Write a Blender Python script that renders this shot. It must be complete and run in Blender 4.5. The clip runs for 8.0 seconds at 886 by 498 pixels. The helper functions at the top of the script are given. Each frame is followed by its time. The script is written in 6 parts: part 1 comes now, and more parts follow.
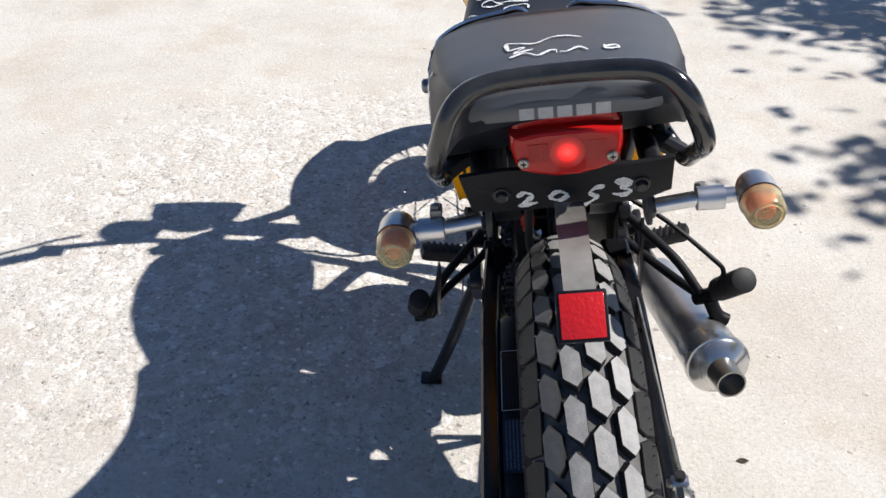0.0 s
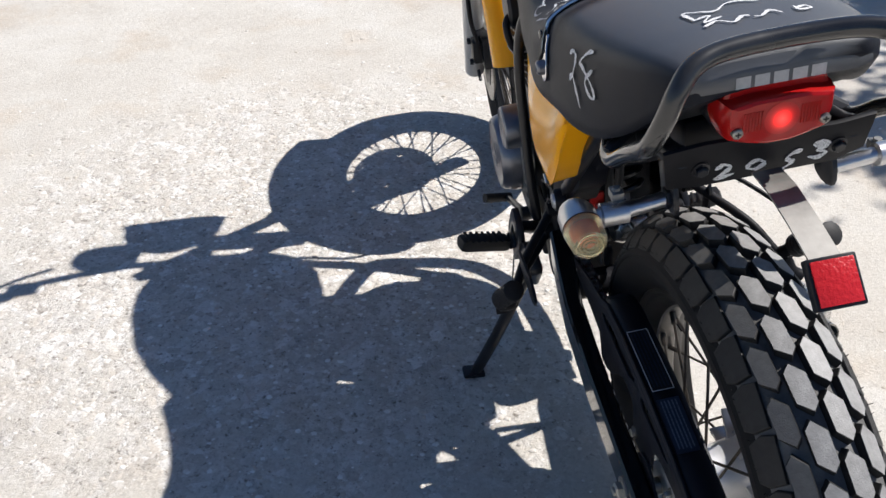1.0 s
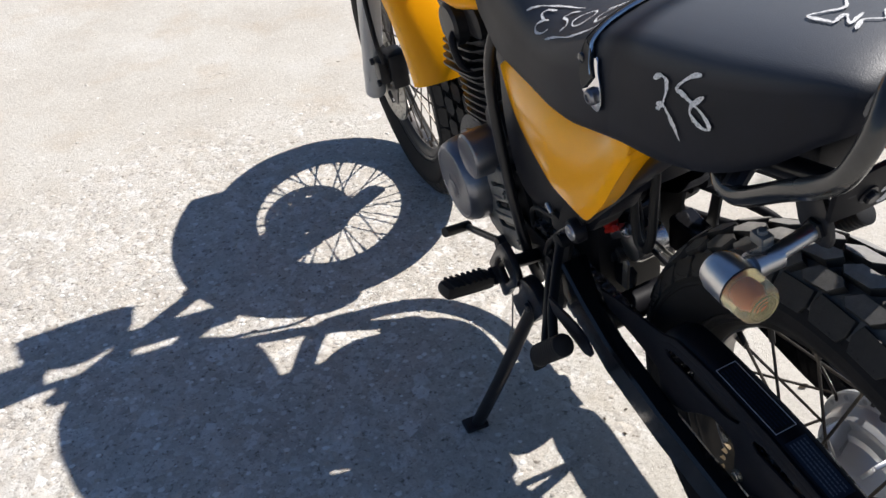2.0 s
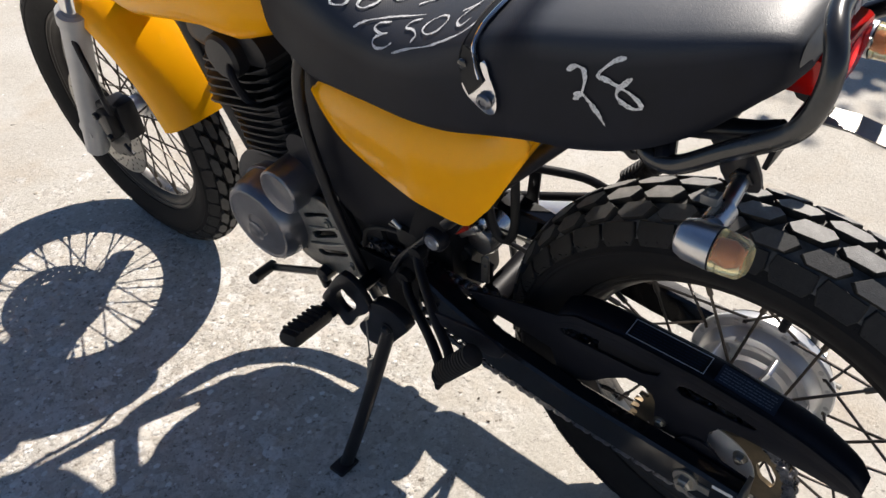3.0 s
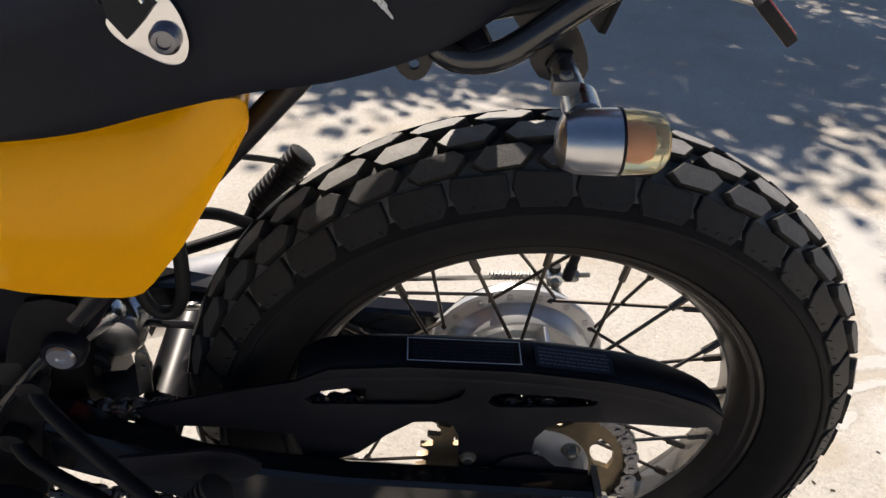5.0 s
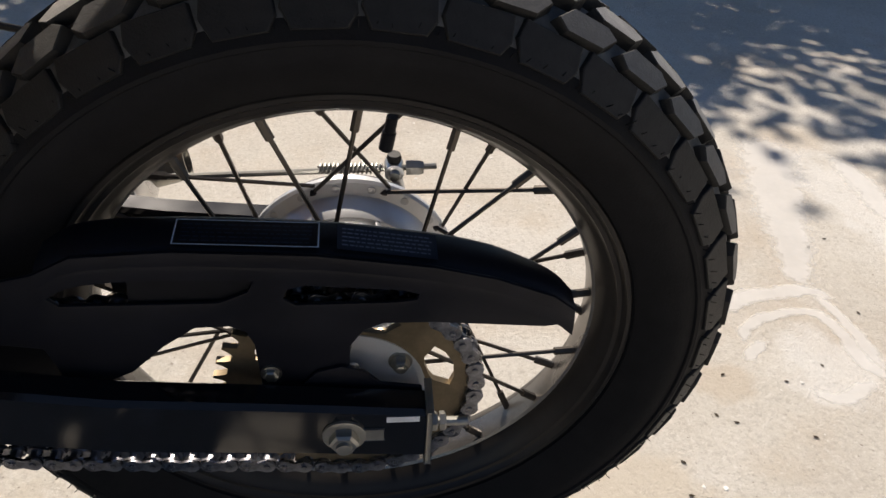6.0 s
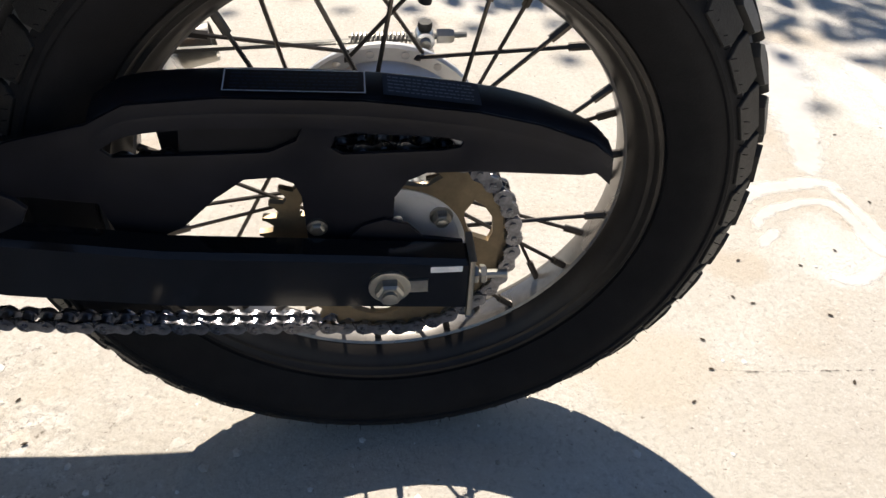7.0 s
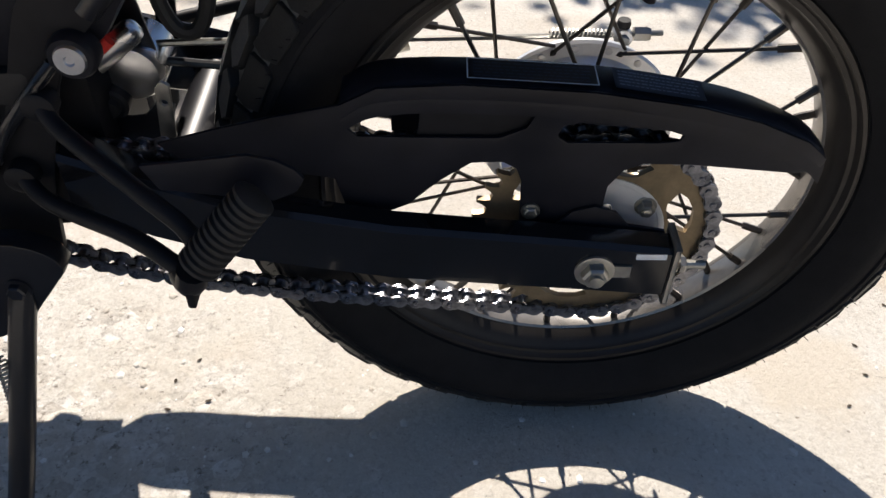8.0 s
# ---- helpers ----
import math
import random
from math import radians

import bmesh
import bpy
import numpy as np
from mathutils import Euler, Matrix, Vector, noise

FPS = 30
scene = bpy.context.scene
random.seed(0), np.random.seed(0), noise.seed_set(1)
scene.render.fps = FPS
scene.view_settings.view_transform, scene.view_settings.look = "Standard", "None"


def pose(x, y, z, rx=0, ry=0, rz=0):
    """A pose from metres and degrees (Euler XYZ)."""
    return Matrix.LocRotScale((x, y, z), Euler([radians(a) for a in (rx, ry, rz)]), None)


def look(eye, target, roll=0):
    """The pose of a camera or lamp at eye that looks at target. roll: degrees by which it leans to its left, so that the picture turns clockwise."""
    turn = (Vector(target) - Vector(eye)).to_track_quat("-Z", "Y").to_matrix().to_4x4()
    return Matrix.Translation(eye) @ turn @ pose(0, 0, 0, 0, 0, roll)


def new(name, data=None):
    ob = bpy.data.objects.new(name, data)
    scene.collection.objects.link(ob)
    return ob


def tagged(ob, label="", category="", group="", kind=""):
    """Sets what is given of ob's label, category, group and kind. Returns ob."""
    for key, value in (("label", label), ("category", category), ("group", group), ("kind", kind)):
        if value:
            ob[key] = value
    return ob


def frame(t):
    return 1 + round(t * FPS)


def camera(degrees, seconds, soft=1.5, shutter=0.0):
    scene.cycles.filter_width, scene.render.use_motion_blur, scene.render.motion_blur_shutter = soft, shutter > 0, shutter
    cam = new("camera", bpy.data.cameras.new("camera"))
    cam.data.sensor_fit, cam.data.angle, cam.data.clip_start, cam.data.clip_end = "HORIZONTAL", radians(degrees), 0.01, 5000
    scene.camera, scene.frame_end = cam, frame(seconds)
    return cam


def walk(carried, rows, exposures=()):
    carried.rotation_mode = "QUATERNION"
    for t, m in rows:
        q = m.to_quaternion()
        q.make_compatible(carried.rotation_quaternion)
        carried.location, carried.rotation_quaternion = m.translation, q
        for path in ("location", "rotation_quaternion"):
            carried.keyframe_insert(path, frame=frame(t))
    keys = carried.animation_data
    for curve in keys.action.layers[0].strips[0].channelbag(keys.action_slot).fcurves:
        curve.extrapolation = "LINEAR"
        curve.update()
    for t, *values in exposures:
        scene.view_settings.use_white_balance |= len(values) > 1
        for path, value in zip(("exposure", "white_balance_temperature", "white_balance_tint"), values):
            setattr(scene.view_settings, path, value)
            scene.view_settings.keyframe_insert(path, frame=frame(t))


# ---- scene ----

# ---------------------------------------------------------------- camera
cam = camera(55.96, 8.0)
PATH = [
    (0.0, -0.1956, -0.6650, 1.1916, 53.879, -0.497, 2.485),
    (0.5, -0.3569, -0.6923, 1.1995, 54.280, -0.395, -5.610),
    (1.0, -0.4852, -0.6137, 1.1675, 53.214, -0.233, -7.987),
    (1.2, -0.5566, -0.5671, 1.1597, 53.083, 0.627, -10.979),
    (2.3, -0.6991, -0.3031, 1.1422, 52.341, 2.403, -32.610),
    (2.5, -0.7486, -0.2607, 1.1467, 52.037, 2.006, -40.557),
    (3.0, -0.8133, -0.1814, 1.1396, 52.028, 1.396, -50.384),
    (3.5, -0.8112, -0.0530, 1.0963, 51.810, 1.537, -57.505),
    (4.0, -0.7615, 0.0539, 1.0536, 53.426, 3.589, -71.231),
    (4.5, -0.7284, 0.1059, 0.9929, 55.737, 0.213, -81.438),
    (5.0, -0.6958, 0.1087, 0.9073, 58.573, -1.644, -91.224),
    (5.2, -0.6728, 0.0787, 0.8796, 59.507, -2.303, -92.367),
    (6.3, -0.6283, -0.0184, 0.7373, 56.526, -2.080, -95.736),
    (6.5, -0.6407, -0.0109, 0.7305, 55.718, -1.895, -96.035),
    (7.0, -0.6765, 0.0249, 0.7153, 53.585, -1.462, -95.871),
    (7.5, -0.6984, 0.0824, 0.7209, 52.672, -0.922, -93.404),
    (8.0, -0.7065, 0.1383, 0.7258, 53.230, -1.061, -90.175),
]
EXPOSURES = [(0.0, 0.53, 5900, 13), (1.2, 0.48, 5900, 13), (2.5, 0.42, 6150, 13), (3.5, 0.43, 6450, 14), (4.5, 0.60, 6600, 15), (5.2, 0.38, 6650, 15), (6.5, 0.23, 6650, 14), (7.0, 0.68, 6550, 13), (7.5, 0.90, 6350, 12), (8.0, 0.62, 6350, 14)]
walk(cam, [(t, pose(*row)) for t, *row in PATH], EXPOSURES)

# ---------------------------------------------------------------- world and sun
SUN_SLOPE = (0.80, 0.13)            # metres of shadow along -x and -y for each metre of height
sun_dir = Vector((SUN_SLOPE[0], SUN_SLOPE[1], 1.0)).normalized()
world = bpy.data.worlds.new("sky")
scene.world = world
world.use_nodes = True
wn = world.node_tree
sky = wn.nodes.new("ShaderNodeTexSky")
sky.sky_type, sky.sun_disc = "NISHITA", False
sky.air_density, sky.dust_density, sky.ozone_density = 1.0, 0.3, 4.0
sky.sun_elevation = math.asin(sun_dir.z)
sky.sun_rotation = math.atan2(sun_dir.x, sun_dir.y)
wn.links.new(sky.outputs[0], wn.nodes["Background"].inputs[0])
wn.nodes["Background"].inputs[1].default_value = 0.052
sun = new("sun", bpy.data.lights.new("sun", "SUN"))
sun.data.energy, sun.data.angle, sun.data.color = 4.8, radians(0.55), (1.0, 0.92, 0.79)
sun.matrix_world = look(sun_dir * 30, (0, 0, 0))


# ---------------------------------------------------------------- materials
def mat(name, base, rough=0.5, metal=0.0, grain=0.0, grain_scale=60.0, bump=0.0, bump_scale=200.0, coat=0.0, second=None, spots=0.0, wear_rough=0.0, spec=0.5):
    """Principled material: base colour varied by a large and a small noise, fine bump, uneven roughness."""
    m = bpy.data.materials.new(name)
    m.use_nodes = True
    nt = m.node_tree
    p = nt.nodes["Principled BSDF"]
    p.inputs["Base Color"].default_value = (*base, 1)
    p.inputs["Roughness"].default_value, p.inputs["Metallic"].default_value = rough, metal
    p.inputs["Coat Weight"].default_value, p.inputs["Coat Roughness"].default_value = coat, 0.06
    p.inputs["Specular IOR Level"].default_value = spec
    co = nt.nodes.new("ShaderNodeTexCoord")
    n1 = nt.nodes.new("ShaderNodeTexNoise")
    n1.inputs["Scale"].default_value, n1.inputs["Detail"].default_value = grain_scale, 8
    n1.inputs["Roughness"].default_value = 0.65
    nt.links.new(co.outputs["Object"], n1.inputs["Vector"])
    n2 = nt.nodes.new("ShaderNodeTexNoise")
    n2.inputs["Scale"].default_value, n2.inputs["Detail"].default_value = grain_scale / 7, 4
    nt.links.new(co.outputs["Object"], n2.inputs["Vector"])
    if second or grain:
        ramp = nt.nodes.new("ShaderNodeValToRGB")
        lo = tuple(c * (1 - grain) for c in base)
        hi = second or tuple(min(1, c * (1 + grain)) for c in base)
        ramp.color_ramp.elements[0].position, ramp.color_ramp.elements[1].position = 0.38, 0.68
        ramp.color_ramp.elements[0].color, ramp.color_ramp.elements[1].color = (*lo, 1), (*hi, 1)
        add = nt.nodes.new("ShaderNodeMath")
        add.operation = "MULTIPLY_ADD"
        add.inputs[1].default_value, add.inputs[2].default_value = 0.5, 0.0
        s = nt.nodes.new("ShaderNodeMath")
        s.operation = "ADD"
        nt.links.new(n1.outputs["Fac"], s.inputs[0])
        nt.links.new(n2.outputs["Fac"], s.inputs[1])
        nt.links.new(s.outputs[0], add.inputs[0])
        nt.links.new(add.outputs[0], ramp.inputs["Fac"])
        nt.links.new(ramp.outputs["Color"], p.inputs["Base Color"])
    if wear_rough:
        mr = nt.nodes.new("ShaderNodeMapRange")
        mr.inputs["To Min"].default_value, mr.inputs["To Max"].default_value = max(0.02, rough - wear_rough), min(1, rough + wear_rough)
        mr.inputs["From Min"].default_value, mr.inputs["From Max"].default_value = 0.35, 0.65
        nt.links.new(n2.outputs["Fac"], mr.inputs["Value"])
        nt.links.new(mr.outputs[0], p.inputs["Roughness"])
    if bump:
        n3 = nt.nodes.new("ShaderNodeTexNoise")
        n3.inputs["Scale"].default_value, n3.inputs["Detail"].default_value = bump_scale, 4
        nt.links.new(co.outputs["Object"], n3.inputs["Vector"])
        b = nt.nodes.new("ShaderNodeBump")
        b.inputs["Strength"].default_value, b.inputs["Distance"].default_value = bump, 0.001
        nt.links.new(n3.outputs["Fac"], b.inputs["Height"])
        nt.links.new(b.outputs[0], p.inputs["Normal"])
    return m


def ground_material():
    """Worn pale concrete with crushed stone: specks, stains, white spills beside the rear wheel, fine relief."""
    m = bpy.data.materials.new("pale_gravelly_concrete")
    m.use_nodes = True
    nt = m.node_tree
    L = nt.links.new
    p = nt.nodes["Principled BSDF"]
    p.inputs["Roughness"].default_value = 0.9
    p.inputs["Specular IOR Level"].default_value = 0.25
    co = nt.nodes.new("ShaderNodeTexCoord")

    def noise_tex(scale, detail=6, rough=0.6):
        n = nt.nodes.new("ShaderNodeTexNoise")
        n.inputs["Scale"].default_value, n.inputs["Detail"].default_value, n.inputs["Roughness"].default_value = scale, detail, rough
        L(co.outputs["Object"], n.inputs["Vector"])
        return n.outputs["Fac"]

    def ramp(fac, *stops):
        r = nt.nodes.new("ShaderNodeValToRGB")
        e = r.color_ramp.elements
        while len(e) < len(stops):
            e.new(0.5)
        for el, (pos, col) in zip(e, stops):
            el.position, el.color = pos, (*col, 1) if len(col) == 3 else col
        L(fac, r.inputs["Fac"])
        return r.outputs["Color"]

    def mix(fac, a, b, blend="MIX"):
        x = nt.nodes.new("ShaderNodeMix")
        x.data_type, x.blend_type = "RGBA", blend
        if isinstance(fac, float):
            x.inputs["Factor"].default_value = fac
        else:
            L(fac, x.inputs["Factor"])
        for s, v in ((6, a), (7, b)):
            if isinstance(v, tuple):
                x.inputs[s].default_value = (*v, 1)
            else:
                L(v, x.inputs[s])
        return x.outputs[2]

    def voro(scale, feature="F1"):
        v = nt.nodes.new("ShaderNodeTexVoronoi")
        v.feature = feature
        v.inputs["Scale"].default_value = scale
        L(co.outputs["Object"], v.inputs["Vector"])
        return v

    g = (1, 1, 1)
    k = (0, 0, 0)
    sep = nt.nodes.new("ShaderNodeSeparateXYZ")
    L(co.outputs["Object"], sep.inputs[0])

    def blob(cx, cy, rx, ry):
        a = nt.nodes.new("ShaderNodeMath")
        a.operation = "MULTIPLY_ADD"
        a.inputs[1].default_value, a.inputs[2].default_value = 1 / rx, -cx / rx
        L(sep.outputs[0], a.inputs[0])
        b = nt.nodes.new("ShaderNodeMath")
        b.operation = "MULTIPLY_ADD"
        b.inputs[1].default_value, b.inputs[2].default_value = 1 / ry, -cy / ry
        L(sep.outputs[1], b.inputs[0])
        a2 = nt.nodes.new("ShaderNodeMath")
        a2.operation = "POWER"
        a2.inputs[1].default_value = 2
        L(a.outputs[0], a2.inputs[0])
        b2 = nt.nodes.new("ShaderNodeMath")
        b2.operation = "POWER"
        b2.inputs[1].default_value = 2
        L(b.outputs[0], b2.inputs[0])
        s = nt.nodes.new("ShaderNodeMath")
        s.operation = "ADD"
        L(a2.outputs[0], s.inputs[0])
        L(b2.outputs[0], s.inputs[1])
        w = nt.nodes.new("ShaderNodeMath")
        w.operation = "MULTIPLY_ADD"
        w.inputs[1].default_value, w.inputs[2].default_value = 2.6, -1.3
        L(noise_tex(14, 5), w.inputs[0])
        t = nt.nodes.new("ShaderNodeMath")
        t.operation = "ADD"
        L(s.outputs[0], t.inputs[0])
        L(w.outputs[0], t.inputs[1])
        return ramp(t.outputs[0], (0.35, (0.5, 0.5, 0.5)), (0.95, k))

    broken = blob(-0.55, 1.0, 0.95, 0.95)
    base = ramp(noise_tex(2.2, 5), (0.3, (0.49, 0.45, 0.39)), (0.52, (0.57, 0.54, 0.48)), (0.72, (0.63, 0.61, 0.57)))
    # ochre damp stains
    base = mix(ramp(noise_tex(3.7, 4), (0.52, k), (0.72, (0.5, 0.5, 0.5))), base, (0.46, 0.36, 0.25))
    # stone chips, each its own tone
    v = voro(95)
    chip = ramp(v.outputs["Color"], (0.0, (0.30, 0.28, 0.25)), (0.45, (0.60, 0.56, 0.50)), (1.0, (0.82, 0.80, 0.76)))
    chipmask = mix(1.0, ramp(noise_tex(26, 4), (0.42, k), (0.58, (0.9, 0.9, 0.9))), ramp(broken, (0.0, (0.15, 0.15, 0.15)), (0.5, g)), "MULTIPLY")
    base = mix(chipmask, base, chip)
    v3 = voro(42)
    gravel = mix(1.0, ramp(broken, (0.0, k), (0.5, g)), ramp(noise_tex(17, 5, 0.7), (0.42, k), (0.56, (0.9, 0.9, 0.9))), "MULTIPLY")
    base = mix(gravel, base, ramp(v3.outputs["Color"], (0.0, (0.36, 0.33, 0.29)), (0.4, (0.58, 0.53, 0.46)), (0.75, (0.72, 0.70, 0.66)), (1.0, (0.86, 0.85, 0.82))))
    v2 = voro(420)
    base = mix(0.10, base, ramp(v2.outputs["Color"], (0.0, (0.25, 0.23, 0.2)), (0.5, (0.56, 0.52, 0.46)), (1.0, (0.78, 0.76, 0.72))))
    # dark grit
    base = mix(ramp(noise_tex(115, 5, 0.7), (0.36, (0.42, 0.42, 0.42)), (0.48, k)), base, (0.36, 0.33, 0.29))
    base = mix(ramp(noise_tex(130, 5, 0.7), (0.56, k), (0.68, (0.45, 0.45, 0.45))), base, (0.74, 0.72, 0.68))
    base = mix(ramp(noise_tex(120, 2), (0.69, k), (0.74, (0.7, 0.7, 0.7))), base, (0.20, 0.17, 0.14))
    grit = mix(1.0, ramp(broken, (0.0, k), (0.45, g)), ramp(noise_tex(82, 6, 0.75), (0.36, (0.95, 0.95, 0.95)), (0.44, k)), "MULTIPLY")
    base = mix(grit, base, (0.20, 0.175, 0.145))
    flint = mix(1.0, ramp(broken, (0.0, k), (0.45, g)), ramp(noise_tex(64, 6, 0.75), (0.58, k), (0.66, (0.8, 0.8, 0.8))), "MULTIPLY")
    base = mix(flint, base, (0.74, 0.72, 0.68))
    # ochre drips by the rear wheel
    base = mix(blob(0.03, -0.32, 0.10, 0.12), base, (0.54, 0.47, 0.37))
    base = mix(blob(0.22, -0.50, 0.05, 0.06), base, (0.50, 0.42, 0.32))
    # pale cement spills
    for cx, cy, rx, ry in ((0.24, -0.68, 0.10, 0.10), (0.75, -0.97, 0.24, 0.10)):
        base = mix(blob(cx, cy, rx, ry), base, (0.74, 0.74, 0.72))
    L(base, p.inputs["Base Color"])
    h = mix(0.75, ramp(v.outputs["Distance"], (0.0, g), (0.7, k)), noise_tex(150, 6, 0.7))
    h = mix(0.6, h, noise_tex(125, 7, 0.75))
    h = mix(mix(0.4, gravel, k), h, ramp(v3.outputs["Distance"], (0.0, g), (0.65, k)))
    h = mix(ramp(broken, (0.0, (0.62, 0.62, 0.62)), (0.45, g)), (0.5, 0.5, 0.5), h)
    b = nt.nodes.new("ShaderNodeBump")
    b.inputs["Strength"].default_value, b.inputs["Distance"].default_value = 0.85, 0.008
    L(h, b.inputs["Height"])
    L(b.outputs[0], p.inputs["Normal"])
    return m


def seat_material(name, weave):
    """Black grained vinyl; weave adds the embossed dot pattern of the saddle."""
    m = mat(name, (0.0075, 0.0095, 0.0165), 0.54 if weave else 0.48, spec=0.20, grain=0.25, grain_scale=30, wear_rough=0.05, bump=0.25, bump_scale=900)
    p = m.node_tree.nodes["Principled BSDF"]
    p.inputs["Sheen Weight"].default_value, p.inputs["Sheen Roughness"].default_value = 0.0, 0.35
    nt = m.node_tree
    sunlit, shine = nt.nodes.new("ShaderNodeAttribute"), nt.nodes.new("ShaderNodeMapRange")
    sunlit.attribute_name = "sunlit"                # sun on the seat's top, put into shine and colour
    shine.inputs["To Min"].default_value, shine.inputs["To Max"].default_value = 0.20, 1.0
    nt.links.new(sunlit.outputs["Fac"], shine.inputs["Value"])
    nt.links.new(shine.outputs[0], p.inputs["Specular IOR Level"])
    if not weave:
        # the pillion top is coloured paler too, as the sun shows it
        fade = nt.nodes.new("ShaderNodeMix")
        fade.data_type = "RGBA"
        nt.links.new(sunlit.outputs["Fac"], fade.inputs[0])
        source = p.inputs["Base Color"].links[0].from_socket
        nt.links.new(source, fade.inputs[6])
        fade.inputs[7].default_value = (0.062, 0.067, 0.077, 1)
        nt.links.new(fade.outputs[2], p.inputs["Base Color"])
    if weave:
        co = nt.nodes["Texture Coordinate"]
        mp = nt.nodes.new("ShaderNodeMapping")
        mp.inputs["Scale"].default_value = (430, 400, 400)
        mp.inputs["Rotation"].default_value = (0, 0, radians(45))
        over = nt.nodes.new("ShaderNodeMapping")
        over.inputs["Rotation"].default_value = (0, radians(45), 0)
        nt.links.new(co.outputs["Object"], over.inputs["Vector"])
        nt.links.new(over.outputs[0], mp.inputs["Vector"])
        v = nt.nodes.new("ShaderNodeTexVoronoi")
        v.inputs["Scale"].default_value, v.inputs["Randomness"].default_value = 1.0, 0.0
        v.voronoi_dimensions = "2D"
        nt.links.new(mp.outputs[0], v.inputs["Vector"])
        b = nt.nodes["Bump"]
        b.inputs["Strength"].default_value, b.inputs["Distance"].default_value = 0.26, 0.0006
        nt.links.new(v.outputs["Distance"], b.inputs["Height"])
    return m


def lens_material(name, col, rough, trans):
    m = mat(name, col, rough)
    p = m.node_tree.nodes["Principled BSDF"]
    p.inputs["Transmission Weight"].default_value, p.inputs["IOR"].default_value = trans, 1.45
    return m


M_GROUND = ground_material()
M_YELLOW = mat("yellow_paint", (1.0, 0.44, 0.001), 0.22, grain=0.03, grain_scale=12, coat=0.08, wear_rough=0.05, spec=0.16)
M_SEAT = seat_material("black_vinyl", False)
# lit copy of the seat's black vinyl, light put into its colour
M_SEAT_LIT = mat("lit_black_vinyl", (0.056, 0.060, 0.069), 0.46, spec=1.0, grain=0.25, grain_scale=24, wear_rough=0.06, bump=0.2, bump_scale=900)
M_SADDLE = seat_material("embossed_black_vinyl", True)
M_RUBBER = mat("tyre_rubber", (0.0085, 0.0086, 0.0102), 0.70, grain=0.25, grain_scale=40, bump=0.3, bump_scale=500, second=(0.014, 0.0138, 0.0152), spec=0.18)
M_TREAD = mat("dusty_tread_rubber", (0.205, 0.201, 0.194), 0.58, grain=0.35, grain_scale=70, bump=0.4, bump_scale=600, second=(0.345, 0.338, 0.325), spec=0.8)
# darker copy of the tread rubber: shade on the left row put into colour
M_SHADED_TREAD = mat("shaded_tread_rubber", (0.085, 0.083, 0.080), 0.58, grain=0.4, grain_scale=70, bump=0.4, bump_scale=600, second=(0.135, 0.132, 0.126), spec=0.7)
M_GROOVE = mat("dusty_groove_rubber", (0.080, 0.078, 0.074), 0.65, grain=0.4, grain_scale=55, bump=0.35, bump_scale=400, second=(0.170, 0.165, 0.156), spec=0.5)
# front blocks in a darker copy, their shade put into the colour
M_FRONT_TREAD = mat("shaded_front_tread_rubber", (0.028, 0.027, 0.027), 0.6, grain=0.4, grain_scale=60, bump=0.3, bump_scale=600, second=(0.07, 0.068, 0.064), spec=0.6)
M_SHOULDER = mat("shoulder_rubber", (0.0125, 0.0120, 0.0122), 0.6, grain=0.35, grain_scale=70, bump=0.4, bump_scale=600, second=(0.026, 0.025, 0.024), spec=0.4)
M_PEG = mat("peg_rubber", (0.015, 0.0145, 0.015), 0.6, spec=0.35, grain=0.3, grain_scale=60, bump=0.3, bump_scale=400)
M_PLASTIC = mat("black_plastic", (0.0090, 0.0095, 0.0140), 0.40, spec=0.20, grain=0.3, grain_scale=40, bump=0.12, bump_scale=1500, wear_rough=0.08)
M_DULL = mat("dull_black_steel", (0.011, 0.011, 0.013), 0.5, grain=0.3, grain_scale=40, spec=0.15)
M_FRAME = mat("black_frame_paint", (0.0105, 0.0105, 0.0135), 0.36, grain=0.4, grain_scale=30, coat=0.2, wear_rough=0.1, spec=0.35)
M_GLOSS = mat("glossy_black_paint", (0.009, 0.009, 0.0105), 0.12, grain=0.3, grain_scale=30, wear_rough=0.06)
M_BAR = mat("scuffed_black_bar_paint", (0.014, 0.014, 0.015), 0.2, grain=0.3, grain_scale=60, coat=0.5, wear_rough=0.12, second=(0.03, 0.03, 0.03))
M_ALU = mat("brushed_aluminium", (0.62, 0.62, 0.63), 0.32, 1.0, grain=0.12, grain_scale=50, wear_rough=0.1)
M_CAST = mat("cast_aluminium", (0.09, 0.09, 0.094), 0.42, 0.85, grain=0.25, grain_scale=60, bump=0.3, bump_scale=700, wear_rough=0.1)
M_CASE = mat("bare_cast_alloy", (0.30, 0.30, 0.285), 0.40, 0.85, grain=0.35, grain_scale=45, bump=0.3, bump_scale=500, wear_rough=0.12)
M_ENGINE = mat("dark_engine_paint", (0.017, 0.017, 0.020), 0.42, 0.3, grain=0.35, grain_scale=50, bump=0.25, bump_scale=700)
M_FORK = mat("pale_silver_paint", (0.46, 0.46, 0.46), 0.35, 0.3, grain=0.08, grain_scale=20, wear_rough=0.08)
M_COVER = mat("grey_engine_cover", (0.22, 0.225, 0.25), 0.30, 0.9, grain=0.2, grain_scale=25, wear_rough=0.1, bump=0.1, bump_scale=900)
M_POLISH = mat("polished_hub_alloy", (0.80, 0.80, 0.80), 0.34, 0.6, grain=0.06, grain_scale=50, wear_rough=0.08)
M_CAN = mat("brushed_silencer_steel", (0.66, 0.65, 0.64), 0.31, 0.92, grain=0.25, grain_scale=22, wear_rough=0.12)
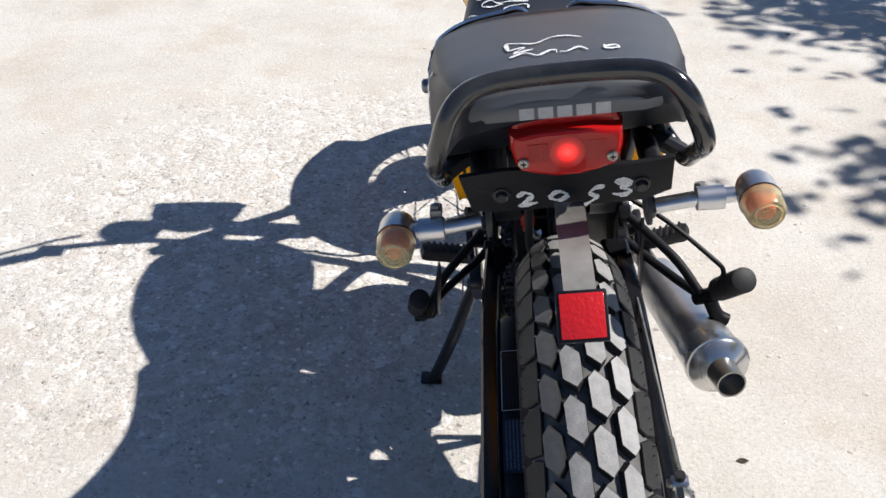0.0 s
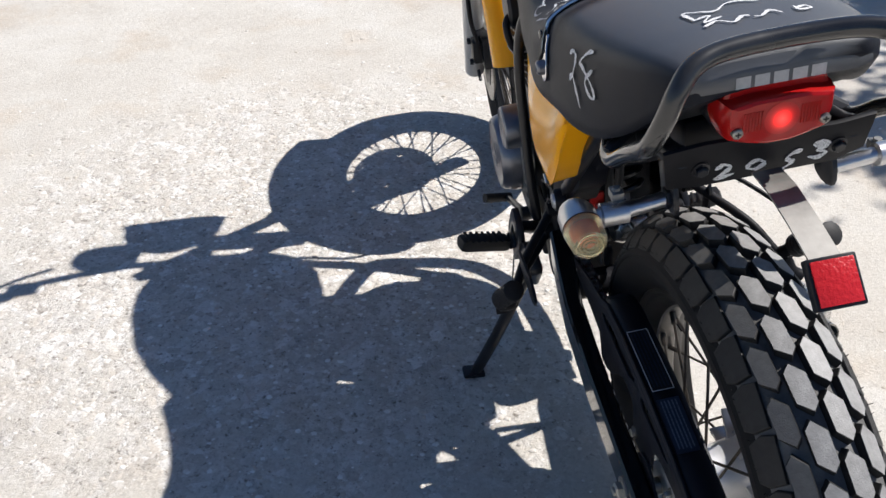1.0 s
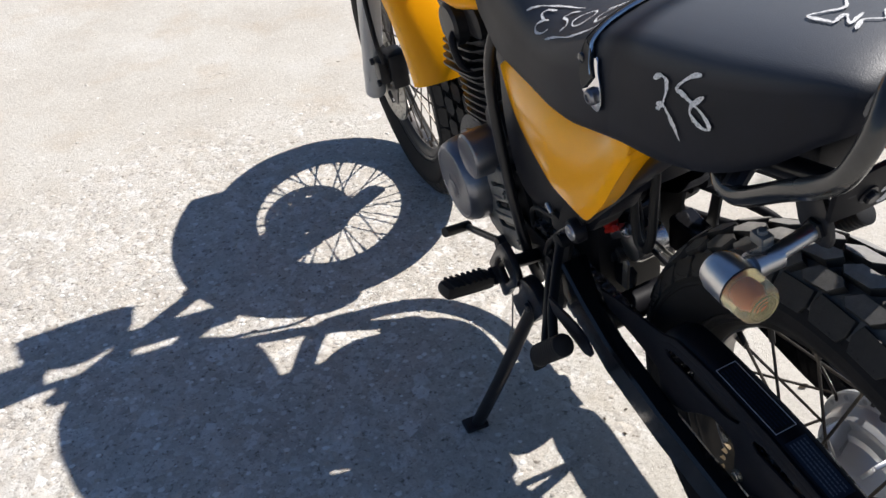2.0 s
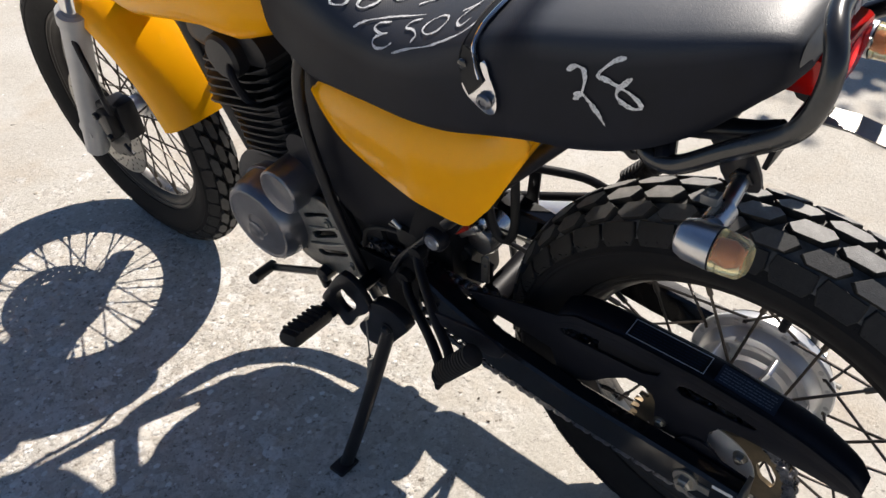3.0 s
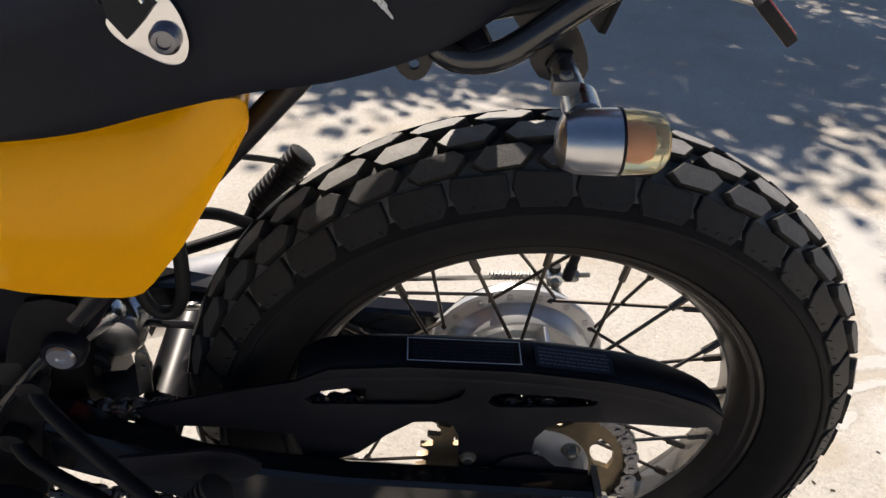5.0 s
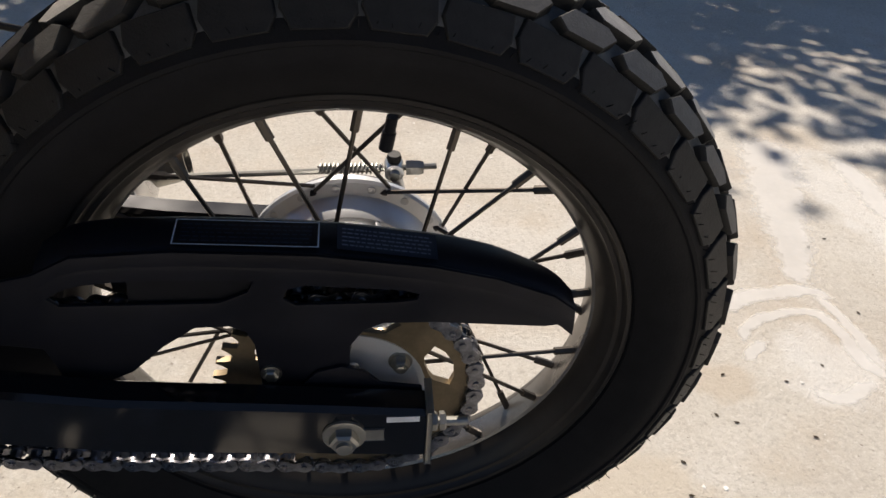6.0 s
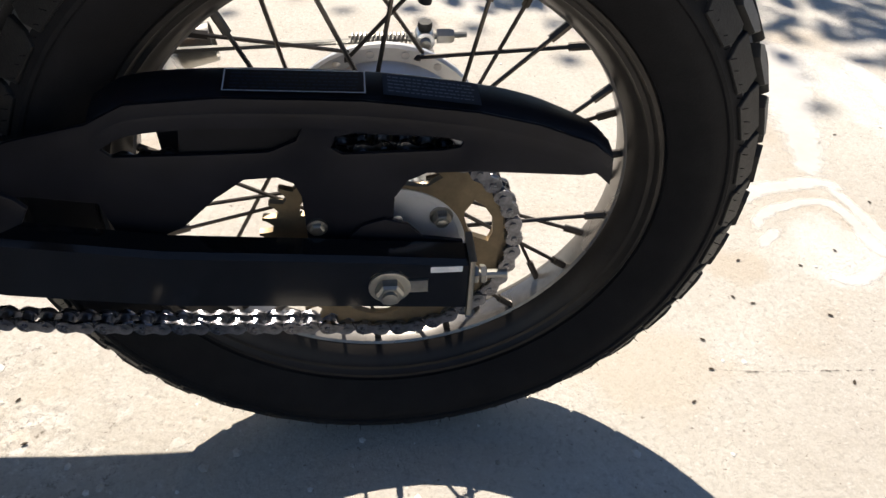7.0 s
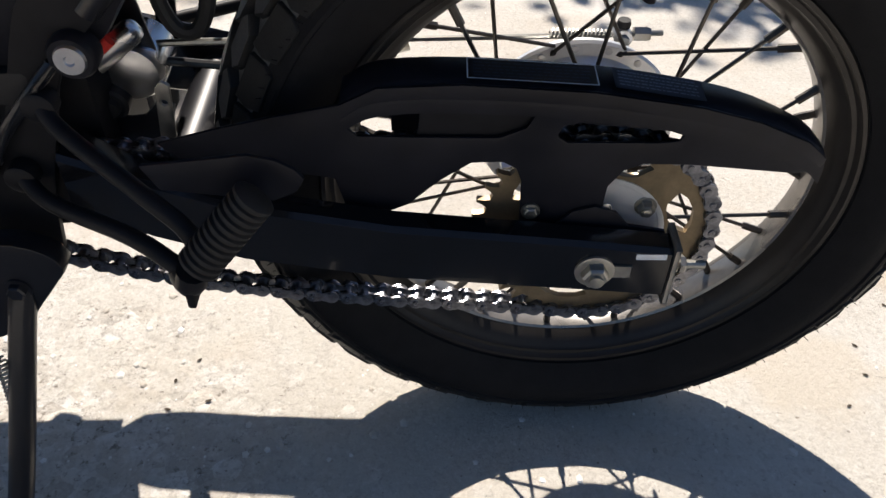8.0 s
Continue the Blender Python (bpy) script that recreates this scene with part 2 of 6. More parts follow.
M_CHROME = mat("chrome", (0.75, 0.75, 0.76), 0.12, 1.0, wear_rough=0.05)
M_STEEL = mat("zinc_steel", (0.36, 0.35, 0.32), 0.38, 1.0, grain=0.2, grain_scale=80, wear_rough=0.12)
M_SPOKE = mat("dull_spoke_steel", (0.105, 0.092, 0.080), 0.42, 0.9, grain=0.3, grain_scale=90)
# one alloy rim: shade painted into the flanks, light into the well
M_RIM = mat("shaded_rim", (0.030, 0.027, 0.025), 0.42, 0.5, grain=0.3, grain_scale=30, wear_rough=0.1)
M_WELL = mat("lit_rim_alloy", (0.24, 0.23, 0.22), 0.34, 0.8, grain=0.25, grain_scale=40, wear_rough=0.1)
M_SPROCKET = mat("gold_zinc_sprocket", (0.24, 0.185, 0.115), 0.42, 0.7, grain=0.3, grain_scale=70, wear_rough=0.1)
M_CHAIN = mat("oily_chain_steel", (0.30, 0.30, 0.32), 0.34, 1.0, grain=0.5, grain_scale=160, wear_rough=0.12)
M_BRACKET = mat("dull_grey_bracket", (0.30, 0.29, 0.27), 0.5, 0.7, grain=0.2, grain_scale=60, wear_rough=0.12)
M_RED = lens_material("red_lens_plastic", (0.62, 0.010, 0.008), 0.16, 0.35)
M_REFLECT = mat("red_reflector", (0.52, 0.012, 0.012), 0.25, bump=0.9, bump_scale=260, coat=0.6)
M_CLEAR = lens_material("clear_lens_plastic", (0.95, 0.86, 0.52), 0.12, 0.76)
M_AMBER = mat("amber_bulb", (0.85, 0.15, 0.02), 0.3)
M_CHALK = mat("white_chalk", (0.78, 0.78, 0.78), 0.95, grain=0.2, grain_scale=700)
def chalky(m, scale, low, high):
    """Lets the ground show through a dry, broken stroke."""
    nt = m.node_tree
    co, tr, mx, out = nt.nodes["Texture Coordinate"], nt.nodes.new("ShaderNodeBsdfTransparent"), nt.nodes.new("ShaderNodeMixShader"), nt.nodes["Material Output"]
    n, r = nt.nodes.new("ShaderNodeTexNoise"), nt.nodes.new("ShaderNodeMapRange")
    n.inputs["Scale"].default_value, n.inputs["Detail"].default_value, n.inputs["Roughness"].default_value = scale, 6, 0.75
    r.inputs["From Min"].default_value, r.inputs["From Max"].default_value = low, high
    nt.links.new(co.outputs["Object"], n.inputs["Vector"])
    nt.links.new(n.outputs["Fac"], r.inputs["Value"])
    nt.links.new(r.outputs[0], mx.inputs[0])
    nt.links.new(tr.outputs[0], mx.inputs[1])
    nt.links.new(nt.nodes["Principled BSDF"].outputs[0], mx.inputs[2])
    nt.links.new(mx.outputs[0], out.inputs[0])


M_CEMENT = mat("pale_cement_smear", (0.82, 0.81, 0.785), 0.95, grain=0.08, grain_scale=60)
M_CRACK = mat("crack_shadow_dirt", (0.16, 0.14, 0.12), 0.95, grain=0.3, grain_scale=80)
chalky(M_CRACK, 60, 0.46, 0.66)
def feathered(m, scale):
    """A thin skin that breaks up towards its edges, where the mesh's fade value falls to nothing."""
    nt = m.node_tree
    co, at, n = nt.nodes["Texture Coordinate"], nt.nodes.new("ShaderNodeAttribute"), nt.nodes.new("ShaderNodeTexNoise")
    at.attribute_name = "fade"
    n.inputs["Scale"].default_value, n.inputs["Detail"].default_value, n.inputs["Roughness"].default_value = scale, 7, 0.7
    add, r = nt.nodes.new("ShaderNodeMath"), nt.nodes.new("ShaderNodeMapRange")
    r.inputs["From Min"].default_value, r.inputs["From Max"].default_value, r.inputs["To Max"].default_value = 0.56, 1.02, 0.55
    tr, mx = nt.nodes.new("ShaderNodeBsdfTransparent"), nt.nodes.new("ShaderNodeMixShader")
    nt.links.new(co.outputs["Object"], n.inputs["Vector"])
    nt.links.new(n.outputs["Fac"], add.inputs[0])
    nt.links.new(at.outputs["Fac"], add.inputs[1])
    nt.links.new(add.outputs[0], r.inputs["Value"])
    nt.links.new(r.outputs[0], mx.inputs[0])
    nt.links.new(tr.outputs[0], mx.inputs[1])
    nt.links.new(nt.nodes["Principled BSDF"].outputs[0], mx.inputs[2])
    nt.links.new(mx.outputs[0], nt.nodes["Material Output"].inputs[0])


feathered(M_CEMENT, 60)
chalky(M_CHALK, 620, 0.30, 0.50)
M_STICKER = mat("black_caution_sticker", (0.018, 0.018, 0.022), 0.3)
M_FINE = mat("faint_print", (0.20, 0.24, 0.32), 0.5)
M_PRINT = mat("pale_print", (0.80, 0.82, 0.85), 0.6, grain=0.2, grain_scale=300)
M_BLUEPRINT = mat("blue_grey_print", (0.035, 0.05, 0.085), 0.4)
M_LOGO = mat("silver_grey_print", (0.42, 0.42, 0.42), 0.55, grain=0.15, grain_scale=300)
M_REDCAP = mat("red_plastic_cap", (0.60, 0.03, 0.02), 0.4)
M_ORANGE = mat("faded_orange_plastic", (0.28, 0.075, 0.015), 0.5)
M_LEAF = mat("tree_leaf", (0.06, 0.10, 0.025), 0.6, grain=0.3, grain_scale=9)
M_BARK = mat("tree_bark", (0.12, 0.09, 0.06), 0.9, grain=0.4, grain_scale=14, bump=0.8, bump_scale=40)
M_PEBBLE = mat("limestone_chip", (0.55, 0.52, 0.47), 0.9)
nt = M_PEBBLE.node_tree
geo, tone = nt.nodes.new("ShaderNodeNewGeometry"), nt.nodes.new("ShaderNodeValToRGB")
while len(tone.color_ramp.elements) < 4:
    tone.color_ramp.elements.new(0.5)
for el, (at_, col) in zip(tone.color_ramp.elements, ((0.0, (0.30, 0.28, 0.25)), (0.08, (0.52, 0.47, 0.40)), (0.55, (0.64, 0.61, 0.56)), (1.0, (0.86, 0.85, 0.82)))):
    el.position, el.color = at_, (*col, 1)
nt.links.new(geo.outputs["Random Per Island"], tone.inputs["Fac"])
nt.links.new(tone.outputs["Color"], nt.nodes["Principled BSDF"].inputs["Base Color"])
bulb_glow = bpy.data.materials.new("tail_bulb")
bulb_glow.use_nodes = True
bulb_glow.node_tree.nodes["Principled BSDF"].inputs["Base Color"].default_value = (0.55, 0.010, 0.008, 1)
bulb_glow.node_tree.nodes["Principled BSDF"].inputs["Emission Color"].default_value = (1.0, 0.03, 0.02, 1)
nt = bulb_glow.node_tree
co, mp, gr, mr = nt.nodes.new("ShaderNodeTexCoord"), nt.nodes.new("ShaderNodeMapping"), nt.nodes.new("ShaderNodeTexGradient"), nt.nodes.new("ShaderNodeMath")
gr.gradient_type = "SPHERICAL"
mp.inputs["Scale"].default_value = (62, 0, 62)
mp.inputs["Location"].default_value = (0, 0, -0.846 * 62)
mr.operation = "POWER"
mr.inputs[1].default_value = 2.6
mr2 = nt.nodes.new("ShaderNodeMath")
mr2.operation = "MULTIPLY"
mr2.inputs[1].default_value = 2.6
nt.links.new(co.outputs["Object"], mp.inputs["Vector"])
nt.links.new(mp.outputs[0], gr.inputs["Vector"])
nt.links.new(gr.outputs["Fac"], mr.inputs[0])
nt.links.new(mr.outputs[0], mr2.inputs[0])
nt.links.new(mr2.outputs[0], nt.nodes["Principled BSDF"].inputs["Emission Strength"])
nt.nodes["Principled BSDF"].inputs["Roughness"].default_value = 0.25


# ---------------------------------------------------------------- mesh helpers
def mesh_of(name, bm, material, smooth=35):
    me = bpy.data.meshes.new(name)
    bmesh.ops.recalc_face_normals(bm, faces=bm.faces)
    bm.to_mesh(me)
    bm.free()
    me.materials.append(material)
    if smooth:
        me.polygons.foreach_set("use_smooth", [True] * len(me.polygons))
        me.set_sharp_from_angle(angle=radians(smooth))
    return me


def part(name, bm, material, parent, label="", smooth=35):
    ob = new(name, mesh_of(name, bm, material, smooth))
    ob.parent = parent
    if label:
        tagged(ob, label)
    return ob


def smooth_path(pts, steps=6):
    """Catmull-Rom through the points."""
    P = [Vector(p) for p in pts]
    if len(P) < 3:
        return P
    P = [P[0] * 2 - P[1]] + P + [P[-1] * 2 - P[-2]]
    out = []
    for a, b, c, d in zip(P, P[1:], P[2:], P[3:]):
        for i in range(steps):
            t = i / steps
            out.append(0.5 * ((2 * b) + (c - a) * t + (2 * a - 5 * b + 4 * c - d) * t * t + (3 * b - a - 3 * c + d) * t ** 3))
    return out + [P[-2]]


def add_tube(bm, pts, r, seg=10, steps=6, flat=1.0, taper=None):
    """Sweep a round (or flattened) section along a smoothed path, with closed ends."""
    P = smooth_path(pts, steps) if steps else [Vector(p) for p in pts]
    up = None
    rings = []
    for i, p in enumerate(P):
        d = (P[min(i + 1, len(P) - 1)] - P[max(i - 1, 0)]).normalized()
        if up is None:
            up = d.orthogonal().normalized()
        up = (up - d * up.dot(d)).normalized()
        side = d.cross(up)
        k = r if taper is None else r + (taper - r) * i / (len(P) - 1)
        rings.append([bm.verts.new(p + (up * math.cos(a) * flat + side * math.sin(a)) * k) for a in (2 * math.pi * j / seg for j in range(seg))])
    for a, b in zip(rings, rings[1:]):
        for j in range(seg):
            bm.faces.new((a[j], a[(j + 1) % seg], b[(j + 1) % seg], b[j]))
    bm.faces.new(rings[0][::-1])
    bm.faces.new(rings[-1])
    return bm


def tube(pts, r, seg=10, steps=6, **kw):
    return add_tube(bmesh.new(), pts, r, seg, steps, **kw)


def add_rev(bm, profile, n=48, centre=(0, 0, 0), axis="x", closed=False, start=0.0):
    """Turn a profile of (along the axis, radius) round the axis; closed: the profile is a loop."""
    rings = []
    for u, r in profile:
        ring = []
        for i in range(n):
            a = 2 * math.pi * i / n + start
            c, s = r * math.cos(a), r * math.sin(a)
            v = {"x": (u, c, s), "y": (s, u, c), "z": (c, s, u)}[axis]
            ring.append(bm.verts.new(Vector(v) + Vector(centre)))
        rings.append(ring)
    pairs = list(zip(rings, rings[1:])) + ([(rings[-1], rings[0])] if closed else [])
    for a, b in pairs:
        for i in range(n):
            bm.faces.new((a[i], a[(i + 1) % n], b[(i + 1) % n], b[i]))
    if not closed:
        bm.faces.new(rings[0])
        bm.faces.new(rings[-1][::-1])
    return bm


def rev(profile, n=48, centre=(0, 0, 0), axis="x", closed=False, start=0.0):
    return add_rev(bmesh.new(), profile, n, centre, axis, closed, start)


def add_hex(bm, centre, r, h, axis="x"):
    """A hexagon bolt head with a chamfer, standing h along the axis."""
    s = 1 if h > 0 else -1
    return add_rev(bm, [(0, r), (h - s * abs(h) * 0.25, r), (h, r * 0.82)], 6, centre, axis)


def add_plate(bm, outline, x0, x1, holes=(), plane="yz", bevel=0.0):
    """A flat plate with holes from a 2D outline, from x0 to x1 (plane yz) or z0 to z1 (plane xy), y0 to y1 (plane xz)."""
    def at(u, v, w):
        return {"yz": (w, u, v), "xy": (u, v, w), "xz": (u, w, v)}[plane]
    edges, loops = [], []
    fresh = bmesh.new()
    for loop in (outline, *holes):
        vs = [fresh.verts.new(at(u, v, x0)) for u, v in loop]
        edges += [fresh.edges.new((a, b)) for a, b in zip(vs, vs[1:] + vs[:1])]
    bmesh.ops.triangle_fill(fresh, edges=edges, use_beauty=True, use_dissolve=False)
    out = bmesh.ops.extrude_face_region(fresh, geom=fresh.faces[:])
    off = Vector(at(0, 0, x1 - x0))
    bmesh.ops.translate(fresh, verts=[v for v in out["geom"] if isinstance(v, bmesh.types.BMVert)], vec=off)
    bmesh.ops.recalc_face_normals(fresh, faces=fresh.faces)
    if bevel:
        sharp = [e for e in fresh.edges if len(e.link_faces) == 2 and e.calc_face_angle() > 1.0]
        bmesh.ops.bevel(fresh, geom=sharp, offset=bevel, segments=2, profile=0.6, affect="EDGES")
    tmp = bpy.data.meshes.new("tmp")
    fresh.to_mesh(tmp)
    fresh.free()
    bm.from_mesh(tmp)
    bpy.data.meshes.remove(tmp)
    return bm


def plate(outline, x0, x1, holes=(), plane="yz", bevel=0.0):
    return add_plate(bmesh.new(), outline, x0, x1, holes, plane, bevel)


def add_box(bm, lo, hi, bevel=0.0, m=None):
    fresh = bmesh.new()
    bmesh.ops.create_cube(fresh, size=1)
    for v in fresh.verts:
        v.co = Vector(((lo[i] + hi[i]) / 2 + v.co[i] * (hi[i] - lo[i]) for i in range(3)))
    if bevel:
        bmesh.ops.bevel(fresh, geom=fresh.edges[:], offset=bevel, segments=2, profile=0.6, affect="EDGES")
    if m is not None:
        fresh.transform(m)
    tmp = bpy.data.meshes.new("tmp")
    fresh.to_mesh(tmp)
    fresh.free()
    bm.from_mesh(tmp)
    bpy.data.meshes.remove(tmp)
    return bm


def box(lo, hi, bevel=0.0, m=None):
    return add_box(bmesh.new(), lo, hi, bevel, m)


def round_poly(pts, steps=5):
    """Closed Catmull-Rom outline in 2D."""
    n = len(pts)
    out = []
    for i in range(n):
        a, b, c, d = (Vector(pts[(i + k) % n]) for k in (-1, 0, 1, 2))
        for s in range(steps):
            t = s / steps
            out.append(tuple(0.5 * ((2 * b) + (c - a) * t + (2 * a - 5 * b + 4 * c - d) * t * t + (3 * b - a - 3 * c + d) * t ** 3)))
    return out


def cushion(outline, x_edge, x_mid, x_back, centre=None, bend=None):
    """A bulging panel: its outline lies at x_edge, its middle at x_mid, and its rim turns back to x_back."""
    bm = bmesh.new()
    c = Vector(centre) if centre else sum((Vector(p) for p in outline), Vector((0, 0))) / len(outline)
    rings = []
    for k, x in ((0.99, x_back), (1.0, x_edge + (x_back - x_edge) * 0.15), (0.99, x_edge), (0.96, None), (0.9, None), (0.75, None), (0.5, None), (0.22, None)):
        if x is None:
            x = x_mid + (x_edge - x_mid) * (k / 0.99) ** 3
        ring = []
        for p in outline:
            q = c + (Vector(p) - c) * k
            ring.append(bm.verts.new((x + (bend(q.x, q.y) if bend else 0), q.x, q.y)))
        rings.append(ring)
    n = len(outline)
    for a, b in zip(rings, rings[1:]):
        for i in range(n):
            bm.faces.new((a[i], a[(i + 1) % n], b[(i + 1) % n], b[i]))
    tip = bm.verts.new((x_mid + (bend(*c) if bend else 0), *c))
    for i in range(n):
        bm.faces.new((rings[-1][i], rings[-1][(i + 1) % n], tip))
    return bm


def mirrored(bm):
    """The same mesh on the other side of the bike."""
    for v in bm.verts:
        v.co.x = -v.co.x
    bmesh.ops.reverse_faces(bm, faces=bm.faces)
    return bm


def ring_pts(r, n, cy=0.0, cz=0.0, a0=0.0):
    return [(cy + r * math.cos(a0 + 2 * math.pi * i / n), cz + r * math.sin(a0 + 2 * math.pi * i / n)) for i in range(n)]


# ---------------------------------------------------------------- ground
def grid_line(near, step, far, growth):
    v = [0.0]
    while v[-1] < near:
        v.append(v[-1] + step)
    while v[-1] < far:
        step *= growth
        v.append(v[-1] + step)
    return [-a for a in v[:0:-1]] + v


def ground_height(x, y):
    return 0.0016 * noise.noise((x * 9, y * 9, 0)) + 0.0012 * noise.noise((x * 33, y * 33, 4)) - 0.0012


gx, gy = grid_line(2.4, 0.024, 900, 1.35), grid_line(2.4, 0.024, 900, 1.35)
verts = [(x + 0.2, y + 0.5, ground_height(x, y) if abs(x) < 3 and abs(y) < 3 else -0.0012) for y in gy for x in gx]
w = len(gx)
faces = [(j * w + i, j * w + i + 1, (j + 1) * w + i + 1, (j + 1) * w + i) for j in range(len(gy) - 1) for i in range(w - 1)]
me = bpy.data.meshes.new("ground")
me.from_pydata(verts, [], faces)
me.materials.append(M_GROUND)
me.polygons.foreach_set("use_smooth", [True] * len(me.polygons))
ground = tagged(new("ground", me), "pale worn concrete ground strewn with fine stone chips", "ground", kind="structure")


# ---------------------------------------------------------------- motorcycle
LEAN, SINK = 7.633, -0.0033
AXLE_Z = 0.3266
bike = tagged(new("motorcycle"), "yellow motorcycle with black seat leaning on its side stand", "motorcycle")
bike.matrix_basis = pose(0, 0, SINK, 0, -LEAN, 0)

PITCHES = 39


def tyre_profile():
    half = [(0.0355, 0.236), (0.0385, 0.2395), (0.041, 0.2395), (0.0435, 0.243), (0.0535, 0.256), (0.0600, 0.269), (0.0615, 0.2775), (0.0605, 0.2825), (0.0625, 0.2840), (0.0622, 0.2870), (0.0590, 0.2905), (0.0535, 0.2985), (0.040, 0.3120), (0.020, 0.3215), (0.0, 0.3245)]
    inner = [(0.0, 0.298), (0.030, 0.286), (0.044, 0.272), (0.040, 0.250), (0.030, 0.234)]
    out = [(-x, r) for x, r in half] + [(x, r) for x, r in half[-2::-1]]
    return out + [(x, r) for x, r in inner[::-1]] + [(-x, r) for x, r in inner[1:]]


def crown(s):
    """Point of the tyre's crown, s metres across from its middle line: lateral place, radius, and normal."""
    R = 0.068
    a = max(-1.25, min(1.25, s / R))
    return R * math.sin(a) * 0.93, 0.325 - R * (1 - math.cos(a)) * 0.97, Vector((math.sin(a), 0, math.cos(a)))


def tread_block(s0, poly, height):
    """One rubber block: poly is (across, along) in metres round the row's middle s0."""
    bm = bmesh.new()
    low, edge, top = [], [], []
    for lift, k, dest in ((-0.004, 1.12, low), (height * 0.9, 1.0, edge), (height, 0.955, top)):
        for u, v in poly:
            x, r, n = crown(s0 + u * k)
            rr = r + n.z * lift
            ang = v * k / 0.325
            dest.append(bm.verts.new((x + n.x * lift, rr * math.sin(ang), rr * math.cos(ang))))
    n = len(poly)
    for a, b in ((low, edge), (edge, top)):
        for i in range(n):
            bm.faces.new((a[i], a[(i + 1) % n], b[(i + 1) % n], b[i]))
    bm.faces.new(top)
    return bm


def wheel(name, label, hub_builder, top, side, floor, wide=1.0, tall=1.0):
    """A spoked wheel, its axle along x: the rim carries tyre, tread blocks, spokes and hub. wide and tall scale the rim and the tyre."""
    size = Matrix.Diagonal((wide, tall, tall, 1.0))
    lip = [(-0.0370, 0.2390), (-0.0392, 0.2370), (-0.0390, 0.2335), (-0.0360, 0.2318), (-0.0342, 0.2300), (-0.0338, 0.2262), (-0.0300, 0.2240), (-0.0282, 0.2205), (-0.0215, 0.2165), (-0.0160, 0.2125), (-0.0110, 0.2110)]
    prof = lip + [(-x, r) for x, r in lip[::-1]] + [(0.033, 0.239), (0.024, 0.231), (0.0, 0.2185), (-0.024, 0.231), (-0.033, 0.239)]
    rim = part(name, rev(prof, 96, closed=True), M_RIM, bike, label)
    # paler band stands in for sun on the rim's inner face
    part("rim_well", rev([(-0.0145, 0.2122), (-0.0125, 0.2096), (-0.006, 0.2085), (0.006, 0.2085), (0.0125, 0.2096), (0.0145, 0.2122), (0.0, 0.2135)], 96, closed=True), M_WELL, rim, "bare alloy band round the rim, coloured as if lit")
    tyre = part("tyre", rev(tyre_profile(), 108, closed=True), M_RUBBER, rim, "black block-pattern tyre, dusty on the tread")
    tyre.data.materials.append(floor)
    for f in tyre.data.polygons:
        if abs(f.center.x) < 0.050 and math.hypot(f.center.y, f.center.z) > 0.303:
            f.material_index = 1
    hub_builder(rim)
    hairs, rnd = bmesh.new(), random.Random(2)
    for side_x in (-1, 1):
        for i in range(150):
            a = 2 * math.pi * (i + rnd.uniform(-0.2, 0.2)) / 150
            r0, x0 = 0.2935, side_x * rnd.uniform(0.0560, 0.0580)
            up = Vector((0, math.cos(a), math.sin(a)))
            p = Vector((x0, 0, 0)) + up * r0
            add_tube(hairs, [p, p + up * rnd.uniform(0.004, 0.0075) + Vector((side_x * rnd.uniform(0.001, 0.005), rnd.uniform(-0.001, 0.001), 0))], 0.00055, 4, 0, taper=0.0003)
    hair = part("moulding_hairs", hairs, M_RUBBER, rim, "fine rubber moulding hairs", 0)
    tagged(hair, kind="stuff")
    for ob in (rim, tyre, hair, *(c for c in rim.children if c.name.startswith("rim_well"))):
        ob.data.transform(size)
    # tread: four rows of slanted six-sided blocks and a row of lugs on each shoulder; the angles are those of a block in each row
    block = [(-0.0030, 0.0237), (0.0088, 0.0126), (0.0100, -0.0157), (0.0040, -0.0237), (-0.0084, -0.0136), (-0.0098, 0.0158)]
    lug = [(-0.0110, -0.0190), (-0.002, -0.0245), (0.0150, -0.0225), (0.0165, 0.0215), (0.003, 0.0245), (-0.0110, 0.0185)]
    rows = [(-0.0335, 20.1, block, 0.0085), (-0.0102, 24.8, block, 0.0088), (0.0130, 20.8, block, 0.0088), (0.0360, 17.5, block, 0.0085), (-0.0615, 16.2, lug, 0.0055), (0.0625, 22.5, lug, 0.0055)]
    for s0, angle, shape, height in rows:
        data = mesh_of("tread_block", tread_block(s0, shape, height), M_SHOULDER, 30)
        data.transform(size)
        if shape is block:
            # left row takes side: on the rear tyre its shade is in that colour
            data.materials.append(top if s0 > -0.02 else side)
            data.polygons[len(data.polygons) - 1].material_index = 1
        for i in range(PITCHES):
            ob = new("tread_block", data)
            ob.parent = rim
            ob.rotation_euler = (radians(angle - 3) + 2 * math.pi * i / PITCHES, 0, 0)
    return rim


def spoke_mesh(name, a, b, r=0.0019):
    """One spoke from the hub flange (a) to the rim (b), with its thicker nipple and hooked head."""
    a, b = Vector(a), Vector(b)
    bm = tube([a, b], r, 6, 0)
    d = (b - a).normalized()
    add_tube(bm, [b - d * 0.020, b + d * 0.004], 0.0037, 6, 0)
    add_tube(bm, [a - d * 0.004, a + d * 0.005], 0.0032, 6, 0)
    return mesh_of(name, bm, M_SPOKE, 40)


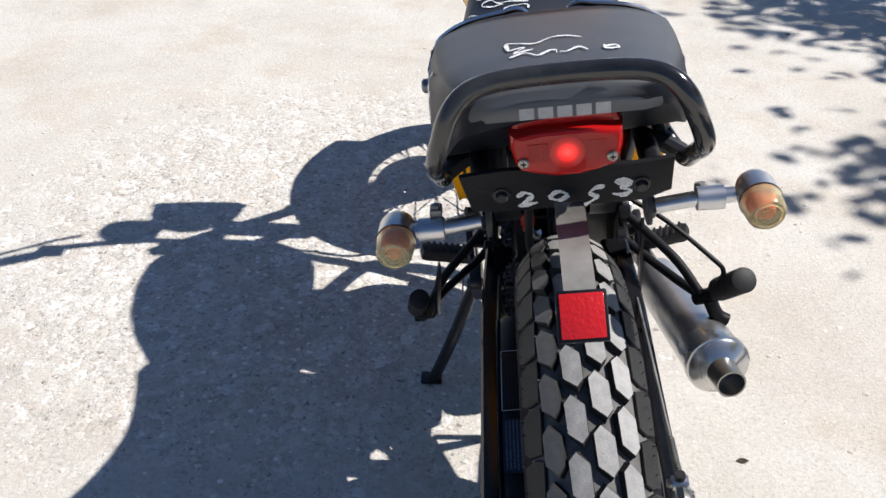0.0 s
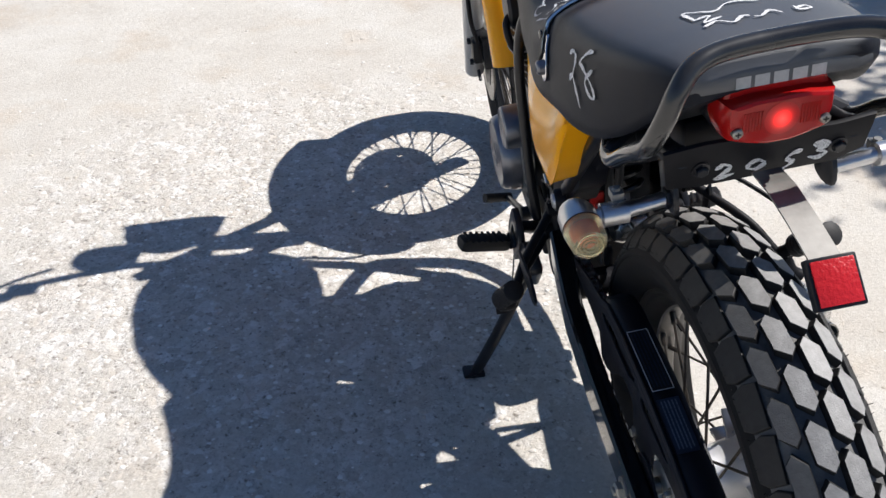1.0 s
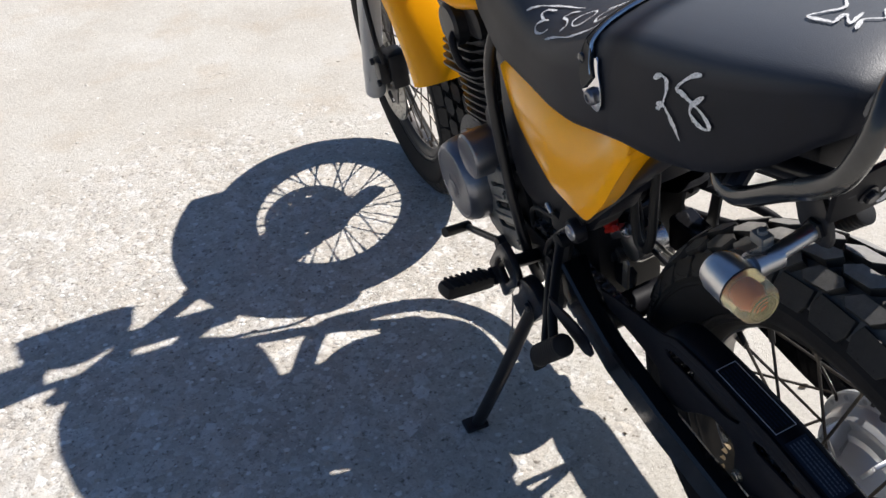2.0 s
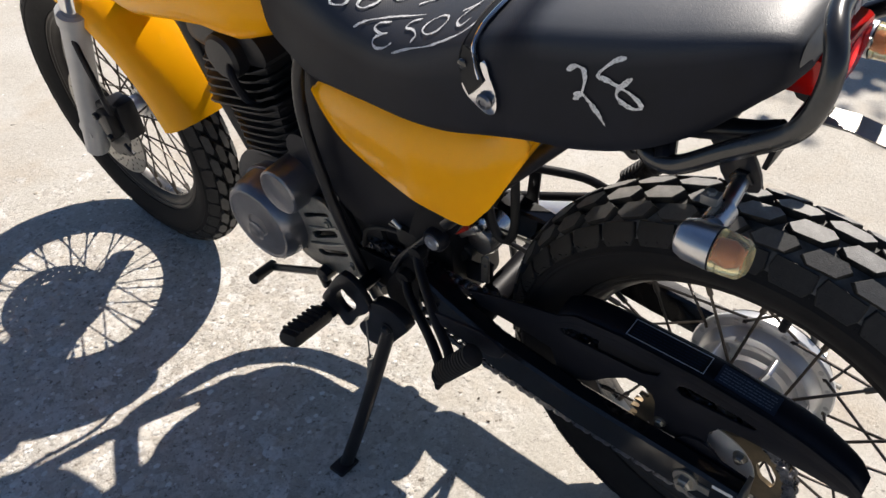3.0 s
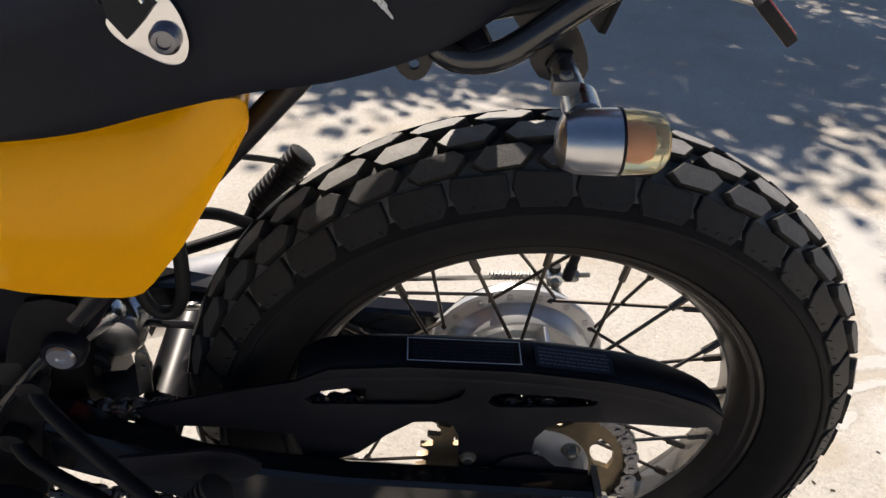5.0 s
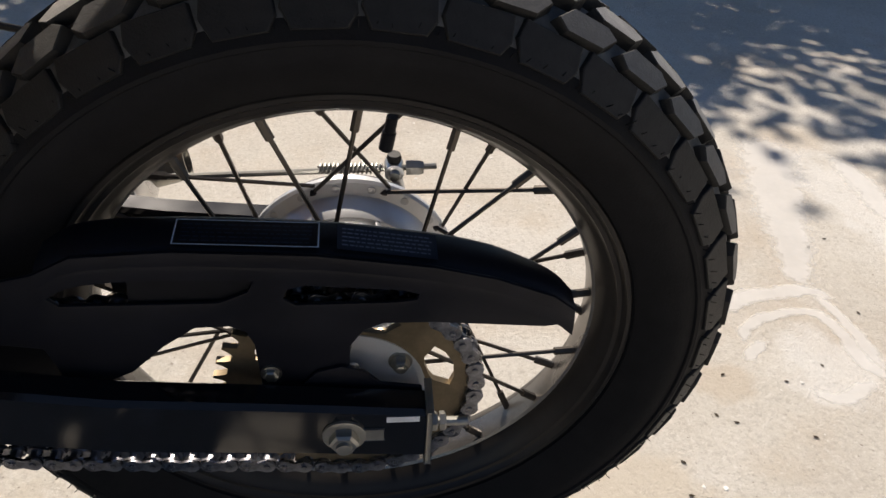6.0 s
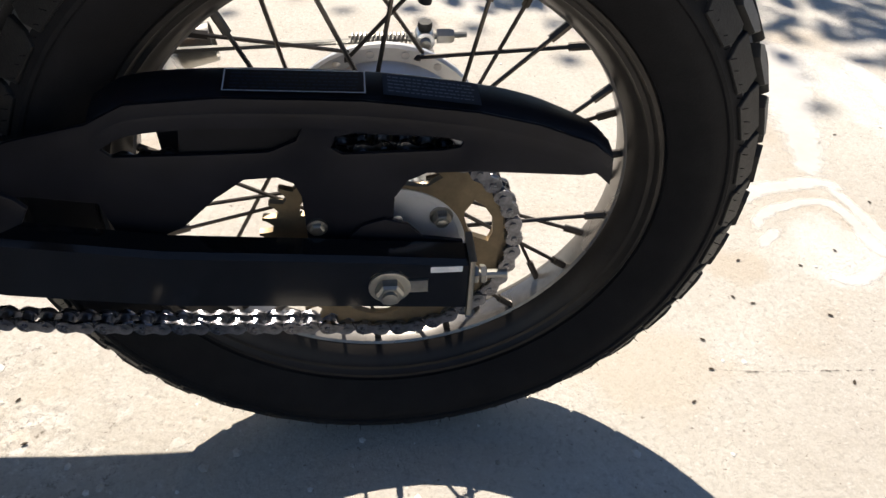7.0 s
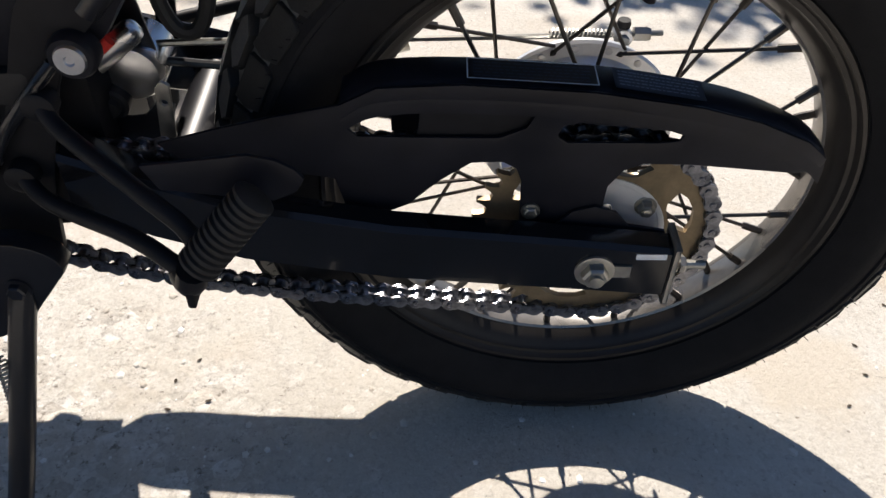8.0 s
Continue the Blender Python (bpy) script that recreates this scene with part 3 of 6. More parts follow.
def lace(rim, left, right):
    """36 crossed spokes; left and right are (flange x, flange radius)."""
    for side, (fx, fr) in ((-1, left), (1, right)):
        for way in (-1, 1):
            a = -way * radians(34)
            data = spoke_mesh("spoke", (fx + way * 0.0025, fr * math.sin(a), fr * math.cos(a)), (side * 0.006, 0, 0.2105))
            for i in range(9):
                ob = new("spoke", data)
                ob.parent = rim
                ob.rotation_euler = (2 * math.pi * (i + (0.25 if side > 0 else 0) + (0.5 if way > 0 else 0)) / 9, 0, 0)


def rear_hub(rim):
    lace(rim, (-0.034, 0.046), (0.066, 0.088))
    prof = [(-0.050, 0.020), (-0.050, 0.036), (-0.040, 0.040), (-0.037, 0.050), (-0.031, 0.050), (-0.029, 0.036), (-0.010, 0.034), (0.018, 0.038), (0.034, 0.048), (0.036, 0.056), (0.044, 0.059), (0.045, 0.068),
            (0.040, 0.070), (0.039, 0.075), (0.046, 0.079), (0.057, 0.081), (0.060, 0.083), (0.062, 0.0945), (0.065, 0.0965), (0.071, 0.0955), (0.073, 0.087), (0.086, 0.086), (0.086, 0.020)]
    part("hub", rev(prof, 72), M_POLISH, rim, "polished aluminium drum brake hub")
    for i in range(18):
        a = 2 * math.pi * i / 18
        part("flange_dimple", rev([(0.0625, 0.0038), (0.0606, 0.0038), (0.0602, 0.0018)], 8, (0, 0.0890 * math.cos(a), 0.0890 * math.sin(a))), M_ALU, rim)
    for i in range(6):
        a = 2 * math.pi * i / 6 + 0.3
        part("hub_rib", box((0.012, -0.0028, 0.036), (0.044, 0.0028, 0.074), 0.0015, Matrix.Rotation(a, 4, "X")), M_ALU, rim)
    part("brake_panel", rev([(0.086, 0.020), (0.086, 0.085), (0.089, 0.085), (0.091, 0.076), (0.094, 0.055), (0.096, 0.030), (0.096, 0.020)], 60), M_CAST, rim, "cast aluminium brake panel")
    # valve stem
    part("valve_stem", rev([(0.2, 0.0045), (0.188, 0.0045), (0.187, 0.0055), (0.172, 0.0055), (0.171, 0.004)], 12, axis="z"), M_PLASTIC, rim, "black rubber valve cap").rotation_euler = (radians(7), 0, 0)


rear_wheel = wheel("rear_wheel", "spoked rear wheel with grey alloy rim", rear_hub, M_TREAD, M_SHADED_TREAD, M_GROOVE)
rear_wheel.location = (0.002, 0.0, AXLE_Z + 0.004)
rear_wheel.rotation_euler = (radians(3), 0, 0)


# rear sprocket, chain and chain guard
SPROCKET_X, TEETH = -0.076, 40
P_CHAIN = 0.015875
R_REAR = P_CHAIN / 2 / math.sin(math.pi / TEETH)
FRONT_C, FRONT_T = Vector((0.535, 0.362)), 15
R_FRONT = P_CHAIN / 2 / math.sin(math.pi / FRONT_T)


def tooth_ring(teeth, r):
    out = []
    for i in range(teeth):
        for da, dr in ((-0.30, -0.0048), (-0.16, -0.0005), (-0.07, 0.0052), (0.07, 0.0052), (0.16, -0.0005), (0.30, -0.0048)):
            a = 2 * math.pi * (i + da) / teeth
            out.append(((r + dr) * math.cos(a), (r + dr) * math.sin(a)))
    return out


def lens_hole(a, r0, r1, half):
    pts = [(r0 + 0.003, -half * 0.7), (r0, -half * 0.35), (r0, half * 0.35), (r0 + 0.003, half * 0.7), (r1 - 0.004, half), (r1, half * 0.6), (r1 + 0.002, 0), (r1, -half * 0.6), (r1 - 0.004, -half)]
    return [(r * math.cos(a + t), r * math.sin(a + t)) for r, t in pts]


holes = [lens_hole(2 * math.pi * i / 6 + 0.75, 0.064, 0.084, 0.30) for i in range(6)] + [ring_pts(0.027, 24)]
rear_sprocket = part("rear_sprocket", plate(tooth_ring(TEETH, R_REAR), -0.003, 0.003, holes), M_SPROCKET, bike, "gold-zinc toothed rear sprocket, rusty at the rim")
rear_sprocket.location = (SPROCKET_X, 0, AXLE_Z)
part("sprocket_carrier", rev([(0.028, 0.024), (0.028, 0.050), (-0.002, 0.060), (-0.0045, 0.0605), (-0.0045, 0.056), (-0.0035, 0.055), (-0.0035, 0.024)], 60), M_POLISH, rear_sprocket, "polished aluminium sprocket carrier")
for i in range(6):
    a = 2 * math.pi * i / 6 + 0.66
    c = (-0.0035, 0.0505 * -math.cos(a), 0.0505 * math.sin(a))
    bm = rev([(0, 0.0095), (-0.0018, 0.0095), (-0.0018, 0.003)], 20, c)
    add_hex(bm, (c[0] - 0.0018, c[1], c[2]), 0.0075, -0.007)
    add_rev(bm, [(-0.006, 0.004), (-0.011, 0.004), (-0.0115, 0.003)], 12, c)
    part("sprocket_nut", bm, M_STEEL, rear_sprocket)
front_sprocket = part("front_sprocket", plate(tooth_ring(FRONT_T, R_FRONT), -0.003, 0.003, [ring_pts(0.010, 16)]), M_DULL, bike)
front_sprocket.location = (SPROCKET_X, *FRONT_C)


def chain_points():
    """Pin places round both sprockets, about one pitch apart, with a slack lower run."""
    d = Vector((FRONT_C.x, FRONT_C.y - AXLE_Z))
    L = d.length
    tilt = math.atan2(d.y, d.x)
    k = math.acos((R_REAR - R_FRONT) / L)
    path = []
    c0 = Vector((0, AXLE_Z))
    a_top, a_bot = tilt + k, tilt - k
    n = 40
    for i in range(n + 1):
        a = a_top + (2 * math.pi - 2 * k) * i / n
        path.append(c0 + R_REAR * Vector((math.cos(a), math.sin(a))))
    p, q = path[-1], FRONT_C + R_FRONT * Vector((math.cos(a_bot), math.sin(a_bot)))
    for i in range(1, 30):
        t = i / 30
        path.append(p.lerp(q, t) - Vector((0, 0.030 * 4 * t * (1 - t) * (0.4 + t))))
    for i in range(n + 1):
        a = a_bot + 2 * k * i / n
        path.append(FRONT_C + R_FRONT * Vector((math.cos(a), math.sin(a))))
    p, q = path[-1], path[0]
    for i in range(1, 30):
        t = i / 30
        path.append(p.lerp(q, t) - Vector((0, 0.004 * 4 * t * (1 - t))))
    path.append(path[0])
    total = sum((b - a).length for a, b in zip(path, path[1:]))
    count = 2 * round(total / P_CHAIN / 2)
    step, out, run, i = total / count, [], 0.0, 0
    for n in range(count):
        want = n * step
        while run + (path[i + 1] - path[i]).length < want:
            run += (path[i + 1] - path[i]).length
            i += 1
        seg = path[i + 1] - path[i]
        out.append(path[i] + seg * ((want - run) / max(seg.length, 1e-9)))
    return out


def link_mesh(outer):
    """One link along +y from the origin, one pitch long: two waisted plates, and rollers on an inner link, pin heads on an outer one."""
    r, n = (0.0074, 7)
    shape = []
    for c, s in ((P_CHAIN, 1), (0.0, -1)):
        for i in range(n):
            a = math.pi * i / (n - 1) - math.pi / 2
            shape.append((c + s * r * math.cos(a), s * r * math.sin(a)))
        shape.append((P_CHAIN / 2, s * r * 0.66))
    bm = bmesh.new()
    for s in (-1, 1):
        x0, x1 = ((0.0062, 0.0084) if outer else (0.0034, 0.0058))
        add_plate(bm, shape, s * x0, s * x1)
        if outer:
            for y in (0, P_CHAIN):
                add_rev(bm, [(s * 0.0084, 0.0029), (s * 0.0096, 0.0027)], 8, (0, y, 0))
    if not outer:
        for y in (0, P_CHAIN):
            add_rev(bm, [(-0.0034, 0.005), (0.0034, 0.005)], 10, (0, y, 0))
    return mesh_of("chain_link", bm, M_CHAIN, 35)


def run_chain():
    pins = chain_points()
    data = [link_mesh(False), link_mesh(True)]
    master = None
    for i, p in enumerate(pins):
        q = pins[(i + 1) % len(pins)]
        if master is None:
            ob = new("drive_chain", data[0])
            ob.parent = bike
            tagged(ob, "oily steel roller chain with bright worn plates")
            master = ob
            ob.matrix_basis = pose(SPROCKET_X, p.x, p.y, math.degrees(math.atan2(q.y - p.y, q.x - p.x)))
            back = ob.matrix_basis.inverted()
        else:
            ob = new("chain_link", data[i % 2])
            ob.parent = master
            ob.matrix_basis = back @ pose(SPROCKET_X, p.x, p.y, math.degrees(math.atan2(q.y - p.y, q.x - p.x)))


run_chain()

GUARD = [(0.208, 0.462), (0.180, 0.477), (0.117, 0.481), (0.019, 0.476), (-0.062, 0.464), (-0.107, 0.452), (-0.150, 0.434), (-0.168, 0.419), (-0.165, 0.407), (-0.146, 0.404), (-0.063, 0.411),
         (-0.026, 0.411), (-0.012, 0.404), (-0.002, 0.388), (0.000, 0.345), (0.066, 0.345), (0.068, 0.392), (0.073, 0.405), (0.084, 0.411), (0.108, 0.410), (0.132, 0.392), (0.158, 0.366), (0.186, 0.352),
         (0.206, 0.352), (0.216, 0.392), (0.260, 0.400), (0.330, 0.404), (0.350, 0.424), (0.304, 0.438), (0.260, 0.450)]
SLOT_A = [(0.203, 0.441), (0.200, 0.4485), (0.190, 0.4530), (0.150, 0.4575), (0.072, 0.4590), (0.063, 0.4550), (0.068, 0.4440), (0.088, 0.4345), (0.128, 0.4340), (0.196, 0.4340)]
SLOT_B = [(0.044, 0.437), (0.040, 0.446), (0.028, 0.449), (-0.040, 0.443), (-0.052, 0.439), (-0.050, 0.434), (-0.036, 0.432), (0.036, 0.431)]


def chain_guard():
    guard = part("chain_guard", plate(GUARD, -0.0925, -0.0885, [SLOT_A, SLOT_B], bevel=0.0018), M_PLASTIC, bike, "matt black plastic chain guard with caution stickers")
    part("inner_rail", plate([(0.1465, 0.466), (0.1515, 0.428), (0.052, 0.428), (0.052, 0.466)], -0.0875, -0.0865), M_DULL, guard)
    top = [(0.208, 0.462), (0.180, 0.477), (0.117, 0.481), (0.019, 0.476), (-0.062, 0.464), (-0.107, 0.452), (-0.150, 0.434), (-0.168, 0.419)]
    line = [Vector((0, y, z)) for y, z in top]
    line = smooth_path(line, 5)
    bm = bmesh.new()
    section = [(-0.0932, -0.024), (-0.0931, -0.0155), (-0.0922, -0.0105), (-0.0903, -0.0062), (-0.0872, -0.0025), (-0.082, 0.0002), (-0.074, 0.0016), (-0.058, 0.0020), (-0.052, -0.001), (-0.0515, -0.012), (-0.0535, -0.012), (-0.054, -0.003), (-0.060, -0.001), (-0.084, -0.004), (-0.0890, -0.010), (-0.0900, -0.024)]
    rings = []
    for i, p in enumerate(line):
        pinch = 1.0 - 0.35 * max(0, (i / (len(line) - 1) - 0.72) / 0.28)
        rings.append([bm.verts.new((-0.0925 + (x + 0.0925) * pinch, p.y, p.z + dz)) for x, dz in section])
    n = len(section)
    for a, b in zip(rings, rings[1:]):
        for i in range(n):
            bm.faces.new((a[i], a[(i + 1) % n], b[(i + 1) % n], b[i]))
    bm.faces.new(rings[0])
    bm.faces.new(rings[-1][::-1])
    part("top_flange", bm, M_PLASTIC, guard)
    part("inner_wall", plate([(0.175, 0.476), (0.019, 0.474), (-0.062, 0.462), (-0.118, 0.446), (-0.100, 0.425), (0.050, 0.396), (0.150, 0.394), (0.172, 0.412)], -0.0535, -0.0515), M_PLASTIC, guard)
    # caution stickers on the sloping top
    for name, y0, z0, y1, z1, framed in (("caution_sticker", 0.1145, 0.4835, 0.0175, 0.4787, True), ("tyre_pressure_sticker", 0.0055, 0.4780, -0.064, 0.4668, False)):
        bm = bmesh.new()
        xa, xb = -0.0868, -0.0605
        q = [(xa, y0, z0), (xb, y0, z0 + 0.0006), (xb, y1, z1 + 0.0006), (xa, y1, z1)]
        bm.faces.new([bm.verts.new(v) for v in q])
        bmesh.ops.solidify(bm, geom=bm.faces[:], thickness=0.0003)
        part(name, bm, M_STICKER if framed else M_BLUEPRINT, guard, "black caution sticker with a white border" if framed else "blue-black tyre pressure sticker with fine print")
        def spot(u, v, lift=0.0006):
            a, b = Vector(q[0]).lerp(Vector(q[3]), u), Vector(q[1]).lerp(Vector(q[2]), u)
            return a.lerp(b, v) + Vector((0, 0, lift))
        def strip(bm, u0, v0, u1, v1):
            bm.faces.new([bm.verts.new(spot(u, v)) for u, v in ((u0, v0), (u1, v0), (u1, v1), (u0, v1))])
        bm = bmesh.new()
        if framed:
            for r in ((0.0, 0.0, 1.0, 0.035), (0.0, 0.965, 1.0, 1.0), (0.0, 0.035, 0.010, 0.965), (0.990, 0.035, 1.0, 0.965)):
                strip(bm, *r)
        rnd = random.Random(5 if framed else 6)
        lines = bmesh.new()
        for k in range(5):
            v = 0.14 + 0.16 * k
            u = 0.05
            while u < 0.93:
                lng = rnd.uniform(0.02, 0.07)
                strip(lines, u, v, min(u + lng, 0.95), v + 0.055)
                u += lng + rnd.uniform(0.008, 0.02)
        if framed:
            part("sticker_border", bm, M_PRINT, guard, smooth=0)
        else:
            bm.free()
        part("print_bar", lines, M_BLUEPRINT if framed else M_FINE, guard, smooth=0)
    part("guard_foot", plate([(0.040, 0.330), (0.036, 0.350), (0.024, 0.364), (0.006, 0.370), (-0.012, 0.364), (-0.024, 0.350), (-0.056, 0.344), (-0.058, 0.330)], -0.0965, -0.0930, bevel=0.0008), M_PLASTIC, guard)
    part("guard_bolt", add_hex(rev([(-0.0925, 0.008), (-0.0945, 0.008), (-0.0948, 0.005)], 20, (0, 0.058, 0.362)), (-0.0945, 0.058, 0.362), 0.0058, -0.004), M_STEEL, guard)
    part("guard_rivet", rev([(-0.0925, 0.0042), (-0.0932, 0.0042), (-0.0936, 0.002)], 16, (0, -0.004, 0.3665)), M_ALU, guard)


chain_guard()


# swing arm with its adjusters
def swingarm_side(sign):
    bm = bmesh.new()
    # tapered box arm from the pivot to the axle
    rings = []
    for y, zb, zt, xo, xi in ((q[0], q[1] + 0.014, q[2] + 0.014, q[3], q[4]) for q in ((0.420, 0.352, 0.412, 0.112, 0.070), (0.36, 0.333, 0.394, 0.118, 0.088), (0.29, 0.314, 0.374, 0.123, 0.096), (0.17, 0.295, 0.354, 0.124, 0.098), (0.02, 0.284, 0.341, 0.124, 0.098), (-0.058, 0.278, 0.333, 0.124, 0.098))):
        c = 0.004
        pts = [(xo - c, zb), (xo, zb + c), (xo, zt - c), (xo - c, zt), (xi + c, zt), (xi, zt - c), (xi, zb + c), (xi + c, zb)]
        rings.append([bm.verts.new((sign * x, y, z)) for x, z in pts])
    for a, b in zip(rings, rings[1:]):
        for i in range(8):
            bm.faces.new((a[i], a[(i + 1) % 8], b[(i + 1) % 8], b[i]))
    bm.faces.new(rings[0])
    bm.faces.new(rings[-1])
    return bm


swing = part("swing_arm", swingarm_side(-1), M_GLOSS, bike, "glossy black steel swing arm")
part("arm", swingarm_side(1), M_GLOSS, swing)
part("cross_tube", tube([(-0.10, 0.345, 0.37), (0.10, 0.345, 0.37)], 0.022, 16, 0), M_FRAME, swing)
for s in (-1, 1):
    end = part("adjuster_plate", box((s * 0.094, -0.0625, 0.288), (s * 0.1265, -0.0585, 0.351), 0.001), M_STEEL, swing, "zinc adjuster end plate")
    bm = tube([(s * 0.110, -0.056, 0.320), (s * 0.110, -0.092, 0.319)], 0.0038, 10, 0)
    add_hex(bm, (s * 0.110, -0.0625, 0.320), 0.0078, -0.006, "y")
    add_hex(bm, (s * 0.110, -0.070, 0.320), 0.0078, -0.005, "y")
    part("adjuster_bolt", bm, M_STEEL, swing)
    bm = rev([(s * 0.124, 0.0165), (s * 0.1262, 0.0165), (s * 0.1268, 0.015), (s * 0.1268, 0.006)], 32, (0, 0.004, AXLE_Z - 0.002))
    add_hex(bm, (s * 0.1268, 0.004, AXLE_Z - 0.002), 0.0115, s * 0.009)
    add_rev(bm, [(s * 0.134, 0.0062), (s * 0.139, 0.0060), (s * 0.1395, 0.004)], 16, (0, 0.004, AXLE_Z - 0.002))
    part("axle_nut", bm, M_STEEL, swing, "zinc axle nut and washer")
    part("slot_plate", box((s * 0.1235, -0.026, AXLE_Z - 0.0085), (s * 0.1252, 0.003, AXLE_Z + 0.0045), 0.0006), M_STEEL, swing)
part("index_label", box((-0.1246, -0.053, 0.338), (-0.1243, -0.028, 0.344)), M_PRINT, swing)
axle_tube = part("rear_axle", tube([(-0.12, 0, AXLE_Z - 0.002), (0.12, 0, AXLE_Z - 0.002)], 0.011, 16, 0), M_STEEL, bike)

# brake arm, rod and spring on the drum side
arm = part("brake_arm", tube([(0.098, -0.052, 0.352), (0.106, -0.047, 0.385), (0.108, -0.042, 0.404)], 0.006, 10, 4, flat=0.7), M_ALU, bike, "zinc brake arm")
part("clevis", rev([(0.101, 0.0070), (0.1015, 0.0088), (0.1195, 0.0088), (0.120, 0.0070)], 24, (0, -0.041, 0.408)), M_ALU, arm)
part("pin", rev([(0.0955, 0.0045), (0.0965, 0.0052), (0.1015, 0.0052)], 16, (0, -0.041, 0.408)), M_STEEL, arm)
part("dust_cap", rev([(0.416, 0.0060), (0.420, 0.0070), (0.424, 0.0060)], 16, (0.110, -0.041, 0), "z"), M_PEG, arm)
bm = tube([(0.111, -0.080, 0.410), (0.111, 0.02, 0.405), (0.112, 0.20, 0.397), (0.112, 0.46, 0.384)], 0.0028, 8, 6)
add_hex(bm, (0.111, -0.052, 0.4085), 0.0075, -0.016, "y")
rod = part("brake_rod", bm, M_STEEL, bike, "thin zinc brake rod")
coil = [(0.111 + 0.0044 * math.cos(a), -0.030 + 0.058 * a / (2 * math.pi * 15), 0.4075 + 0.0044 * math.sin(a)) for a in (2 * math.pi * i / 9 for i in range(15 * 9 + 1))]
part("return_spring", tube(coil, 0.0010, 5, 0), M_STEEL, rod)


# ---------------------------------------------------------------- seat
SEAT_Y = (-0.018, -0.012, 0.004, 0.04, 0.09, 0.15, 0.21, 0.262, 0.31, 0.37, 0.44, 0.51, 0.555, 0.595, 0.625, 0.648)
SEAT_LOW = (0.868, 0.861, 0.848, 0.815, 0.785, 0.767, 0.758, 0.744, 0.7285, 0.7165, 0.7090, 0.7040, 0.7015, 0.718, 0.742, 0.785)
SEAT_HALF = (0.07, 0.086, 0.098, 0.113, 0.127, 0.137, 0.141, 0.141, 0.138, 0.132, 0.122, 0.114, 0.108, 0.102, 0.098, 0.086)
SEAT_SEAM = (0.885, 0.892, 0.896, 0.893, 0.886, 0.877, 0.867, 0.846, 0.829, 0.811, 0.808, 0.826, 0.838, 0.844, 0.843, 0.825)
SEAM_HALF = (0.062, 0.078, 0.089, 0.104, 0.114, 0.121, 0.124, 0.122, 0.114, 0.106, 0.098, 0.09, 0.086, 0.082, 0.079, 0.07)
SEAT_TOP = (0.888, 0.899, 0.906, 0.907, 0.901, 0.892, 0.881, 0.866, 0.843, 0.817, 0.806, 0.820, 0.838, 0.853, 0.862, 0.848)


ROUND = 0.52


def interp(table, y):
    """The table's value at y, by a smooth curve through its rows."""
    y = min(max(y, SEAT_Y[0]), SEAT_Y[-1])
    i = min(max(int(np.searchsorted(SEAT_Y, y)) - 1, 0), len(SEAT_Y) - 2)
    h = SEAT_Y[i + 1] - SEAT_Y[i]
    t = (y - SEAT_Y[i]) / h
    rise = (table[i + 1] - table[i]) / h
    fore = (table[i] - table[i - 1]) / (SEAT_Y[i] - SEAT_Y[i - 1]) if i else rise
    aft = (table[i + 2] - table[i + 1]) / (SEAT_Y[i + 2] - SEAT_Y[i + 1]) if i + 2 < len(SEAT_Y) else rise
    m0, m1 = (fore + rise) / 2 * h, (rise + aft) / 2 * h
    return (2 * t ** 3 - 3 * t ** 2 + 1) * table[i] + (t ** 3 - 2 * t ** 2 + t) * m0 + (3 * t ** 2 - 2 * t ** 3) * table[i + 1] + (t ** 3 - t ** 2) * m1


def seat_section(y):
    """Left half of the seat's outline across at y, from the lower edge over the seam to the middle."""
    h, lo, sh, sz, top = (interp(t, y) for t in (SEAT_HALF, SEAT_LOW, SEAM_HALF, SEAT_SEAM, SEAT_TOP))
    pts = [(-h + 0.012, lo + 0.002), (-h + 0.003, lo), (-h, lo + 0.006)]
    for t in (0.2, 0.4, 0.6, 0.8, 0.92):
        pts.append((-h + (h - sh) * t ** 2.2, lo + 0.006 + (sz - lo - 0.006) * t))
    for t in (0.0, 0.12, 0.26, 0.42, 0.6, 0.8, 1.0):
        pts.append((-sh * (1 - t), sz + (top - sz) * (1 - (1 - t) ** 2.6)))
    w = min(1.0, max(0.0, (y - 0.272) / 0.10))
    w = 0.5 + 0.5 * w * w * (3 - 2 * w)     # the rider's part is rounded over more
    for i in range(12):
        a = math.pi / 2 * i / 11
        x, z = -h * math.cos(a) ** ROUND, lo + 0.006 + (top - lo - 0.006) * math.sin(a) ** ROUND
        pts[3 + i] = (pts[3 + i][0] * (1 - w) + x * w, pts[3 + i][1] * (1 - w) + z * w)
    return pts


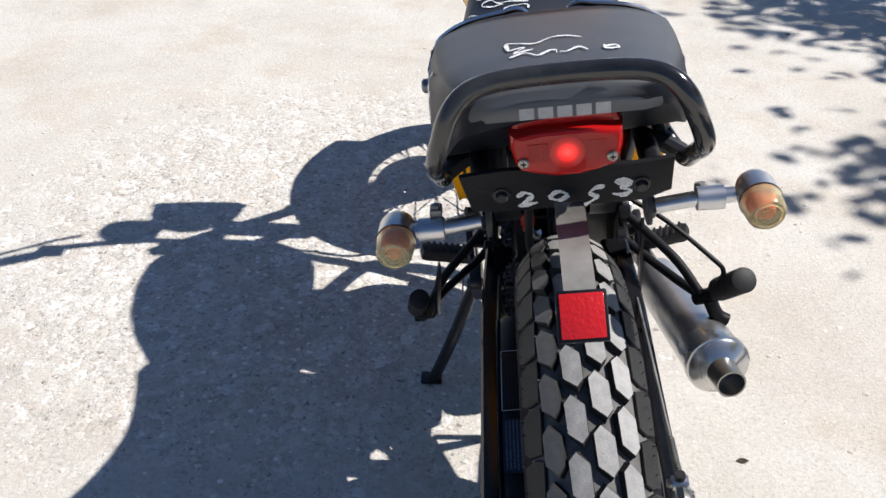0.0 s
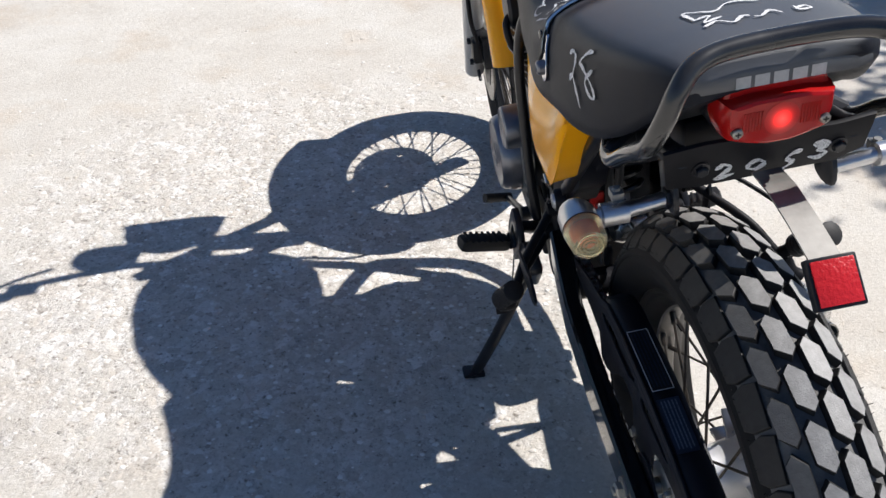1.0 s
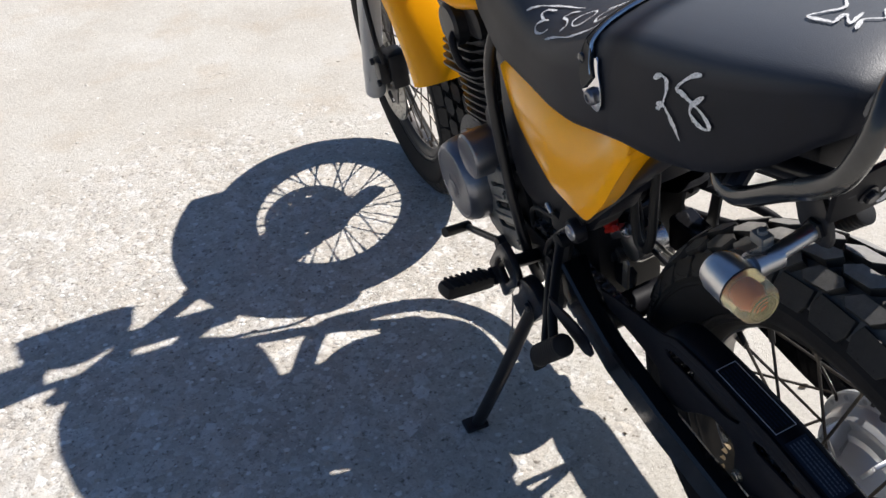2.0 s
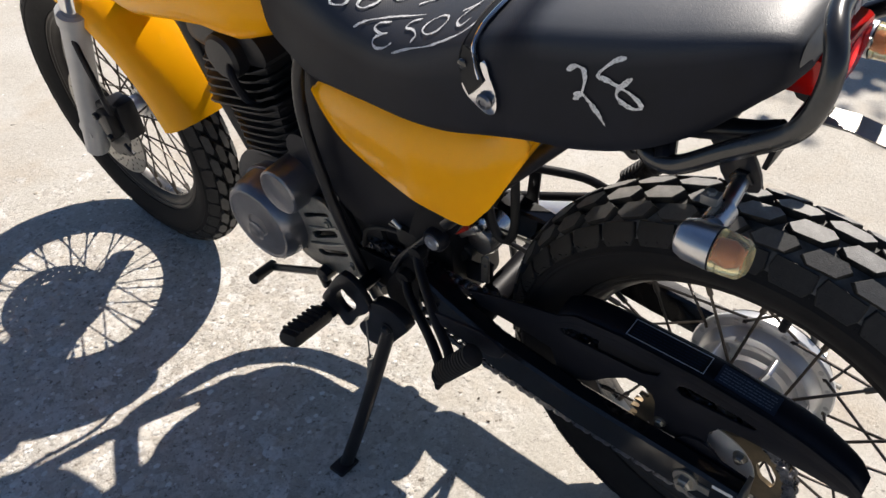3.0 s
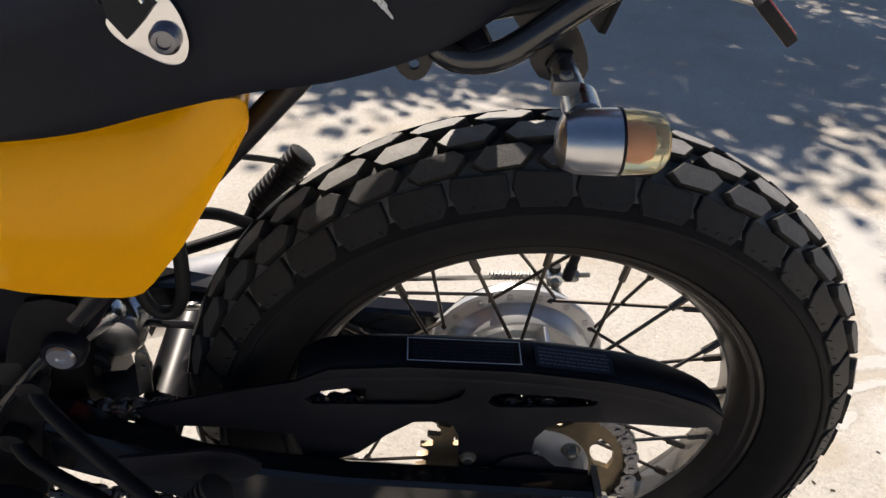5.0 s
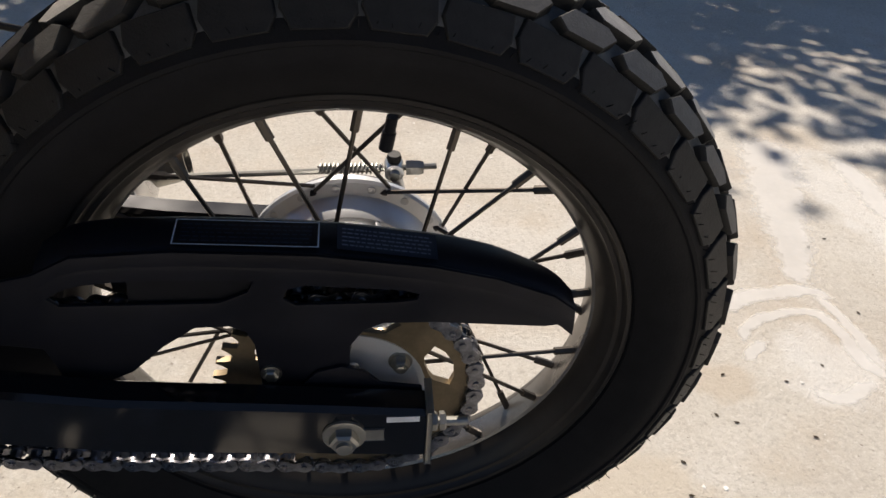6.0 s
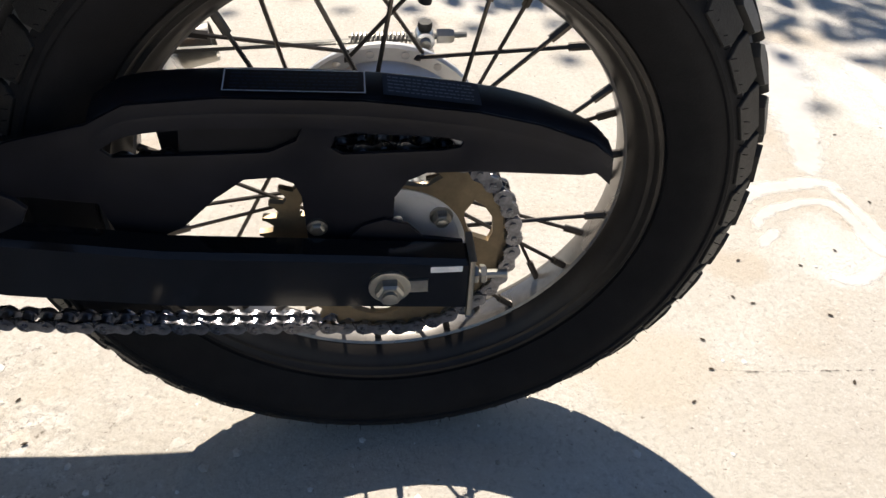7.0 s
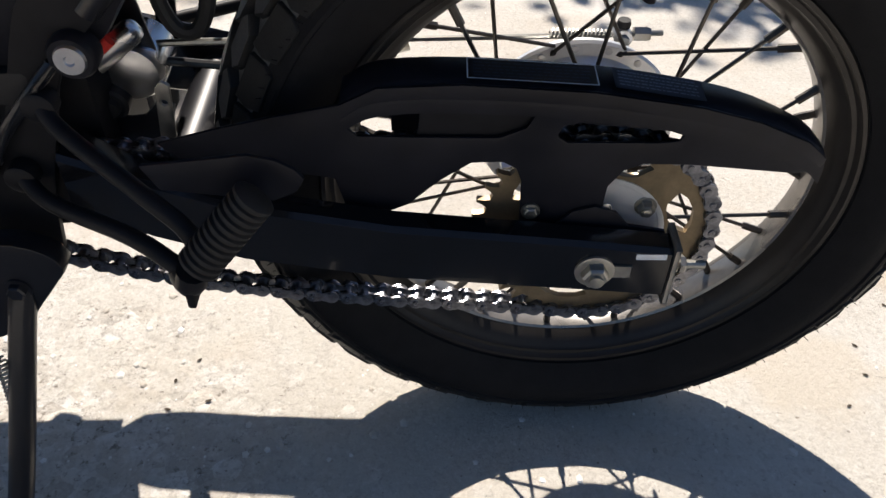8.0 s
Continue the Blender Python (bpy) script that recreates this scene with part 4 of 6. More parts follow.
def seat_mesh(y0, y1, step=0.012):
    bm = bmesh.new()
    sunlit = bm.verts.layers.float.new("sunlit")
    n = max(3, round((y1 - y0) / step))
    rings = []
    for i in range(n + 1):
        y = y0 + (y1 - y0) * i / n
        half = seat_section(y)
        low = half[1][1]
        full = half + [(-x, z + 0.016 * max(0.0, 1 - (z - low) / 0.06)) for x, z in half[-2::-1]]
        rings.append([bm.verts.new((x, y, z)) for x, z in full])
        # paints the light on the top: none on the flank, full towards the middle
        for k, v in enumerate(rings[-1]):
            t = min(1.0, max(0.0, (min(k, len(full) - 1 - k) - (4.5 if y > 0.2255 else 5.5)) / 4.5))
            t *= min(1.0, max(0.0, abs(y - 0.2255) / 0.03))
            v[sunlit] = t * t * (3 - 2 * t)
    for a, b in zip(rings, rings[1:]):
        for i in range(len(a) - 1):
            bm.faces.new((a[i], a[i + 1], b[i + 1], b[i]))
        bm.faces.new((a[-1], a[0], b[0], b[-1]))
    bm.faces.new(rings[0])
    bm.faces.new(rings[-1][::-1])
    return bm


seat = part("seat", seat_mesh(-0.018, 0.2255, 0.008), M_SEAT, bike, "black vinyl dual seat with chalk marks", 50)
saddle = part("rider_saddle", seat_mesh(0.2255, 0.648, 0.008), M_SADDLE, seat, "black embossed vinyl rider part", 50)


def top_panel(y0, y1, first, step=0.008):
    """A seat skin a millimetre proud, to carry the lit vinyl copy, from section point first on one side to its mirror
    on the other.
    """
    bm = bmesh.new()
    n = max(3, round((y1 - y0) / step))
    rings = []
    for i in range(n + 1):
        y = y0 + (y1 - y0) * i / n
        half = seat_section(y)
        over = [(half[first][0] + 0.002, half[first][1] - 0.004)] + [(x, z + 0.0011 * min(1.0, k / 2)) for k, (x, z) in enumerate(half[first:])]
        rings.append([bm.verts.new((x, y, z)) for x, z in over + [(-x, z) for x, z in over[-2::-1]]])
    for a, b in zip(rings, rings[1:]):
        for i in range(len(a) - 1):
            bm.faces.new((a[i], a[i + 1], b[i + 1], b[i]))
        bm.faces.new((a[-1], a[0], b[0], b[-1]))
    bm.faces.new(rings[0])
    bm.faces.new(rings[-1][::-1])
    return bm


# rear face overlaid with the paler vinyl copy, its light put into the colour
part("rear_panel", top_panel(-0.0186, -0.013, 4, 0.002), M_SEAT_LIT, seat, "black vinyl rear face in a paler, lit colour", 50)


def on_seat(y, z, lift=0.0019):
    """The point of the seat's left flank at (y, z)."""
    half = seat_section(y)[2:]
    for (x0, z0), (x1, z1) in zip(half, half[1:]):
        if z0 <= z <= z1:
            t = (z - z0) / max(z1 - z0, 1e-6)
            d = Vector((z0 - z1, 0, x1 - x0)).normalized()
            return Vector((x0 + (x1 - x0) * t, y, z)) + d * lift
    return Vector((half[-1][0], y, half[-1][1])) + Vector((0, 0, lift))


def on_top(x, y, lift=0.0019):
    """The point of the seat's upper face at (x, y)."""
    half = seat_section(y)[7:]
    for (x0, z0), (x1, z1) in zip(half, half[1:]):
        if x0 <= -abs(x) <= x1:
            return Vector((x, y, z0 + (z1 - z0) * (-abs(x) - x0) / max(x1 - x0, 1e-6) + lift))
    return Vector((x, y, half[0][1] + lift))


def on_skin(x, y):
    """The point of the seat's skin above (x, y), for the left half."""
    half = seat_section(y)[2:]
    return Vector((x, y, float(np.interp(-abs(x), [p[0] for p in half], [p[1] for p in half])) + 0.0019))


def chalk(name, strokes, placer, parent, label, width=0.0022, seed=1):
    """Chalk writing: flattened, broken strokes laid on the seat."""
    rnd = random.Random(seed)
    for stroke in strokes:
        bm = bmesh.new()
        pts = smooth_path([Vector((u, v, 0)) for u, v in stroke], 8)
        pos = [placer(p.x, p.y) for p in pts]
        rows = []
        for i, p in enumerate(pos):
            d = (pos[min(i + 1, len(pos) - 1)] - pos[max(i - 1, 0)])
            nrm = (placer(pts[i].x + 0.002, pts[i].y) - p).cross(placer(pts[i].x, pts[i].y + 0.002) - p).normalized()
            side = d.cross(nrm).normalized()
            wv = width * (0.85 + 0.35 * math.sin(i * 0.35 + rnd.uniform(0, 0.8)))
            wv *= min(1.0, (min(i, len(pos) - 1 - i) + 0.6) / 3.0) ** 0.5
            rows.append([bm.verts.new(p - side * wv * rnd.uniform(0.72, 1.18)), bm.verts.new(p + side * wv * rnd.uniform(0.72, 1.18))])
        for a, b in zip(rows, rows[1:]):
            bm.faces.new((a[0], a[1], b[1], b[0]))
        part(name, bm, M_CHALK, parent, label, 0)


chalk("chalk_stroke", [
    [(0.1625, 0.8465), (0.155, 0.8515), (0.148, 0.8510), (0.1445, 0.845), (0.1455, 0.832), (0.1500, 0.825), (0.1535, 0.8225)],
    [(0.1535, 0.8265), (0.146, 0.8290), (0.138, 0.8235), (0.1300, 0.815), (0.1225, 0.804)],
    [(0.111, 0.868), (0.122, 0.862), (0.133, 0.8490), (0.122, 0.8460), (0.104, 0.840), (0.093, 0.8315), (0.0955, 0.827), (0.105, 0.828), (0.114, 0.834), (0.113, 0.8415), (0.103, 0.853)],
], lambda u, v: on_seat(u, v), seat, "white chalk figures 78 on the black seat flank", 0.0021, 3)
chalk("chalk_stroke", [
    [(-0.1018, 0.4619), (-0.0915, 0.4483), (-0.0843, 0.4338), (-0.0758, 0.4105), (-0.0709, 0.3777)],
    [(-0.0859, 0.4160), (-0.0898, 0.4299), (-0.0969, 0.4329), (-0.1012, 0.4209), (-0.1003, 0.4108), (-0.1042, 0.4238), (-0.1098, 0.4268), (-0.1138, 0.4185), (-0.1132, 0.4043), (-0.1098, 0.3971)],
    [(-0.0784, 0.3767), (-0.0833, 0.3871), (-0.0922, 0.3893), (-0.0952, 0.3773), (-0.1027, 0.3669), (-0.1102, 0.3690)],
    [(-0.0808, 0.3368), (-0.0770, 0.3498), (-0.0862, 0.3608), (-0.0964, 0.3616), (-0.1034, 0.3507), (-0.1016, 0.3367), (-0.0902, 0.3320), (-0.0808, 0.3368)],
    [(-0.0671, 0.3043), (-0.0799, 0.3104), (-0.0932, 0.3147), (-0.1023, 0.3051), (-0.0945, 0.2959)],
    [(-0.1178, 0.3912), (-0.1158, 0.3659), (-0.1172, 0.3352), (-0.1155, 0.3099), (-0.1097, 0.2905), (-0.0973, 0.2816), (-0.0758, 0.2809)],
], on_skin, saddle, "white chalk figures on the black saddle", 0.0015, 5)
chalk("chalk_stroke", [
    [(-0.0549, 0.4958), (-0.0422, 0.4860), (-0.0606, 0.4819), (-0.0736, 0.4917), (-0.0849, 0.5056), (-0.0914, 0.5052), (-0.0897, 0.4945), (-0.0830, 0.4865), (-0.0699, 0.4935), (-0.0610, 0.5024)],
    [(-0.0524, 0.4573), (-0.0613, 0.4642), (-0.0679, 0.4738), (-0.0798, 0.4732), (-0.0793, 0.4638), (-0.0666, 0.4555), (-0.0517, 0.4562)],
    [(-0.0173, 0.4565), (-0.0408, 0.4613), (-0.0544, 0.4612)],
    [(-0.0176, 0.4336), (-0.0206, 0.4479), (-0.0442, 0.4464), (-0.0504, 0.4364), (-0.0386, 0.4267), (-0.0238, 0.4288)],
    [(-0.0204, 0.3976), (-0.0188, 0.4137), (-0.0288, 0.4038), (-0.0366, 0.3900), (-0.0442, 0.3983), (-0.0517, 0.4048)],
    [(-0.0778, 0.3205), (-0.0723, 0.3101), (-0.0636, 0.3027)],
], on_skin, saddle, "white chalk figures in a second row across the saddle", 0.0016, 8)
chalk("chalk_stroke", [
    [(-0.045, 0.060), (-0.046, 0.085), (-0.034, 0.080), (-0.020, 0.075), (-0.005, 0.090), (0.010, 0.092), (0.024, 0.082)],
    [(-0.046, 0.060), (-0.030, 0.064), (-0.040, 0.050), (-0.022, 0.056)],
    [(-0.044, 0.040), (-0.030, 0.047), (-0.018, 0.038), (-0.006, 0.048), (0.006, 0.040), (0.018, 0.050), (0.026, 0.040)],
    [(0.040, 0.045), (0.050, 0.050), (0.053, 0.043), (0.042, 0.042), (0.041, 0.052)],
], lambda u, v: on_top(u, v), seat, "white chalk scribble on the rear of the seat", 0.0018, 11)

# maker's mark on the rear face, as a row of plain bars
for i in range(5):
    bm = bmesh.new()
    bm.faces.new([bm.verts.new((-0.039 + i * 0.0162 + dx, -0.0196 + 0.35 * max(0, dz - 0.004), 0.8805 + dz)) for dx, dz in ((0, -0.0052), (0.0128, -0.0052), (0.0128, 0.0052), (0, 0.0052))])
    part("mark_bar", bm, M_LOGO, seat, "plain silver-grey printed bar", 0)

# grab strap across the seat with its chrome buckles
def strap_edge(flank, top):
    """One edge of the strap: up the left flank by (y, z), over the top by (x, y), and down again."""
    left = [on_seat(y, z, 0.004) for y, z in flank] + [on_top(x, y, 0.004) for x, y in top]
    return smooth_path(left + [on_top(0, top[-1][1], 0.004)] + [Vector((-p.x, p.y, p.z)) for p in left[::-1]], 4)


STRAP_REAR = strap_edge(((0.2540, 0.8120), (0.2590, 0.8200), (0.2650, 0.8310), (0.2675, 0.8390)), ((-0.1125, 0.2675), (-0.099, 0.2648), (-0.084, 0.2625), (-0.055, 0.2615), (-0.028, 0.261)))
STRAP_FRONT = strap_edge(((0.2790, 0.8090), (0.2835, 0.8200), (0.2832, 0.8290), (0.2812, 0.8355)), ((-0.1085, 0.2795), (-0.092, 0.2788), (-0.076, 0.2785), (-0.050, 0.278), (-0.025, 0.278)))


def strap_band():
    bm = bmesh.new()
    rows = []
    for a, b in zip(STRAP_REAR, STRAP_FRONT):
        mid = (a + b) / 2 + (Vector(((a + b) / 2)) - Vector((0, 0.27, 0.72))).normalized() * 0.0012
        rows.append([bm.verts.new(p) for p in (a, mid, b)] + [bm.verts.new(p - (p - Vector((0, p.y, 0.72))).normalized() * 0.0035) for p in (b, a)])
    for a, b in zip(rows, rows[1:]):
        for i in range(5):
            bm.faces.new((a[i], a[(i + 1) % 5], b[(i + 1) % 5], b[i]))
    bm.faces.new(rows[0])
    bm.faces.new(rows[-1][::-1])
    return bm


strap = part("seat_strap", strap_band(), M_PEG, seat, "black strap across the seat with bright edges")
part("strap_beading", tube(STRAP_REAR, 0.0023, 8, 0), M_CHROME, strap, "bright chrome beading")
part("strap_beading", tube(STRAP_FRONT, 0.0012, 6, 0), M_PEG, strap)
for s in (-1, 1):
    bm = tube([on_seat(y, z, 0.003) for y, z in ((0.2658, 0.8356), (0.2643, 0.8326), (0.2617, 0.8290), (0.2598, 0.8253))], 0.0013, 6, 3)
    part("strap_keeper", bm if s < 0 else mirrored(bm), M_BAR, strap)
TONGUE = [(0.2810, 0.832), (0.2640, 0.832), (0.2565, 0.822), (0.2480, 0.8125), (0.2560, 0.8030), (0.2660, 0.7925), (0.2755, 0.8035), (0.2785, 0.8180)]
for s in (-1, 1):
    bm = bmesh.new()
    outer = [bm.verts.new(on_seat(y, z, 0.0062)) for y, z in TONGUE]
    inner = [bm.verts.new(on_seat(y, z, 0.0005)) for y, z in TONGUE]
    for i in range(len(outer)):
        bm.faces.new((outer[i], outer[(i + 1) % len(outer)], inner[(i + 1) % len(outer)], inner[i]))
    bm.faces.new(outer)
    bm.faces.new(inner[::-1])
    part("strap_tongue", bm if s < 0 else mirrored(bm), M_PEG, strap)
    c = on_seat(0.2760, 0.8190, 0.0055)
    bm = rev([(0.0, 0.0058), (-0.0022, 0.0054), (-0.0034, 0.0036), (-0.0036, 0.0004)], 18, c)
    part("snap_rivet", bm if s < 0 else mirrored(bm), M_BAR, strap)
BUCKLE = round_poly([(0.2768, 0.8030), (0.2735, 0.7940), (0.2600, 0.7850), (0.2465, 0.7790), (0.2370, 0.7815), (0.2330, 0.7930), (0.2360, 0.8075), (0.2435, 0.8205), (0.2480, 0.8285), (0.2545, 0.8285), (0.2640, 0.8100)], 3)
for s in (-1, 1):
    bm = plate(BUCKLE, -0.003, 0.0, bevel=0.0007)
    for v in bm.verts:
        v.co.x += on_seat(v.co.y, v.co.z, 0.0012).x
    buckle = part("strap_buckle", bm if s < 0 else mirrored(bm), M_CHROME, seat, "bright steel strap bracket")
    bm = rev([(-0.139, 0.0088), (-0.1475, 0.0086), (-0.1500, 0.0066), (-0.1505, 0.0040), (-0.1490, 0.0036), (-0.1490, 0.0004)], 28, (-0.0015, 0.2445, 0.7955))
    part("domed_bolt", bm if s < 0 else mirrored(bm), M_COVER, buckle, "dark grey domed bolt")

# ---------------------------------------------------------------- tail
left_bar = [(-0.098, 0.098, 0.806), (-0.103, 0.102, 0.790), (-0.112, 0.094, 0.776), (-0.118, 0.078, 0.773), (-0.120, 0.055, 0.780), (-0.119, 0.015, 0.810), (-0.1165, -0.020, 0.834), (-0.1140, -0.036, 0.852), (-0.106, -0.042, 0.876), (-0.097, -0.041, 0.897), (-0.082, -0.033, 0.911), (-0.055, -0.025, 0.916)]
bar = part("grab_bar", tube(left_bar + [(0, -0.022, 0.917)] + [(-x, y, z) for x, y, z in left_bar[::-1]], 0.0090, 16, 6), M_BAR, bike, "scuffed black tubular grab bar")
for s in (-1, 1):
    part("bar_lug", tube([(s * 0.119, 0.072, 0.776), (s * 0.10, 0.080, 0.786), (s * 0.080, 0.088, 0.79)], 0.010, 10, 3), M_FRAME, bar)

TAIL = [(-0.050, 0.868), (-0.051, 0.846), (-0.046, 0.828), (-0.012, 0.819), (0.012, 0.819), (0.046, 0.828), (0.051, 0.846), (0.050, 0.868), (0.040, 0.884), (-0.040, 0.884)]
tail_lamp = part("tail_lamp", plate(TAIL, -0.004, 0.020, plane="xz", bevel=0.003), M_PLASTIC, bike, "red rear lamp with two screws")
tail_lamp.location = (0, 0.011, 0)


def lens_shell(outline, steps, mid):
    """A lens swelling backwards: outline (x, z), steps of (y, shrink)."""
    bm = bmesh.new()
    rings = [[bm.verts.new((x * k, y, mid + (z - mid) * k)) for x, z in outline] for y, k in steps]
    n = len(outline)
    for a, b in zip(rings, rings[1:]):
        for i in range(n):
            bm.faces.new((a[i], a[(i + 1) % n], b[(i + 1) % n], b[i]))
    bm.faces.new(rings[0])
    bm.faces.new(rings[-1][::-1])
    return bm


LENS = [(-0.050, 0.864), (-0.0505, 0.846), (-0.0455, 0.8285), (-0.030, 0.8235), (-0.012, 0.8195), (0.012, 0.8195), (0.030, 0.8235), (0.0455, 0.8285), (0.0505, 0.846), (0.050, 0.864), (0.026, 0.868), (-0.026, 0.868)]
part("lens", lens_shell(LENS, ((-0.004, 1.0), (-0.022, 0.99), (-0.033, 0.95), (-0.038, 0.88), (-0.0395, 0.78)), 0.844), M_RED, tail_lamp, "ribbed red plastic lens", 25)
HOOD = [(-0.0495, 0.8645), (0.0495, 0.8645), (0.046, 0.874), (0.036, 0.8855), (-0.036, 0.8855), (-0.046, 0.874)]
part("upper_lens", lens_shell(HOOD, ((-0.004, 1.0), (-0.016, 0.99), (-0.024, 0.93), (-0.026, 0.85)), 0.868), M_RED, tail_lamp, "dark red upper lens", 25)
for i in range(7):
    for s in (-1, 1):
        x = s * (0.0175 + i * 0.0026)
        part("lens_rib", box((x - 0.0006, -0.0408, 0.838), (x + 0.0006, -0.0388, 0.856)), M_RED, tail_lamp)
part("bulb", rev([(-0.030, 0.0005), (-0.0390, 0.0150), (-0.0400, 0.0155), (-0.0406, 0.0120), (-0.0412, 0.001)], 32, (0, 0, 0.846), "y"), bulb_glow, tail_lamp, "glowing red bulb spot")
for s in (-1, 1):
    bm = rev([(-0.036, 0.0048), (-0.0415, 0.0048), (-0.0425, 0.0036)], 18, (s * 0.0385, 0, 0.8385), "y")
    part("lens_screw", bm, M_STEEL, tail_lamp)
    cross = box((s * 0.0385 - 0.0026, -0.0429, 0.8379), (s * 0.0385 + 0.0026, -0.0424, 0.8391))
    add_box(cross, (s * 0.0385 - 0.0006, -0.0429, 0.8359), (s * 0.0385 + 0.0006, -0.0424, 0.8411))
    part("screw_slot", cross, M_PLASTIC, tail_lamp)
# black number plate bracket under the lamp
BRK = [(-0.098, 0.822), (-0.060, 0.826), (0.060, 0.822), (0.094, 0.826), (0.094, 0.785), (0.070, 0.774), (-0.060, 0.772), (-0.090, 0.776)]
holder_bm = plate(BRK, -0.018, -0.013, plane="xz", bevel=0.001)
TIPPED = Matrix.Translation((0, -0.018, 0.824)) @ Matrix.Rotation(radians(14), 4, "X") @ Matrix.Translation((0, 0.018, -0.824))
holder_bm.transform(TIPPED)
holder = part("plate_holder", holder_bm, M_DULL, bike, "black plate bracket daubed with white paint marks")
for x in (-0.061, 0.066):
    part("holder_bolt", add_hex(rev([(-0.018, 0.0085), (-0.0195, 0.0085), (-0.02, 0.006)], 20, (x, 0, 0.796), "y"), (x, -0.0195, 0.796), 0.0062, -0.005, "y"), M_FRAME, holder).matrix_basis = TIPPED
chalk("paint_mark", [
    [(-0.047, 0.792), (-0.040, 0.797), (-0.033, 0.793), (-0.037, 0.787), (-0.046, 0.780), (-0.038, 0.781), (-0.028, 0.783)],
    [(-0.016, 0.792), (-0.008, 0.795), (-0.001, 0.790), (-0.006, 0.784), (-0.015, 0.786), (-0.016, 0.792)],
    [(0.033, 0.798), (0.024, 0.795), (0.020, 0.789), (0.026, 0.784), (0.020, 0.778), (0.014, 0.774)],
    [(0.042, 0.801), (0.051, 0.804), (0.058, 0.799), (0.049, 0.794), (0.057, 0.789), (0.050, 0.784), (0.040, 0.787)],
    [(0.044, 0.799), (0.052, 0.801), (0.056, 0.796)],
], lambda u, v: TIPPED @ Vector((u, -0.0190, v)), holder, "white paint figures, smeared", 0.0026, 13)
part("underseat_tray", box((-0.055, 0.045, 0.775), (0.055, 0.25, 0.812), 0.006), M_PLASTIC, bike)
part("seat_tab", plate(round_poly([(0.098, 0.786), (0.124, 0.780), (0.122, 0.760), (0.111, 0.751), (0.101, 0.760)], 3), -0.104, -0.101, [ring_pts(0.0035, 10, 0.111, 0.762)]), M_FRAME, bike)
# flat stay with the red reflector
stay_pts = [(-0.014, 0.783), (-0.045, 0.783), (-0.085, 0.776), (-0.126, 0.766)]
bm = bmesh.new()
rings = [[bm.verts.new((x, y, z + dz)) for x, dz in ((-0.0135, 0), (0.0135, 0), (0.0135, 0.002), (-0.0135, 0.002))] for y, z in stay_pts]
for a, b in zip(rings, rings[1:]):
    for i in range(4):
        bm.faces.new((a[i], a[(i + 1) % 4], b[(i + 1) % 4], b[i]))
bm.faces.new(rings[0])
bm.faces.new(rings[-1][::-1])
stay = part("reflector_stay", bm, M_BRACKET, bike, "dull grey flat metal stay")
face = Matrix.Translation((0, -0.1435, 0.7575)) @ Matrix.Rotation(radians(-46), 4, "X")
part("reflector_back", box((-0.0210, -0.004, -0.0215), (0.0210, 0.006, 0.0215), 0.002, face), M_PLASTIC, stay)
part("reflector", box((-0.0182, -0.0050, -0.0187), (0.0182, -0.003, 0.0187), 0.001, face), M_REFLECT, stay, "square red prismatic reflector")


def indicator(s):
    """Turn signal: brushed bowl with a clear lens behind it, on a stalk with a clamp."""
    up = 0.014 if s > 0 else 0.0
    c = Vector((s * (0.168 if s < 0 else 0.176), 0, 0.749 + up))
    body = part("turn_signal", rev([(0.031, 0.004), (0.030, 0.010), (0.027, 0.0155), (0.019, 0.0185), (0.0, 0.0192), (-0.004, 0.0192), (-0.004, 0.015), (0.022, 0.010)], 40, c, "y"), M_ALU, bike, "brushed metal turn signal with a clear lens")
    part("lens", rev([(-0.0045, 0.0188), (-0.016, 0.0184), (-0.026, 0.0174), (-0.0295, 0.0150), (-0.031, 0.009), (-0.0312, 0.002)], 40, c, "y"), M_CLEAR, body, "clear ribbed plastic lens")
    for r in (0.005, 0.0085, 0.012):
        part("lens_ring", rev([(-0.0308 + 0.10 * max(0, r - 0.009), r - 0.0008), (-0.0320 + 0.10 * max(0, r - 0.009), r), (-0.0308 + 0.10 * max(0, r - 0.009), r + 0.0008)], 32, c, "y", True), M_CLEAR, body)
    part("lens_gasket", rev([(-0.0036, 0.0193), (-0.0036, 0.0197), (-0.0052, 0.0197), (-0.0052, 0.0193)], 40, c, "y", True), M_PLASTIC, body)
    part("bulb", rev([(0.0, 0.005), (-0.006, 0.0075), (-0.016, 0.0085), (-0.0225, 0.0060), (-0.0240, 0.001)], 20, c, "y"), M_AMBER, body, "orange bulb")
    bm = tube([(s * 0.156, 0.010, 0.749 + up), (s * 0.118, 0.012, 0.750 + up * 0.7), (s * 0.078, 0.016, 0.752)], 0.0078, 14, 4)
    add_rev(bm, [(s * 0.120, 0.0086), (s * 0.121, 0.0115), (s * 0.146, 0.0120), (s * 0.147, 0.0086)], 20, (0, 0.011, 0.7495 + up * 0.8))
    part("stalk", bm, M_ALU, body)
    bm = box((s * 0.128 - 0.006, 0.014, 0.758), (s * 0.128 + 0.006, 0.030, 0.768), 0.002)
    add_hex(bm, (s * 0.128, 0.022, 0.768), 0.0045, 0.003, "z")
    part("clamp", bm, M_BRACKET, body)
    bm = plate(round_poly([(0.000, 0.742), (0.030, 0.742), (0.045, 0.775), (0.060, 0.800), (0.030, 0.802), (0.005, 0.770)], 3), s * 0.074, s * 0.079, bevel=0.0008)
    add_hex(bm, (s * 0.078, 0.016, 0.752), 0.011, s * 0.006)
    part("signal_bracket", bm, M_FRAME, body)


indicator(-1)
indicator(1)

